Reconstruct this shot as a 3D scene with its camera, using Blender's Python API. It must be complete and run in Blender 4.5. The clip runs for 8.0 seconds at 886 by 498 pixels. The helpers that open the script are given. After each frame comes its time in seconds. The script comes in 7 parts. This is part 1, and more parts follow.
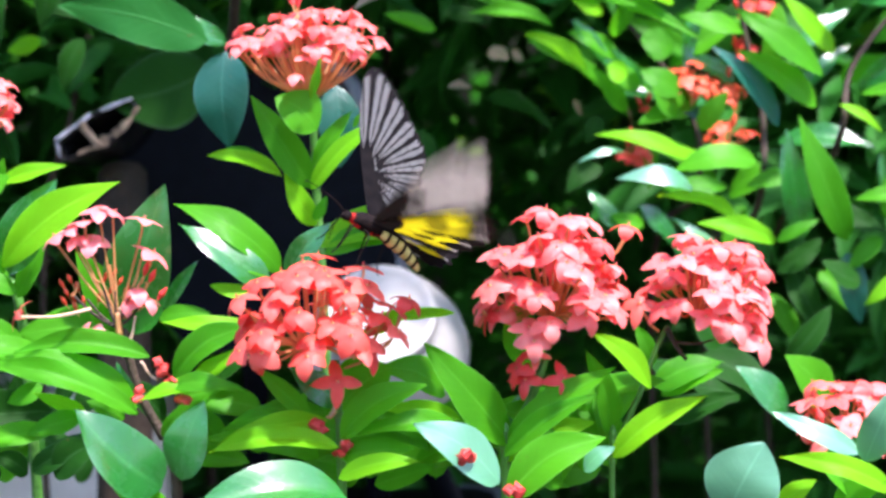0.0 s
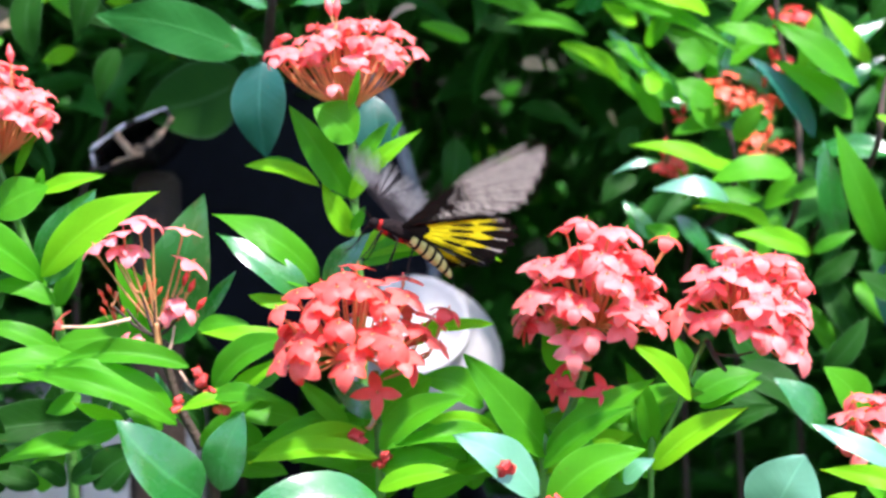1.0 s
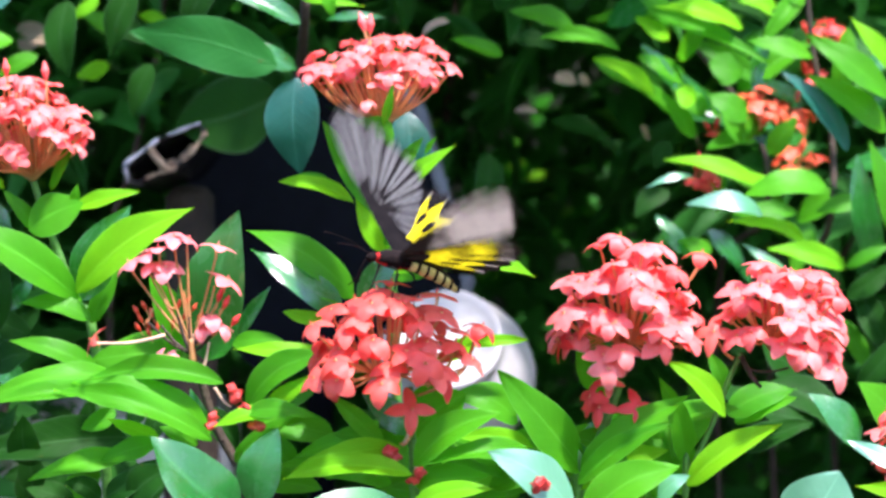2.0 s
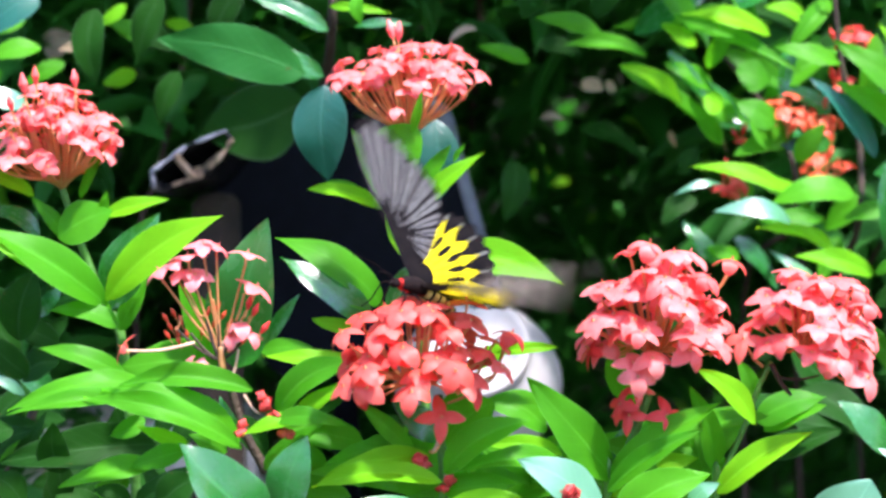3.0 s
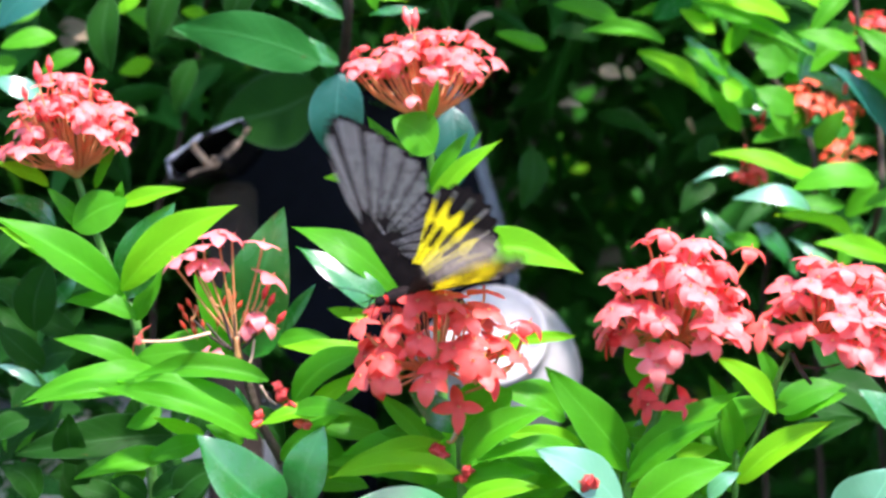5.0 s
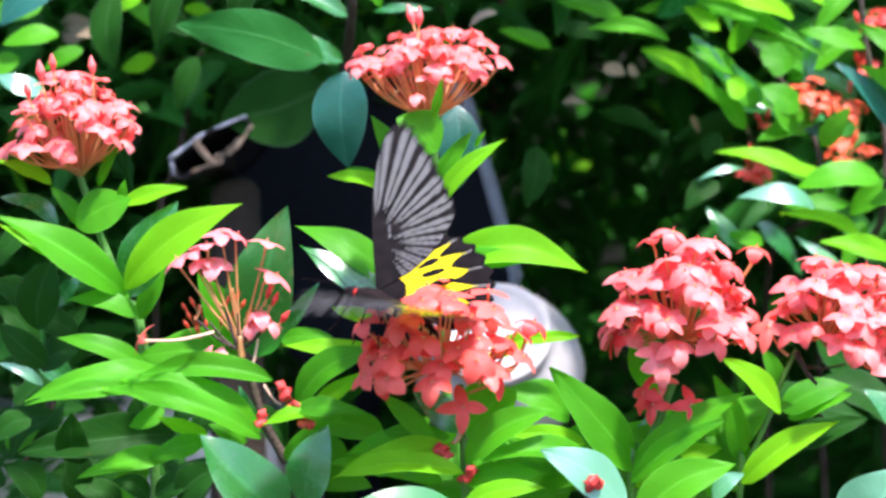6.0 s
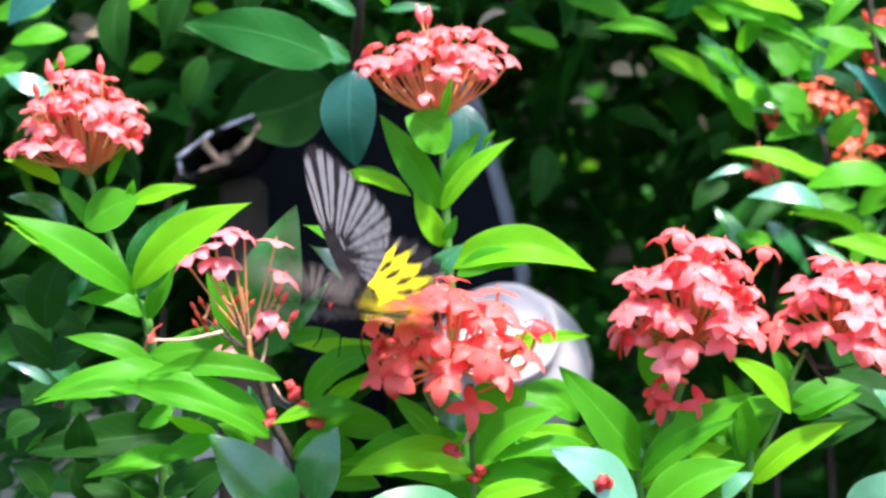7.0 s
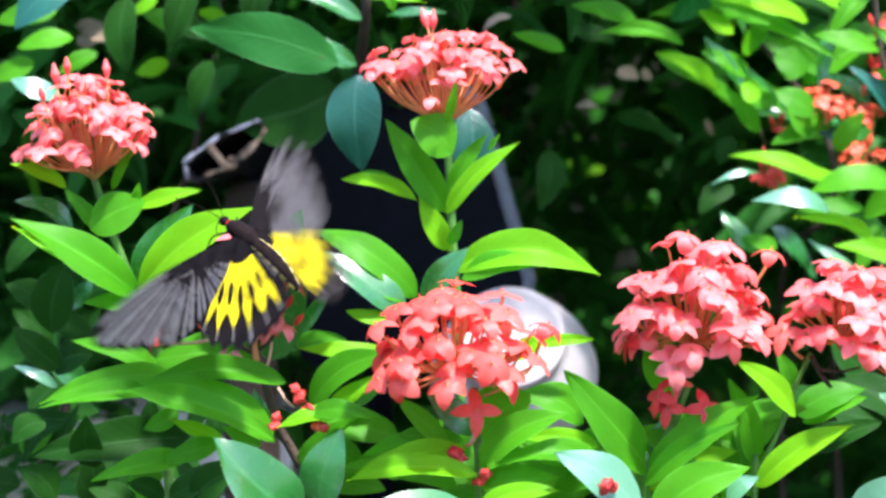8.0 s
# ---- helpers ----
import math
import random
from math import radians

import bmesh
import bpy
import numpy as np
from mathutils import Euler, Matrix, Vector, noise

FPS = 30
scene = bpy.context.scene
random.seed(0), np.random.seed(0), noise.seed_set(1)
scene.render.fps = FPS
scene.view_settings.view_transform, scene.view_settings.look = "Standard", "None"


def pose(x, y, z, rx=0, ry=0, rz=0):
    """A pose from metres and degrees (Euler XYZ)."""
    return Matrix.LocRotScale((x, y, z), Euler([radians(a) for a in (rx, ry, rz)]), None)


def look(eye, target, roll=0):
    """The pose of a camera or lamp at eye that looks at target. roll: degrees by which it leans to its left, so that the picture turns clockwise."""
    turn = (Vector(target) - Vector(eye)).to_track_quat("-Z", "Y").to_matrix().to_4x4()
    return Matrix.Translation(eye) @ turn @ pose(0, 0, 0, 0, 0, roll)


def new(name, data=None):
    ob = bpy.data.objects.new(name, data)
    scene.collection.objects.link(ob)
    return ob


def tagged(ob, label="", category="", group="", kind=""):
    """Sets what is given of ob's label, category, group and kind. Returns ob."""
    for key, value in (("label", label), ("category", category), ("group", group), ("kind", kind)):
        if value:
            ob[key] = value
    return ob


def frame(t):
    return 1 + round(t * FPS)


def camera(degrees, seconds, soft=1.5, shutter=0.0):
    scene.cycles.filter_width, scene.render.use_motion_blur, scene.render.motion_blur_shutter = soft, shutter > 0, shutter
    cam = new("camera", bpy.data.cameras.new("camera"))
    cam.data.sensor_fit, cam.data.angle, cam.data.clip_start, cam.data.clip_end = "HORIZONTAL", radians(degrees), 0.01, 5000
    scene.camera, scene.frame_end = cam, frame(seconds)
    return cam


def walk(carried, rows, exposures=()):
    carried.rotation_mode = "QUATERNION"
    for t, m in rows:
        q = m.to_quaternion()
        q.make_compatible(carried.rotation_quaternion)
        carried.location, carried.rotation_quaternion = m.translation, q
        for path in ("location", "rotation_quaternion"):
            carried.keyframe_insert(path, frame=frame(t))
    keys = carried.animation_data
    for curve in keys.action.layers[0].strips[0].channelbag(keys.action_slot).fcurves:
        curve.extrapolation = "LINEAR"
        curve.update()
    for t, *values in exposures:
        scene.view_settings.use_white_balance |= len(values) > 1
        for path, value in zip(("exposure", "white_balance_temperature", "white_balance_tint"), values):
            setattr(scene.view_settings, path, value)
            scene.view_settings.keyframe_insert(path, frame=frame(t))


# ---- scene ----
import itertools

cam = camera(24.0, 8.0, soft=2.9, shutter=0.5)
cam.data.dof.use_dof = True
cam.data.dof.focus_distance, cam.data.dof.aperture_fstop = 1.15, 8.5
PATH = [
    (0.0, (0.01493, -1.15314, 0.89841), (0.06143, 0.04686, 0.77617), 0.276),
    (0.5, (0.00692, -1.15218, 0.89926), (0.04800, 0.04782, 0.77961), 0.343),
    (1.0, (0.00425, -1.15099, 0.89923), (0.03904, 0.04901, 0.78220), 0.365),
    (1.5, (0.00412, -1.15123, 0.90117), (0.03001, 0.04877, 0.78710), 0.306),
    (3.0, (-0.00347, -1.15023, 0.90339), (0.00260, 0.04977, 0.79560), 0.170),
    (3.5, (-0.00319, -1.14846, 0.90304), (-0.00010, 0.05154, 0.79559), 0.114),
    (4.0, (-0.00146, -1.14665, 0.90288), (-0.00275, 0.05335, 0.79461), -0.070),
    (4.5, (-0.00194, -1.14434, 0.90279), (-0.00595, 0.05566, 0.79102), -0.131),
    (6.0, (-0.00357, -1.13796, 0.90624), (-0.00957, 0.06204, 0.78741), -0.015),
    (6.5, (-0.00584, -1.13712, 0.90621), (-0.01150, 0.06288, 0.78761), -0.016),
    (7.0, (-0.00666, -1.13625, 0.90506), (-0.01480, 0.06375, 0.78682), -0.006),
    (7.5, (-0.00490, -1.13640, 0.90490), (-0.01646, 0.06360, 0.78718), -0.059),
    (8.0, (-0.00459, -1.13783, 0.90455), (-0.01771, 0.06217, 0.78920), -0.030),
]
walk(cam, [(t, look(eye, target, roll)) for t, eye, target, roll in PATH], [(0.0, 2.29, 6100, 25), (8.0, 2.29, 6100, 25)])

# ---- daylight ----
SUN_ELEVATION, SUN_AZIMUTH = radians(66), radians(135)   # azimuth from +y towards +x
world = bpy.data.worlds.new("sky")
scene.world = world
world.use_nodes = True
wn = world.node_tree
sky = wn.nodes.new("ShaderNodeTexSky")
sky.sky_type = "NISHITA"
sky.sun_disc = False
sky.sun_elevation, sky.sun_rotation = SUN_ELEVATION, SUN_AZIMUTH
wn.links.new(sky.outputs[0], wn.nodes["Background"].inputs[0])
wn.nodes["Background"].inputs[1].default_value = 0.15
lamp = bpy.data.lights.new("sun", "SUN")
lamp.energy, lamp.angle, lamp.color = 3.05, radians(4.0), (1.0, 0.95, 0.87)
sun = new("sun", lamp)
sun_from = Vector((math.sin(SUN_AZIMUTH) * math.cos(SUN_ELEVATION), math.cos(SUN_AZIMUTH) * math.cos(SUN_ELEVATION), math.sin(SUN_ELEVATION)))
sun.matrix_world = look(sun_from * 20, (0, 0, 0))


# ---- materials ----
def material(name, roughness=0.5, metallic=0.0):
    m = bpy.data.materials.new(name)
    m.use_nodes = True
    b = m.node_tree.nodes["Principled BSDF"]
    b.inputs["Roughness"].default_value = roughness
    b.inputs["Metallic"].default_value = metallic
    return m, m.node_tree, b


def math_node(tree, op, a, b=None, clamp=False):
    n = tree.nodes.new("ShaderNodeMath")
    n.operation, n.use_clamp = op, clamp
    for i, v in enumerate((a, b)):
        if v is None:
            continue
        if isinstance(v, (int, float)):
            n.inputs[i].default_value = v
        else:
            tree.links.new(v, n.inputs[i])
    return n.outputs[0]


def mix(tree, factor, a, b, blend="MIX"):
    n = tree.nodes.new("ShaderNodeMix")
    n.data_type, n.blend_type = "RGBA", blend
    for i, v in ((0, factor), (6, a), (7, b)):
        if isinstance(v, (int, float)):
            n.inputs[i].default_value = v
        elif isinstance(v, tuple):
            n.inputs[i].default_value = (*v, 1)
        else:
            tree.links.new(v, n.inputs[i])
    return n.outputs[2]


def ramp(tree, factor, *stops):
    n = tree.nodes.new("ShaderNodeValToRGB")
    e = n.color_ramp.elements
    while len(e) < len(stops):
        e.new(0.5)
    for k, (at, colour) in enumerate(stops):
        e[k].position, e[k].color = at, (*colour, 1)
    tree.links.new(factor, n.inputs[0])
    return n.outputs[0]


def noise_out(tree, scale, detail=3.0, coords=None):
    n = tree.nodes.new("ShaderNodeTexNoise")
    n.inputs["Scale"].default_value, n.inputs["Detail"].default_value = scale, detail
    if coords is not None:
        tree.links.new(coords, n.inputs["Vector"])
    return n.outputs[0]


def bump(tree, bsdf, height, strength, distance=0.001):
    n = tree.nodes.new("ShaderNodeBump")
    n.inputs["Strength"].default_value, n.inputs["Distance"].default_value = strength, distance
    tree.links.new(height, n.inputs["Height"])
    tree.links.new(n.outputs[0], bsdf.inputs["Normal"])


def leaf_material(name, dark, light, through_colour, roughness, glow, per_island=False, shine=0.45):
    """A leaf: blade with midrib and side veins, spots, gloss above, light passing through."""
    m, tree, b = material(name, roughness)
    uv = tree.nodes.new("ShaderNodeUVMap")
    uv.uv_map = "blade"
    xyz = tree.nodes.new("ShaderNodeSeparateXYZ")
    tree.links.new(uv.outputs[0], xyz.inputs[0])
    along, across = xyz.outputs[0], xyz.outputs[1]
    side = math_node(tree, "ABSOLUTE", math_node(tree, "SUBTRACT", across, 0.5))
    rib = math_node(tree, "SUBTRACT", 1.0, math_node(tree, "MULTIPLY", side, 38.0), True)
    slant = math_node(tree, "SUBTRACT", along, math_node(tree, "MULTIPLY", side, 0.42))
    wave = math_node(tree, "SINE", math_node(tree, "MULTIPLY", slant, 75.0))
    veins = math_node(tree, "MULTIPLY", math_node(tree, "SUBTRACT", wave, 0.82, True), 4.0, True)
    coords = tree.nodes.new("ShaderNodeTexCoord").outputs["Object"]
    if per_island:
        rnd = tree.nodes.new("ShaderNodeNewGeometry").outputs["Random Per Island"]
    else:
        rnd = tree.nodes.new("ShaderNodeObjectInfo").outputs["Random"]
    patch = noise_out(tree, 4.0, 4.0, coords)
    tone = math_node(tree, "ADD", math_node(tree, "MULTIPLY", rnd, 0.5), math_node(tree, "MULTIPLY", patch, 0.5))
    colour = mix(tree, tone, dark, light)
    colour = mix(tree, math_node(tree, "MULTIPLY", rib, 0.38), colour, tuple(min(1, c * 1.9 + 0.05) for c in light))
    colour = mix(tree, math_node(tree, "MULTIPLY", veins, 0.13), colour, tuple(min(1, c * 1.5 + 0.02) for c in light))
    margin = math_node(tree, "MULTIPLY", math_node(tree, "SUBTRACT", side, 0.452, True), 20.0, True)
    colour = mix(tree, math_node(tree, "MULTIPLY", margin, 0.25), colour, tuple(min(1, c * 1.5 + 0.08) for c in light))
    spots = math_node(tree, "GREATER_THAN", noise_out(tree, 13.0, 2.0, coords), 0.745)
    colour = mix(tree, math_node(tree, "MULTIPLY", spots, 0.75), colour, (0.10, 0.06, 0.02))
    tree.links.new(colour, b.inputs["Base Color"])
    b.inputs["Specular IOR Level"].default_value = shine
    b.inputs["Coat Weight"].default_value, b.inputs["Coat Roughness"].default_value = max(0.0, shine - 0.7) * 3, 0.36
    rough = math_node(tree, "ADD", math_node(tree, "MULTIPLY", noise_out(tree, 9.0, 3.0, coords), 0.22), roughness - 0.1)
    tree.links.new(rough, b.inputs["Roughness"])
    relief = math_node(tree, "SUBTRACT", math_node(tree, "MULTIPLY", noise_out(tree, 22.0, 3.0, coords), 0.7), math_node(tree, "ADD", rib, math_node(tree, "MULTIPLY", veins, 0.5)))
    quilt = math_node(tree, "MULTIPLY", math_node(tree, "SINE", math_node(tree, "MULTIPLY", slant, 37.5)), 0.10)
    bump(tree, b, math_node(tree, "ADD", relief, quilt), 0.26 if shine < 0.6 else 0.12, 0.0011)
    glass = tree.nodes.new("ShaderNodeBsdfTranslucent")
    tree.links.new(mix(tree, tone, tuple(c * 0.8 for c in through_colour), through_colour), glass.inputs[0])
    both = tree.nodes.new("ShaderNodeMixShader")
    both.inputs[0].default_value = glow
    tree.links.new(b.outputs[0], both.inputs[1])
    tree.links.new(glass.outputs[0], both.inputs[2])
    tree.links.new(both.outputs[0], tree.nodes["Material Output"].inputs[0])
    return m


LEAF = {
    "m": leaf_material("leaf_mature", (0.021, 0.150, 0.004), (0.066, 0.31, 0.005), (0.165, 0.74, 0.007), 0.42, 0.44, False, 0.12),
    "y": leaf_material("leaf_young", (0.075, 0.34, 0.004), (0.18, 0.52, 0.004), (0.42, 0.92, 0.004), 0.42, 0.5, False, 0.10),
    "b": leaf_material("leaf_waxy", (0.006, 0.09, 0.014), (0.018, 0.19, 0.026), (0.05, 0.54, 0.03), 0.25, 0.28, False, 0.85),
    # teal base colour stands in for blue sky reflected on green leaves
    "t": leaf_material("leaf_sky_tinted", (0.003, 0.055, 0.038), (0.009, 0.105, 0.072), (0.012, 0.26, 0.09), 0.34, 0.24, False, 0.40),
    # shade painted in: near-black green for inner, low and background leaves
    "d": leaf_material("leaf_deep_shade", (0.005, 0.030, 0.003), (0.010, 0.062, 0.005), (0.026, 0.14, 0.008), 0.50, 0.22, False, 0.05),
    # glossy leaf whose base colour already holds a pale mint sky sheen
    "g": leaf_material("leaf_glossy_sheen", (0.045, 0.19, 0.085), (0.09, 0.30, 0.15), (0.06, 0.5, 0.08), 0.34, 0.2, False, 1.0),
    "o": leaf_material("leaf_broad", (0.009, 0.10, 0.012), (0.018, 0.17, 0.020), (0.04, 0.36, 0.03), 0.45, 0.28, False, 0.22),
    "x": leaf_material("leaf_dry", (0.18, 0.12, 0.06), (0.34, 0.26, 0.16), (0.25, 0.17, 0.09), 0.7, 0.2),
}
# one hedge leaf in two colours: dark as if shaded, light as if sunlit
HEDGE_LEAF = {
    "dark": leaf_material("hedge_leaf_shaded", (0.010, 0.056, 0.009), (0.024, 0.16, 0.016), (0.05, 0.33, 0.022), 0.55, 0.28, True, 0.12),
    "light": leaf_material("hedge_leaf_sunlit", (0.03, 0.19, 0.010), (0.11, 0.42, 0.015), (0.28, 0.72, 0.02), 0.45, 0.42, True, 0.3),
}


def petal_material(name, dark, light, glow=0.35):
    m, tree, b = material(name, 0.42)
    uv = tree.nodes.new("ShaderNodeUVMap")
    uv.uv_map = "blade"
    xyz = tree.nodes.new("ShaderNodeSeparateXYZ")
    tree.links.new(uv.outputs[0], xyz.inputs[0])
    coords = tree.nodes.new("ShaderNodeTexCoord").outputs["Object"]
    rnd = tree.nodes.new("ShaderNodeObjectInfo").outputs["Random"]
    tone = math_node(tree, "ADD", math_node(tree, "MULTIPLY", rnd, 0.45), math_node(tree, "MULTIPLY", noise_out(tree, 260.0, 3.0, coords), 0.55))
    colour = mix(tree, tone, dark, light)
    throat = math_node(tree, "SUBTRACT", 1.0, math_node(tree, "MULTIPLY", xyz.outputs[0], 4.0), True)
    colour = mix(tree, math_node(tree, "MULTIPLY", throat, 0.6), colour, tuple(c * 0.75 for c in dark))
    tree.links.new(colour, b.inputs["Base Color"])
    deep = mix(tree, 0.6, colour, tuple(c * 0.9 for c in dark))
    streak = math_node(tree, "SINE", math_node(tree, "MULTIPLY", xyz.outputs[1], 60.0))
    bump(tree, b, streak, 0.25, 0.0004)
    glass = tree.nodes.new("ShaderNodeBsdfTranslucent")
    tree.links.new(deep, glass.inputs[0])
    both = tree.nodes.new("ShaderNodeMixShader")
    both.inputs[0].default_value = glow
    tree.links.new(b.outputs[0], both.inputs[1])
    tree.links.new(glass.outputs[0], both.inputs[2])
    tree.links.new(both.outputs[0], tree.nodes["Material Output"].inputs[0])
    return m


# coral holds the redder tone of shaded petals, rose their sunlit pink
PETAL = petal_material("petal_coral", (0.86, 0.056, 0.038), (0.96, 0.225, 0.170), 0.50)
PETAL_ROSE = petal_material("petal_rose", (0.88, 0.078, 0.062), (0.965, 0.36, 0.325), 0.45)
PETAL_PINK = petal_material("petal_pink", (0.88, 0.16, 0.15), (0.96, 0.38, 0.37), 0.42)
PETAL_RED = petal_material("petal_red", (0.66, 0.03, 0.03), (0.80, 0.08, 0.06))
PETAL_ORANGE = petal_material("petal_orange", (0.72, 0.06, 0.02), (0.82, 0.15, 0.06))
TUBE = petal_material("flower_tube", (0.74, 0.33, 0.11), (0.88, 0.56, 0.26), 0.45)
BUD = petal_material("dry_bud", (0.48, 0.020, 0.02), (0.70, 0.085, 0.06), 0.25)


def mottled(name, dark, light, scale, roughness, relief=0.4, fine=6.0, distance=0.003, shine=0.4):
    m, tree, b = material(name, roughness)
    coords = tree.nodes.new("ShaderNodeTexCoord").outputs["Object"]
    big, small = noise_out(tree, scale, 4.0, coords), noise_out(tree, scale * fine, 4.0, coords)
    tone = math_node(tree, "ADD", math_node(tree, "MULTIPLY", big, 0.6), math_node(tree, "MULTIPLY", small, 0.4))
    tree.links.new(ramp(tree, tone, (0.32, dark), (0.68, light)), b.inputs["Base Color"])
    bump(tree, b, small, relief, distance)
    b.inputs["Specular IOR Level"].default_value = shine
    return m


STEM_GREEN = mottled("green_stem", (0.03, 0.12, 0.015), (0.08, 0.24, 0.03), 60, 0.5)
STEM_WOOD = mottled("woody_stem", (0.02, 0.013, 0.008), (0.065, 0.042, 0.026), 90, 0.75, 0.7)
SOIL = mottled("soil", (0.012, 0.009, 0.006), (0.05, 0.035, 0.024), 5, 0.95, 0.9, 9.0, 0.02)
DARK_BACKING = mottled("dark_backing_wall", (0.010, 0.014, 0.008), (0.035, 0.045, 0.025), 3, 0.95, 0.8, 9.0, 0.01)
CONCRETE = mottled("pale_concrete", (0.42, 0.38, 0.34), (0.62, 0.57, 0.52), 9, 0.8, 0.5)
WHITE_PAINT = mottled("weathered_white_paint", (0.30, 0.285, 0.27), (0.40, 0.38, 0.36), 14, 0.5, 0.2)
NAVY = mottled("dark_blue_plastic", (0.002, 0.0025, 0.004), (0.005, 0.006, 0.010), 12, 0.6, 0.2, 6.0, 0.003, 0.06)
GREY = mottled("grey_weathered_plastic", (0.10, 0.105, 0.125), (0.21, 0.22, 0.255), 25, 0.5, 0.3)
BLACK_GLOSS = mottled("black_gloss", (0.006, 0.006, 0.007), (0.02, 0.019, 0.018), 30, 0.18, 0.3)
BARK = mottled("stump_bark", (0.012, 0.008, 0.005), (0.032, 0.019, 0.010), 30, 0.9, 0.8)
RIM_HIGHLIGHT = mottled("pale_rim_highlight", (0.32, 0.33, 0.36), (0.62, 0.63, 0.68), 60, 0.4, 0.3)
TAN = mottled("tan_fibre", (0.12, 0.075, 0.045), (0.36, 0.26, 0.18), 70, 0.8, 0.6)


# ---- mesh helpers ----
def mesh_from(name, verts, faces, uvs=None, materials=(), index=None, smooth=True):
    me = bpy.data.meshes.new(name)
    me.from_pydata([tuple(v) for v in verts], [], [tuple(f) for f in faces])
    if uvs is not None:
        layer = me.uv_layers.new(name="blade")
        flat = np.array(uvs, dtype=np.float32)[np.array([l.vertex_index for l in me.loops])]
        layer.data.foreach_set("uv", flat.ravel())
    for m in materials:
        me.materials.append(m)
    if index is not None:
        me.polygons.foreach_set("material_index", index)
    me.polygons.foreach_set("use_smooth", [smooth] * len(me.polygons))
    me.update()
    return me


def part(name, data, parent, label="", m=None):
    ob = new(name, data)
    ob.parent = parent
    if m is not None:
        ob.matrix_basis = m
    return tagged(ob, label)


def blade_grid(nx, ny, outline, fold, curl, ripple=0.0, twist=0.0, seed=0):
    """A leaf blade one long (x) and one wide (y): vertices, faces, uv."""
    rng = random.Random(seed)
    phase = rng.random() * 6
    verts, uvs, faces = [], [], []
    for i in range(nx + 1):
        u = i / nx
        half = outline(u) * 0.5
        for j in range(ny + 1):
            s = 2 * j / ny - 1
            y = s * half
            z = fold * abs(y) + curl * 4 * u * (1 - u) + ripple * math.sin(9 * u + phase + 2 * s) * abs(s) + twist * (u - 0.5) * y
            verts.append((u, y, z))
            uvs.append((u, 0.5 + s * 0.5))
    for i in range(nx):
        for j in range(ny):
            a = i * (ny + 1) + j
            faces.append((a, a + 1, a + ny + 2, a + ny + 1))
    return verts, faces, uvs


def ovate(u):
    """Widest before the middle, with a drawn-out tip."""
    return 0.03 * (1 - u) + 0.97 * max(0.0, (u ** 0.66) * ((1 - u) ** 0.98)) / 0.536


def lance(u):
    """Longest and slimmest towards both ends."""
    return 0.03 * (1 - u) + 0.97 * max(0.0, math.sin(math.pi * u ** 0.88)) ** 0.95 * (1 - 0.12 * u)


def elliptic(u):
    return 0.04 + 0.96 * max(0.0, math.sin(math.pi * u ** 0.9)) ** 0.72 * (1 - 0.25 * u ** 6)


def leaf_grid(outline, fold, curl, seed):
    """A living blade: hollow along the midrib, arched, its margins wavy, the whole a little bent and twisted."""
    rng = random.Random(seed)
    nx, ny = 16, 8
    phase, wave = rng.uniform(0, 6), rng.uniform(0.008, 0.022)
    bend, twist, tail = rng.uniform(-0.13, 0.13), rng.uniform(-0.28, 0.28), rng.uniform(0.0, 0.10)
    lopsided = rng.uniform(0.75, 1.25)
    verts, uvs, faces = [], [], []
    for i in range(nx + 1):
        u = i / nx
        half = outline(u) * 0.5
        for j in range(ny + 1):
            q = 2 * j / ny - 1
            y = q * half
            lift = fold * (lopsided if q > 0 else 2 - lopsided)
            z = lift * (math.sqrt(y * y + 0.0025) - 0.05) - 0.22 * fold * (2 * y) ** 2
            z += curl * 4 * u * (1 - u) - tail * max(0.0, u - 0.6) * (1 - u) * 4
            z += wave * math.sin(11 * u + phase + 1.6 * q) * q * q + twist * (u - 0.4) * y
            verts.append((u, y + bend * math.sin(math.pi * u), z))
            uvs.append((u, 0.5 + q * 0.5))
    for i in range(nx):
        for j in range(ny):
            k = i * (ny + 1) + j
            faces.append((k, k + 1, k + ny + 2, k + ny + 1))
    return verts, faces, uvs


BLADES, TURN = {}, itertools.count()


def blade(kind, curl, shape):
    key = (kind, round(curl, 2), shape, next(TURN) % 4)
    if key not in BLADES:
        k = len(BLADES)
        fold = 0.05 if kind in "go" else (0.09, 0.20, 0.14, 0.26)[k % 4]
        v, f, uv = leaf_grid((ovate, elliptic, lance)[shape], fold, curl, k)
        BLADES[key] = mesh_from("leaf", v, f, uv, (LEAF[kind],))
    return BLADES[key]


def leaf(plant, kind, base, tip, width, tilt=0.6, curl=0.08, shape=0):
    """A leaf from base to tip. tilt: how far the upper face turns from the open front (0) to the sky (1)."""
    base, tip = Vector(base), Vector(tip)
    along = tip - base
    x = along.normalized()
    face = Vector((0, -1, 0)) * (1 - tilt) + Vector((0, 0, 1)) * tilt
    z = face - face.dot(x) * x
    if z.length < 0.05:
        z = Vector((0, -1, 0)) - Vector((0, -1, 0)).dot(x) * x
    z.normalize()
    y = z.cross(x)
    m = Matrix((x, y, z)).transposed().to_4x4()
    m = Matrix.Translation(base) @ m @ Matrix.Diagonal((along.length, width, along.length, 1))
    return part("leaf", blade(kind, curl, shape), plant, "", Matrix.Translation(-plant.location) @ m)


def tube(points, radii, sides=7):
    """A round stem through the points: vertices and faces."""
    pts = [Vector(p) for p in points]
    # smooth the way between the points
    fine, rad = [], []
    for i in range(len(pts) - 1):
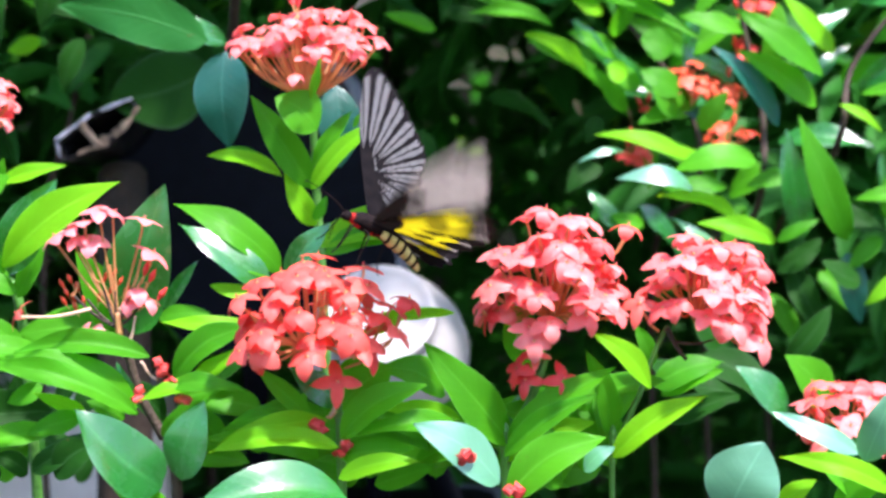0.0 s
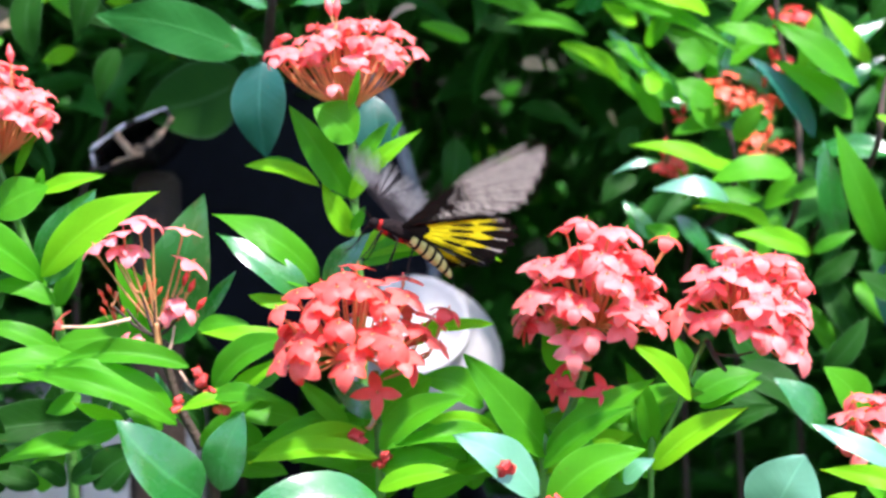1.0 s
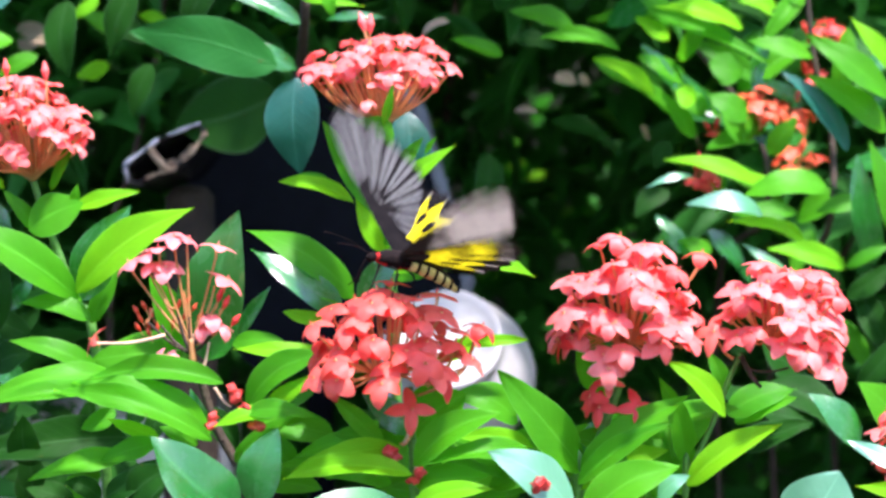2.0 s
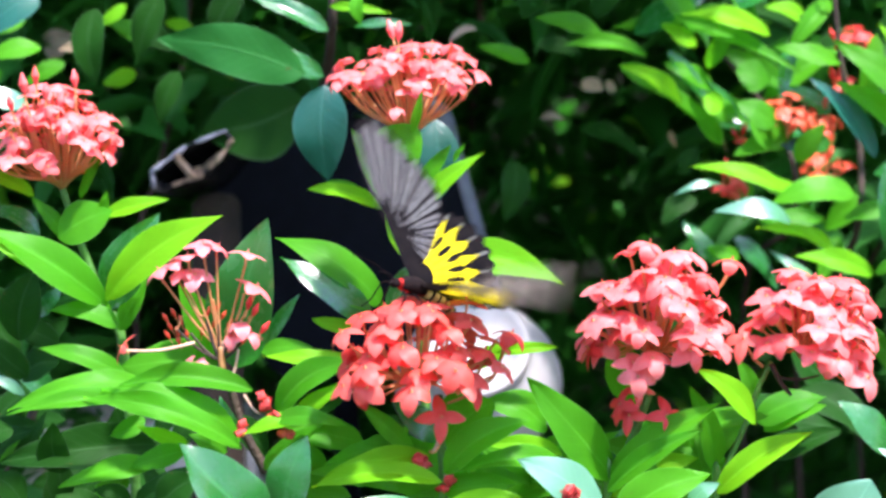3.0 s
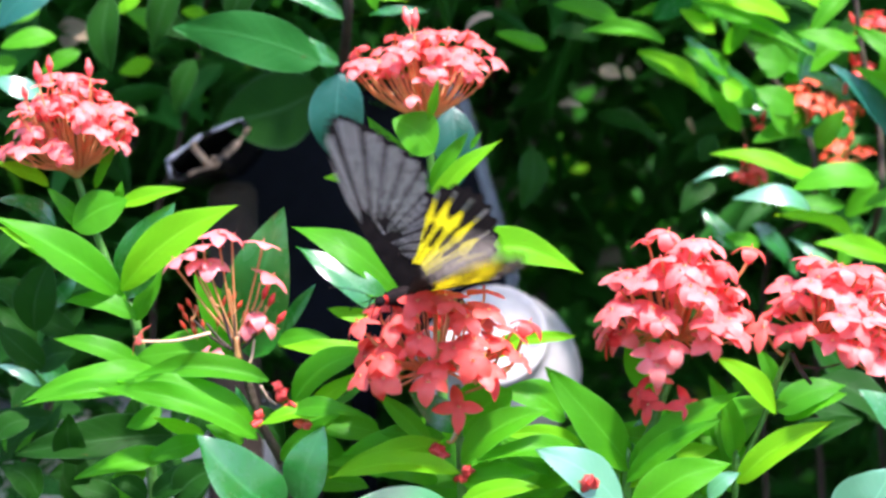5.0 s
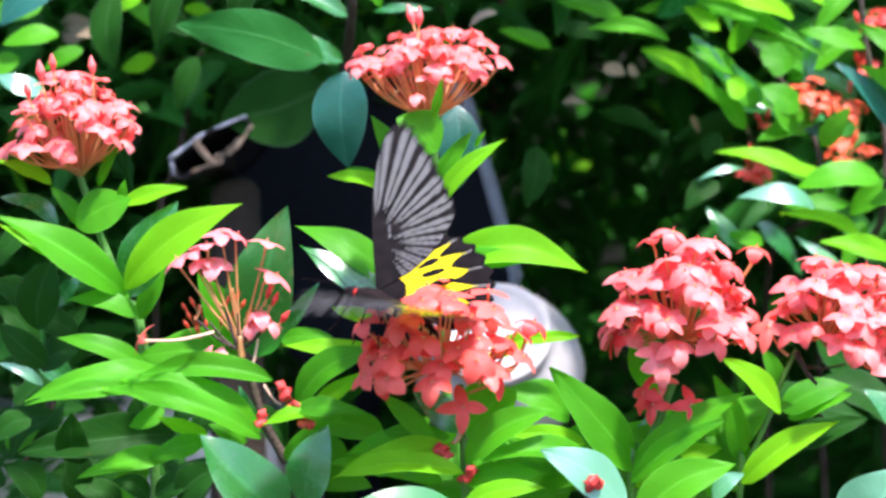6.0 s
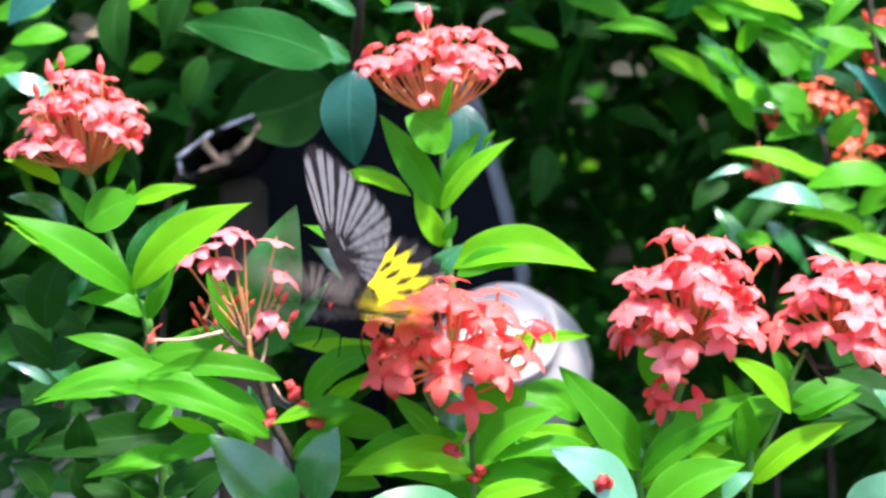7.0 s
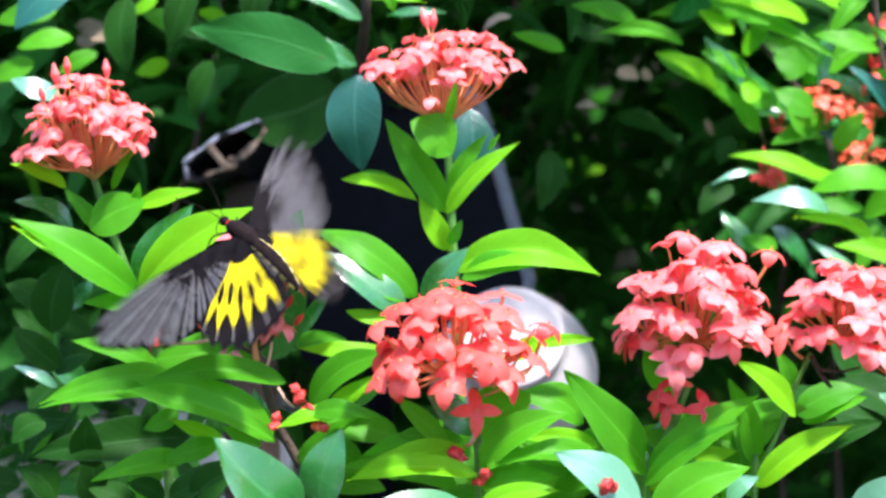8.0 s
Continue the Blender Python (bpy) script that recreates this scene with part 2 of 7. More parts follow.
        p0, p1, p2, p3 = pts[max(i - 1, 0)], pts[i], pts[i + 1], pts[min(i + 2, len(pts) - 1)]
        steps = 5
        for k in range(steps + (i == len(pts) - 2)):
            t = k / steps
            fine.append(0.5 * ((2 * p1) + (p2 - p0) * t + (2 * p0 - 5 * p1 + 4 * p2 - p3) * t * t + (3 * p1 - p0 - 3 * p2 + p3) * t ** 3))
            rad.append(radii[i] * (1 - t) + radii[i + 1] * t)
    verts, faces = [], []
    for i, p in enumerate(fine):
        d = (fine[min(i + 1, len(fine) - 1)] - fine[max(i - 1, 0)]).normalized()
        a = d.orthogonal().normalized() if i == 0 else (a - a.dot(d) * d).normalized()
        b = d.cross(a)
        for k in range(sides):
            q = 2 * math.pi * k / sides
            verts.append(p + (a * math.cos(q) + b * math.sin(q)) * rad[i])
    n = len(fine)
    for i in range(n - 1):
        for k in range(sides):
            faces.append((i * sides + k, i * sides + (k + 1) % sides, (i + 1) * sides + (k + 1) % sides, (i + 1) * sides + k))
    faces.append(tuple(range(sides - 1, -1, -1)))
    faces.append(tuple((n - 1) * sides + k for k in range(sides)))
    return verts, faces


def stem(plant, points, thick, thin, mat, name="stem"):
    n = len(points)
    v, f = tube(points, [thick + (thin - thick) * i / (n - 1) for i in range(n)])
    v = [p - plant.location for p in v]
    return part(name, mesh_from(name, v, f, None, (mat,)), plant)


def plant_at(x, y, label, name="ixora_plant", category="plant", group="flowering plants"):
    ob = new(name)
    ob.location = (x, y, 0)
    ob.empty_display_size = 0.05
    return tagged(ob, label, category, group)


# ---- flowers ----
def petal_outline(u):
    """A broad petal that narrows to a blunt point."""
    return 0.04 + 0.96 * max(0.0, math.sin(math.pi * min(1, 0.12 + 0.88 * u ** 0.82))) ** 0.80


def floret_mesh(name, petal_mat, tube_mat, length, reflex, tilt, seed, open_=1.0, size=0.0122, broad=0.70):
    """One floret: a slender tube along z that ends in four petals round its mouth, at the origin."""
    rng = random.Random(seed)
    verts, faces, uvs, index = [], [], [], []
    turn = Matrix.Rotation(tilt, 3, "X")
    for k in range(4):
        v, f, uv = blade_grid(7, 4, petal_outline, -0.22, 0.0, 0.0, 0.0, k)
        q = Matrix.Rotation(k * math.pi / 2 + rng.uniform(-0.12, 0.12), 3, "Z")
        r = reflex * rng.uniform(0.6, 1.4)
        n0 = len(verts)
        for x, y, z in v:
            ang = r * x
            px = size * (math.sin(ang) / r if abs(r) > 0.01 else x) * open_
            pz = -size * ((1 - math.cos(ang)) / r if abs(r) > 0.01 else 0) + size * (1 - open_) * x * 1.4
            verts.append(turn @ (q @ Vector((px + 0.0006, y * size * broad, pz + z * size * 0.5))))
        uvs += uv
        faces += [tuple(i + n0 for i in g) for g in f]
        index += [0] * len(f)
    n0 = len(verts)
    tv, tf = tube([(0, 0, -length), (0.0006, 0.0004, -length * 0.5), (0, 0, 0.0004)], [0.00055, 0.0006, 0.0010], 5)
    verts += tv
    uvs += [(0.6, 0.5)] * len(tv)
    faces += [tuple(i + n0 for i in g) for g in tf]
    index += [1] * len(tf)
    n0 = len(verts)
    sv, sf = tube([(0, 0, 0), (0, 0, 0.0012), (0, 0, 0.0022)], [0.0004, 0.0005, 0.0003], 4)
    verts += [turn @ p for p in sv]
    uvs += [(0.2, 0.5)] * len(sv)
    faces += [tuple(i + n0 for i in g) for g in sf]
    index += [0] * len(sf)
    return mesh_from(name, verts, faces, uvs, (petal_mat, tube_mat), index)


def bud_mesh(name, petal_mat, tube_mat, length, fat=0.0022, tall=0.009):
    v1, f1 = tube([(0, 0, -length), (0, 0, -length * 0.4), (0, 0, 0)], [0.0005, 0.0006, 0.0009], 5)
    v2, f2 = tube([(0, 0, -0.0005), (0, 0, tall * 0.45), (0, 0, tall)], [0.0010, fat, 0.0004], 7)
    verts = v1 + v2
    faces = f1 + [tuple(i + len(v1) for i in g) for g in f2]
    return mesh_from(name, verts, faces, [(0.6, 0.5)] * len(verts), (petal_mat, tube_mat), [1] * len(f1) + [0] * len(f2))


FLORETS = {}


def florets(kind):
    if kind not in FLORETS:
        pm = {"coral": PETAL, "rose": PETAL_ROSE, "pink": PETAL_PINK, "red": PETAL_RED, "orange": PETAL_ORANGE}[kind]
        FLORETS[kind] = [floret_mesh("floret", pm, TUBE, 0.008, (1.3, 0.7, 1.7, 1.0, 1.45, 0.5)[k], (0.0, 0.25, -0.2, 0.35, -0.3, 0.1)[k], k, (1, 0.95, 1, 0.9, 1, 0.95)[k]) for k in range(6)]
        FLORETS[kind].append(bud_mesh("flower_bud", pm, TUBE, 0.008, 0.0030, 0.0125))
        FLORETS[kind].append(floret_mesh("floret", pm, TUBE, 0.008, 0.75, 0.15, 11, 1.0, 0.0150, 0.50))
    return FLORETS[kind]


def flower_head(plant, at, axis, count, wide, tall, seed, kind="coral", buds=0.06, size=1.0, spread=80, label="", spires=0):
    """A loose head: slender tubes fan out from the point at to florets over a dome wide (half) and tall along axis;
    the florets turn up to the light, their petals hanging. spires: closed buds that stand upright on top."""
    rng = random.Random(seed)
    at, axis = Vector(at), Vector(axis).normalized()
    side = axis.orthogonal().normalized()
    other = axis.cross(side)
    golden = math.pi * (3 - math.sqrt(5))
    tubes, tube_faces, places = [], [], []
    for i in range(count + spires):
        c = 1 - (i + 0.5) / count * (1 - math.cos(radians(spread)))
        if i >= count:
            c = rng.uniform(0.90, 1.0)
        polar, around = math.acos(c) * rng.uniform(0.92, 1.06), i * golden + rng.uniform(-0.3, 0.3)
        s = math.sin(polar)
        out = side * math.cos(around) + other * math.sin(around)
        d = (out * s * wide + axis * math.cos(polar) * tall) * (rng.uniform(0.72, 1.06) if i < count else 1.04)
        hub = out * s * wide * 0.24 + axis * tall * 0.12
        z = (d.normalized() * 0.62 + Vector((0, -0.10, 0.72)) + Vector([rng.uniform(-0.22, 0.22) for _ in range(3)])).normalized()
        if i >= count:
            z = (axis + Vector([rng.uniform(-0.25, 0.25) for _ in range(3)])).normalized()
        foot = d - z * 0.006 * size
        mid = hub.lerp(foot, 0.55) - z * 0.15 * (foot - hub).length + (foot - hub) * 0.1
        v, f = tube([(0, 0, 0), hub, mid, foot], [0.0010, 0.0008, 0.0006, 0.0007], 5)
        tube_faces += [tuple(j + len(tubes) for j in g) for g in f]
        tubes += v
        places.append((d, z, i >= count or rng.random() < buds))
    holder = part("flower_head", mesh_from("flower_head", tubes, tube_faces, [(0.6, 0.5)] * len(tubes), (TUBE,)), plant, label, Matrix.Translation(at - plant.location))
    for d, z, closed in places:
        mesh = florets(kind)[6 if closed else rng.randrange(6)]
        q = z.to_track_quat("Z", "Y").to_matrix().to_4x4() @ Matrix.Rotation(rng.uniform(0, 6.28), 4, "Z")
        k = size * rng.uniform(0.88, 1.14)
        part("flower_bud" if closed else "floret", mesh, holder, "", Matrix.Translation(d) @ q @ Matrix.Diagonal((k, k, k, 1)))
    return holder


def lone_floret(holder_plant, at, facing, kind="coral", variant=0, size=1.0, name="floret"):
    at, z = Vector(at), (Vector(facing) + Vector((0, 0.2, 0.75))).normalized()
    q = z.to_track_quat("Z", "Y").to_matrix().to_4x4()
    if kind == "pink" and at.z > 0.745:
        foot = at - z * 0.006
        hub = Vector((-0.1222, 0.0135, 0.7400))
        stem(holder_plant, [foot, foot.lerp(hub, 0.5) - z * 0.003, hub], 0.0006, 0.0007, TUBE, "stalk")
        size *= 1.25
    elif kind in ("red", "coral") and variant < 6 and size < 1.22:
        variant = 7
    return part(name, florets(kind)[variant], holder_plant, "", Matrix.Translation(at - holder_plant.location) @ q @ Matrix.Diagonal((size * 0.84, size * 0.84, size * 0.84, 1)))


STALK_PALE = mottled("pale_stalk", (0.42, 0.26, 0.16), (0.62, 0.42, 0.28), 200, 0.6)
DRY = floret_mesh("flower_bud", BUD, BUD, 0.007, 2.9, 0.3, 9, 0.85)


def dry_bud(plant, at, k):
    """A withered red flower bud."""
    rng = random.Random(k)
    m = Matrix.Translation(Vector(at) - plant.location) @ Euler((rng.uniform(-1.2, 1.2), rng.uniform(-1.2, 1.2), rng.uniform(0, 6))).to_matrix().to_4x4()
    k = rng.uniform(0.55, 0.85)
    return part("flower_bud", DRY, plant, "", m @ Matrix.Diagonal((k, k, k, 1)))


# ---- ground, hedge and what stands behind ----
def ground_sheet():
    v, f = [], []
    n, half = 60, 60.0
    for j in range(n + 1):
        for i in range(n + 1):
            a, b = (2 * i / n - 1), (2 * j / n - 1)
            x, y = half * a ** 3, half * b ** 3
            v.append((x, y, 0.02 * noise.noise((x * 1.7, y * 1.7, 0)) * (abs(x) < 8)))
    for j in range(n):
        for i in range(n):
            k = j * (n + 1) + i
            f.append((k, k + 1, k + n + 2, k + n + 1))
    return tagged(new("ground", mesh_from("ground", v, f, None, (SOIL,))), "dark bare garden soil under the shrubs", "ground", kind="structure")


ground_sheet()


def scatter_mesh(name, count, low, high, length, mats, share_light, seed, keep=None, droop=0.35):
    """Many small leaves in a box, each a folded blade with its own turn and size."""
    rng = np.random.default_rng(seed)
    bv, bf, buv = blade_grid(5, 2, ovate, 0.3, 0.10)
    bv, bf, buv = np.array(bv), np.array(bf), np.array(buv)
    verts, faces, uvs, index = [], [], [], []
    n = 0
    tries = 0
    while n < count and tries < count * 6:
        tries += 1
        p = rng.uniform(low, high)
        if keep is not None and not keep(p, rng):
            continue
        yaw, pitch, roll = rng.uniform(0, 2 * math.pi), rng.normal(-droop, 0.45), rng.normal(0, 0.5)
        m = np.array(Euler((roll, -pitch, yaw)).to_matrix())
        size = length * rng.uniform(0.6, 1.25)
        q = (bv * (size, size * rng.uniform(0.34, 0.5), size)) @ m.T + p
        verts.append(q)
        faces.append(bf + n * len(bv))
        uvs.append(buv)
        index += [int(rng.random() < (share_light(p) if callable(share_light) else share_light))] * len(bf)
        n += 1
    return mesh_from(name, np.concatenate(verts).tolist(), np.concatenate(faces).tolist(), np.concatenate(uvs), mats, index)


def uneven(x, y, high):
    """The outline of a clipped hedge: its top and faces swell and dip a little."""
    def keep(p, rng):
        top = high - 0.22 - 0.20 * noise.noise((p[0] * 0.9, p[1] * 0.9, 3))
        near = min(p[0] - x[0], x[1] - p[0], p[1] - y[0], y[1] - p[1])
        return p[2] < top and near > 0.09 + 0.10 * noise.noise((p[0] * 1.3, p[1] * 1.3, p[2] * 1.3))
    return keep


def hedge(name, label, x, y, low, high, count, length, share_light, seed, keep=None, trunks=4, group="hedges"):
    """A dense shrub: woody stems that fork upwards, and a crown of many leaves."""
    ob = new(name)
    ob.location = ((x[0] + x[1]) / 2, (y[0] + y[1]) / 2, 0)
    tagged(ob, label, "hedge", group)
    rng = random.Random(seed)
    for k in range(trunks):
        bx, by = rng.uniform(*x), rng.uniform(y[0] * 0.4 + y[1] * 0.6, y[1])
        pts = [Vector((bx, by, 0))]
        while pts[-1].z < high * 0.9:
            pts.append(pts[-1] + Vector((rng.uniform(-0.09, 0.09), rng.uniform(-0.06, 0.06), high * 0.22)))
        stem(ob, pts, 0.007, 0.002, STEM_WOOD, "trunk")
        for p in pts[1:]:
            d = Vector((rng.uniform(-0.25, 0.25), rng.uniform(-0.2, 0.1), rng.uniform(0.05, 0.2)))
            stem(ob, [p, p + d * 0.5 + Vector((0, 0, 0.02)), p + d], 0.004, 0.0015, STEM_WOOD, "branch")
    keep = keep or uneven(x, y, high)
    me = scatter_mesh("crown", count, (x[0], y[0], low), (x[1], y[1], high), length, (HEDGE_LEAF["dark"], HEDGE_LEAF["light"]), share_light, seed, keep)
    crown = part("crown", me, ob, "", Matrix.Translation(-ob.location))
    tagged(crown, kind="stuff")
    return ob


def middle_hollow(p, rng):
    """The hedge is hollow low down in the middle, where the chair stands, and deeper to the right to stay dark; the
    unseen overhang higher up is added to shade it.
    """
    if p[2] > 1.36 + 0.14 * noise.noise((p[0] * 3, p[1] * 3, 5)) - 0.3 * max(0.0, abs(p[0]) - 0.75):
        return False
    # overhang out of view, added to keep the sun off the middle
    if p[1] < 0.56:
        return p[2] > 1.06 + 0.05 * noise.noise((p[0] * 6, 0, 2)) and p[1] > 0.36 + 0.08 * noise.noise((p[0] * 5, 0, 7)) and (-0.36 < p[0] < 0.25 or rng.random() < 0.05)
    inside = -0.30 < p[0] < 0.22 and p[2] < 0.84 and p[1] < 0.86
    shade = -0.05 < p[0] < 0.25 and p[2] < 0.93 and p[1] < 0.86 or 0.05 < p[0] < 0.42 and p[2] < 0.76 and p[1] < 1.0
    return not inside and not shade


# more sunlit-coloured leaves at the upper sides, hardly any in the shaded middle
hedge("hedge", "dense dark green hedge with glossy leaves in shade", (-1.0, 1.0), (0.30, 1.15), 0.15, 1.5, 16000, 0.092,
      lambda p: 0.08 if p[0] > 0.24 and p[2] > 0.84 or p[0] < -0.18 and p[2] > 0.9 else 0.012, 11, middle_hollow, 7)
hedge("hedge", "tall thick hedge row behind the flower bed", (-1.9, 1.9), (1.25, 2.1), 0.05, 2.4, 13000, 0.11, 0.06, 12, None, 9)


# the garden goes on round the flower bed: tall hedges on the other three sides
hedge("hedge", "tall clipped hedge across the garden path", (-4.5, 4.5), (-4.6, -3.8), 0.0, 3.3, 3600, 0.24, 0.1, 13, None, 5)
hedge("hedge", "tall clipped hedge along the garden side", (-4.6, -3.7), (-3.8, 2.3), 0.0, 3.2, 2600, 0.24, 0.1, 14, None, 5)
hedge("hedge", "tall clipped hedge along the garden side", (3.7, 4.6), (-3.8, 2.3), 0.0, 3.2, 2600, 0.24, 0.1, 15, None, 5)


def slab(name, low, high, mat, label, category):
    bm = bmesh.new()
    bmesh.ops.create_cube(bm, size=1.0)
    for v in bm.verts:
        v.co = Vector([low[i] if v.co[i] < 0 else high[i] for i in range(3)])
    bmesh.ops.bevel(bm, geom=bm.edges[:], offset=0.012, segments=2, affect="EDGES")
    me = bpy.data.meshes.new(name)
    bm.to_mesh(me)
    bm.free()
    me.materials.append(mat)
    return tagged(new(name, me), label, category, kind="structure")


# north wall is an added dark backing, so hedge gaps read as deep shade
slab("wall_north", (-9, 2.35, -0.1), (9, 2.6, 2.7), DARK_BACKING, "dark backing wall added behind the hedge", "wall")
slab("wall_low", (-1.3, 0.66, -0.05), (-0.16, 0.80, 0.585), CONCRETE, "low pale concrete garden wall", "wall")


def rounded_panel(name, half_w, half_h, corner, thick, mat, thing, m, rim=None, rim_mat=None):
    """An upright panel with round corners; with rim, a rolled edge round it as a part of its own."""
    outline = []
    for cx, cy, a0 in ((1, 1, 0), (-1, 1, 90), (-1, -1, 180), (1, -1, 270)):
        for k in range(7):
            q = radians(a0 + 15 * k)
            outline.append((cx * (half_w - corner) + corner * math.cos(q), cy * (half_h - corner) + corner * math.sin(q)))
    n = len(outline)
    v = [(x, -thick + 0.25 * x * x, z) for x, z in outline] + [(x, thick + 0.25 * x * x, z) for x, z in outline]
    f = [tuple(range(n)), tuple(range(2 * n - 1, n - 1, -1))] + [(i, i + n, (i + 1) % n + n, (i + 1) % n) for i in range(n)]
    panel = part(name, mesh_from(name, v, f, None, (mat,), None, False), thing, "", m)
    if rim:
        pts = [Vector((x, 0.25 * x * x, z)) for x, z in outline[21:] + outline[:5] if x > half_w - corner]
        tv, tf = tube(pts, [rim] * len(pts), 9)
        part("edge_trim", mesh_from("edge_trim", tv, tf, None, (rim_mat,)), panel, "rounded grey edge")
    return panel


def lathe(profile, n=40):
    v, f = [], []
    for r, y in profile:
        for k in range(n):
            q = 2 * math.pi * k / n
            v.append((r * math.cos(q), y, r * math.sin(q)))
    for i in range(len(profile) - 1):
        for k in range(n):
            f.append((i * n + k, (i + 1) * n + k, (i + 1) * n + (k + 1) % n, i * n + (k + 1) % n))
    return v, f


# ---- flowering plants ----
plant_a = plant_at(-0.204, 0.110, "ixora plant with a full coral flower head")
stem(plant_a, [(-0.2045, 0.1100, 0.0000), (-0.1775, 0.1200, 0.3510), (-0.1875, 0.1000, 0.7020), (-0.2022, 0.1000, 0.7570), (-0.2153, 0.1000, 0.7946), (-0.2257, 0.1000, 0.8269)], 0.0040, 0.0020, STEM_GREEN)
flower_head(plant_a, (-0.2257, 0.1000, 0.8269), (-0.10, -0.2, 1), 72, 0.0447, 0.0630, 1, "rose", size=0.86, spread=66, spires=4)

plant_b = plant_at(-0.098, 0.020, "ixora plant with a sparse fading flower head")
stem(plant_b, [(-0.0976, 0.0200, 0.0000), (-0.0808, 0.0350, 0.3256), (-0.0908, 0.0150, 0.6511), (-0.0978, 0.0150, 0.6722), (-0.1098, 0.0150, 0.6949), (-0.1160, 0.0150, 0.7158), (-0.1222, 0.0150, 0.7351)], 0.0036, 0.0022, STEM_WOOD)

plant_c = plant_at(0.005, -0.020, "ixora plant with a wide coral flower head")
stem(plant_c, [(0.0050, -0.0200, 0.0000), (0.0134, -0.0000, 0.3294), (0.0034, -0.0200, 0.6589), (0.0018, -0.0200, 0.6903), (0.0002, -0.0200, 0.7216)], 0.0032, 0.0021, STEM_GREEN)
flower_head(plant_c, (-0.0112, -0.0200, 0.7245), (-0.05, -0.16, 1), 56, 0.0520, 0.0560, 3, buds=0.0, size=1.06, spread=80)

plant_d = plant_at(0.097, 0.000, "ixora plant with a round coral flower head")
stem(plant_d, [(0.0970, 0.0000, 0.0000), (0.1052, 0.0200, 0.3273), (0.0952, 0.0000, 0.6547), (0.0982, 0.0000, 0.6707), (0.1106, 0.0000, 0.6995), (0.1182, 0.0000, 0.7218)], 0.0032, 0.0022, STEM_GREEN)
flower_head(plant_d, (0.1207, 0.0100, 0.7374), (0.0, -0.25, 1), 70, 0.0405, 0.0670, 4, "rose", spread=84, size=1.06, buds=0.015)

plant_e = plant_at(0.163, 0.020, "ixora plant with a leaning coral flower head")
stem(plant_e, [(0.1632, 0.0200, 0.0000), (0.1681, 0.0400, 0.3252), (0.1581, 0.0200, 0.6504), (0.1611, 0.0200, 0.6667), (0.1735, 0.0200, 0.6960), (0.1812, 0.0200, 0.7187), (0.1889, 0.0200, 0.7349)], 0.0020, 0.0015, STEM_GREEN)
flower_head(plant_e, (0.2035, 0.0100, 0.7385), (0.36, -0.3, 1), 54, 0.0405, 0.0515, 5, "rose", size=1.06, buds=0.0)

plant_f = plant_at(0.301, 0.040, "ixora plant with a small coral flower head")
stem(plant_f, [(0.3007, 0.0400, 0.0000), (0.3070, 0.0600, 0.3182), (0.2970, 0.0400, 0.6363), (0.2971, 0.0400, 0.6596), (0.2978, 0.0400, 0.6712)], 0.0032, 0.0021, STEM_GREEN)
flower_head(plant_f, (0.2995, 0.0400, 0.6695), (0.0, -0.3, 1), 26, 0.0354, 0.0338, 6, "rose")

plant_g = plant_at(-0.010, 0.130, "tall ixora plant with a flat-topped coral flower head")
stem(plant_g, [(-0.0099, 0.1300, 0.0000), (0.0019, 0.1500, 0.3487), (-0.0081, 0.1300, 0.6975), (-0.0124, 0.1300, 0.7819), (-0.0146, 0.1300, 0.8272), (-0.0170, 0.1300, 0.8688)], 0.0040, 0.0022, STEM_GREEN)
flower_head(plant_g, (-0.0177, 0.1300, 0.8577), (-0.08, -0.05, 1), 66, 0.0600, 0.0600, 7, "rose", buds=0.0, size=0.84, spread=54, spires=2)
lone_floret(plant_g, (-0.0250, 0.0880, 0.8760), (-0.1, -0.6, 0.3), "rose", 2, 1.0)
stem(plant_b, [(-0.1213, 0.0120, 0.7307), (-0.1225, 0.0120, 0.7435)], 0.0022, 0.0015, TUBE, "flower_head")
lone_floret(plant_b, (-0.1569, 0.0120, 0.7871), (-0.5, -0.3, 0.8), "pink", 1, 0.95)
lone_floret(plant_b, (-0.1487, 0.0120, 0.7909), (-0.3, -0.3, 1), "pink", 3, 0.90)
lone_floret(plant_b, (-0.1404, 0.0120, 0.7954), (-0.1, -0.2, 1), "pink", 5, 0.95)
lone_floret(plant_b, (-0.1316, 0.0120, 0.8018), (0.0, -0.25, 1), "pink", 1, 1.00)
lone_floret(plant_b, (-0.1234, 0.0120, 0.8005), (0.25, -0.2, 1), "pink", 3, 0.90)
lone_floret(plant_b, (-0.1367, 0.0120, 0.7846), (0.0, -0.45, 0.9), "pink", 3, 1.10)
lone_floret(plant_b, (-0.1437, 0.0120, 0.7865), (-0.2, -0.5, 0.8), "pink", 0, 0.90)
lone_floret(plant_b, (-0.1070, 0.0120, 0.7967), (0.3, -0.15, 1), "pink", 5, 0.95)
lone_floret(plant_b, (-0.1020, 0.0120, 0.7777), (0.45, -0.3, 0.9), "pink", 1, 1.05)
lone_floret(plant_b, (-0.1110, 0.0120, 0.7573), (0.1, -0.7, 0.5), "pink", 2, 1.00)
lone_floret(plant_b, (-0.1060, 0.0120, 0.7515), (0.5, -0.7, 0.2), "pink", 4, 0.90)
lone_floret(plant_b, (-0.1155, 0.0120, 0.7509), (-0.2, -0.9, 0.2), "pink", 2, 0.85)
lone_floret(plant_b, (-0.1410, 0.0120, 0.7339), (-0.6, -0.6, -0.1), "pink", 3, 0.70)
lone_floret(plant_b, (-0.1340, 0.0120, 0.7329), (-0.2, -0.8, -0.1), "pink", 3, 0.70)
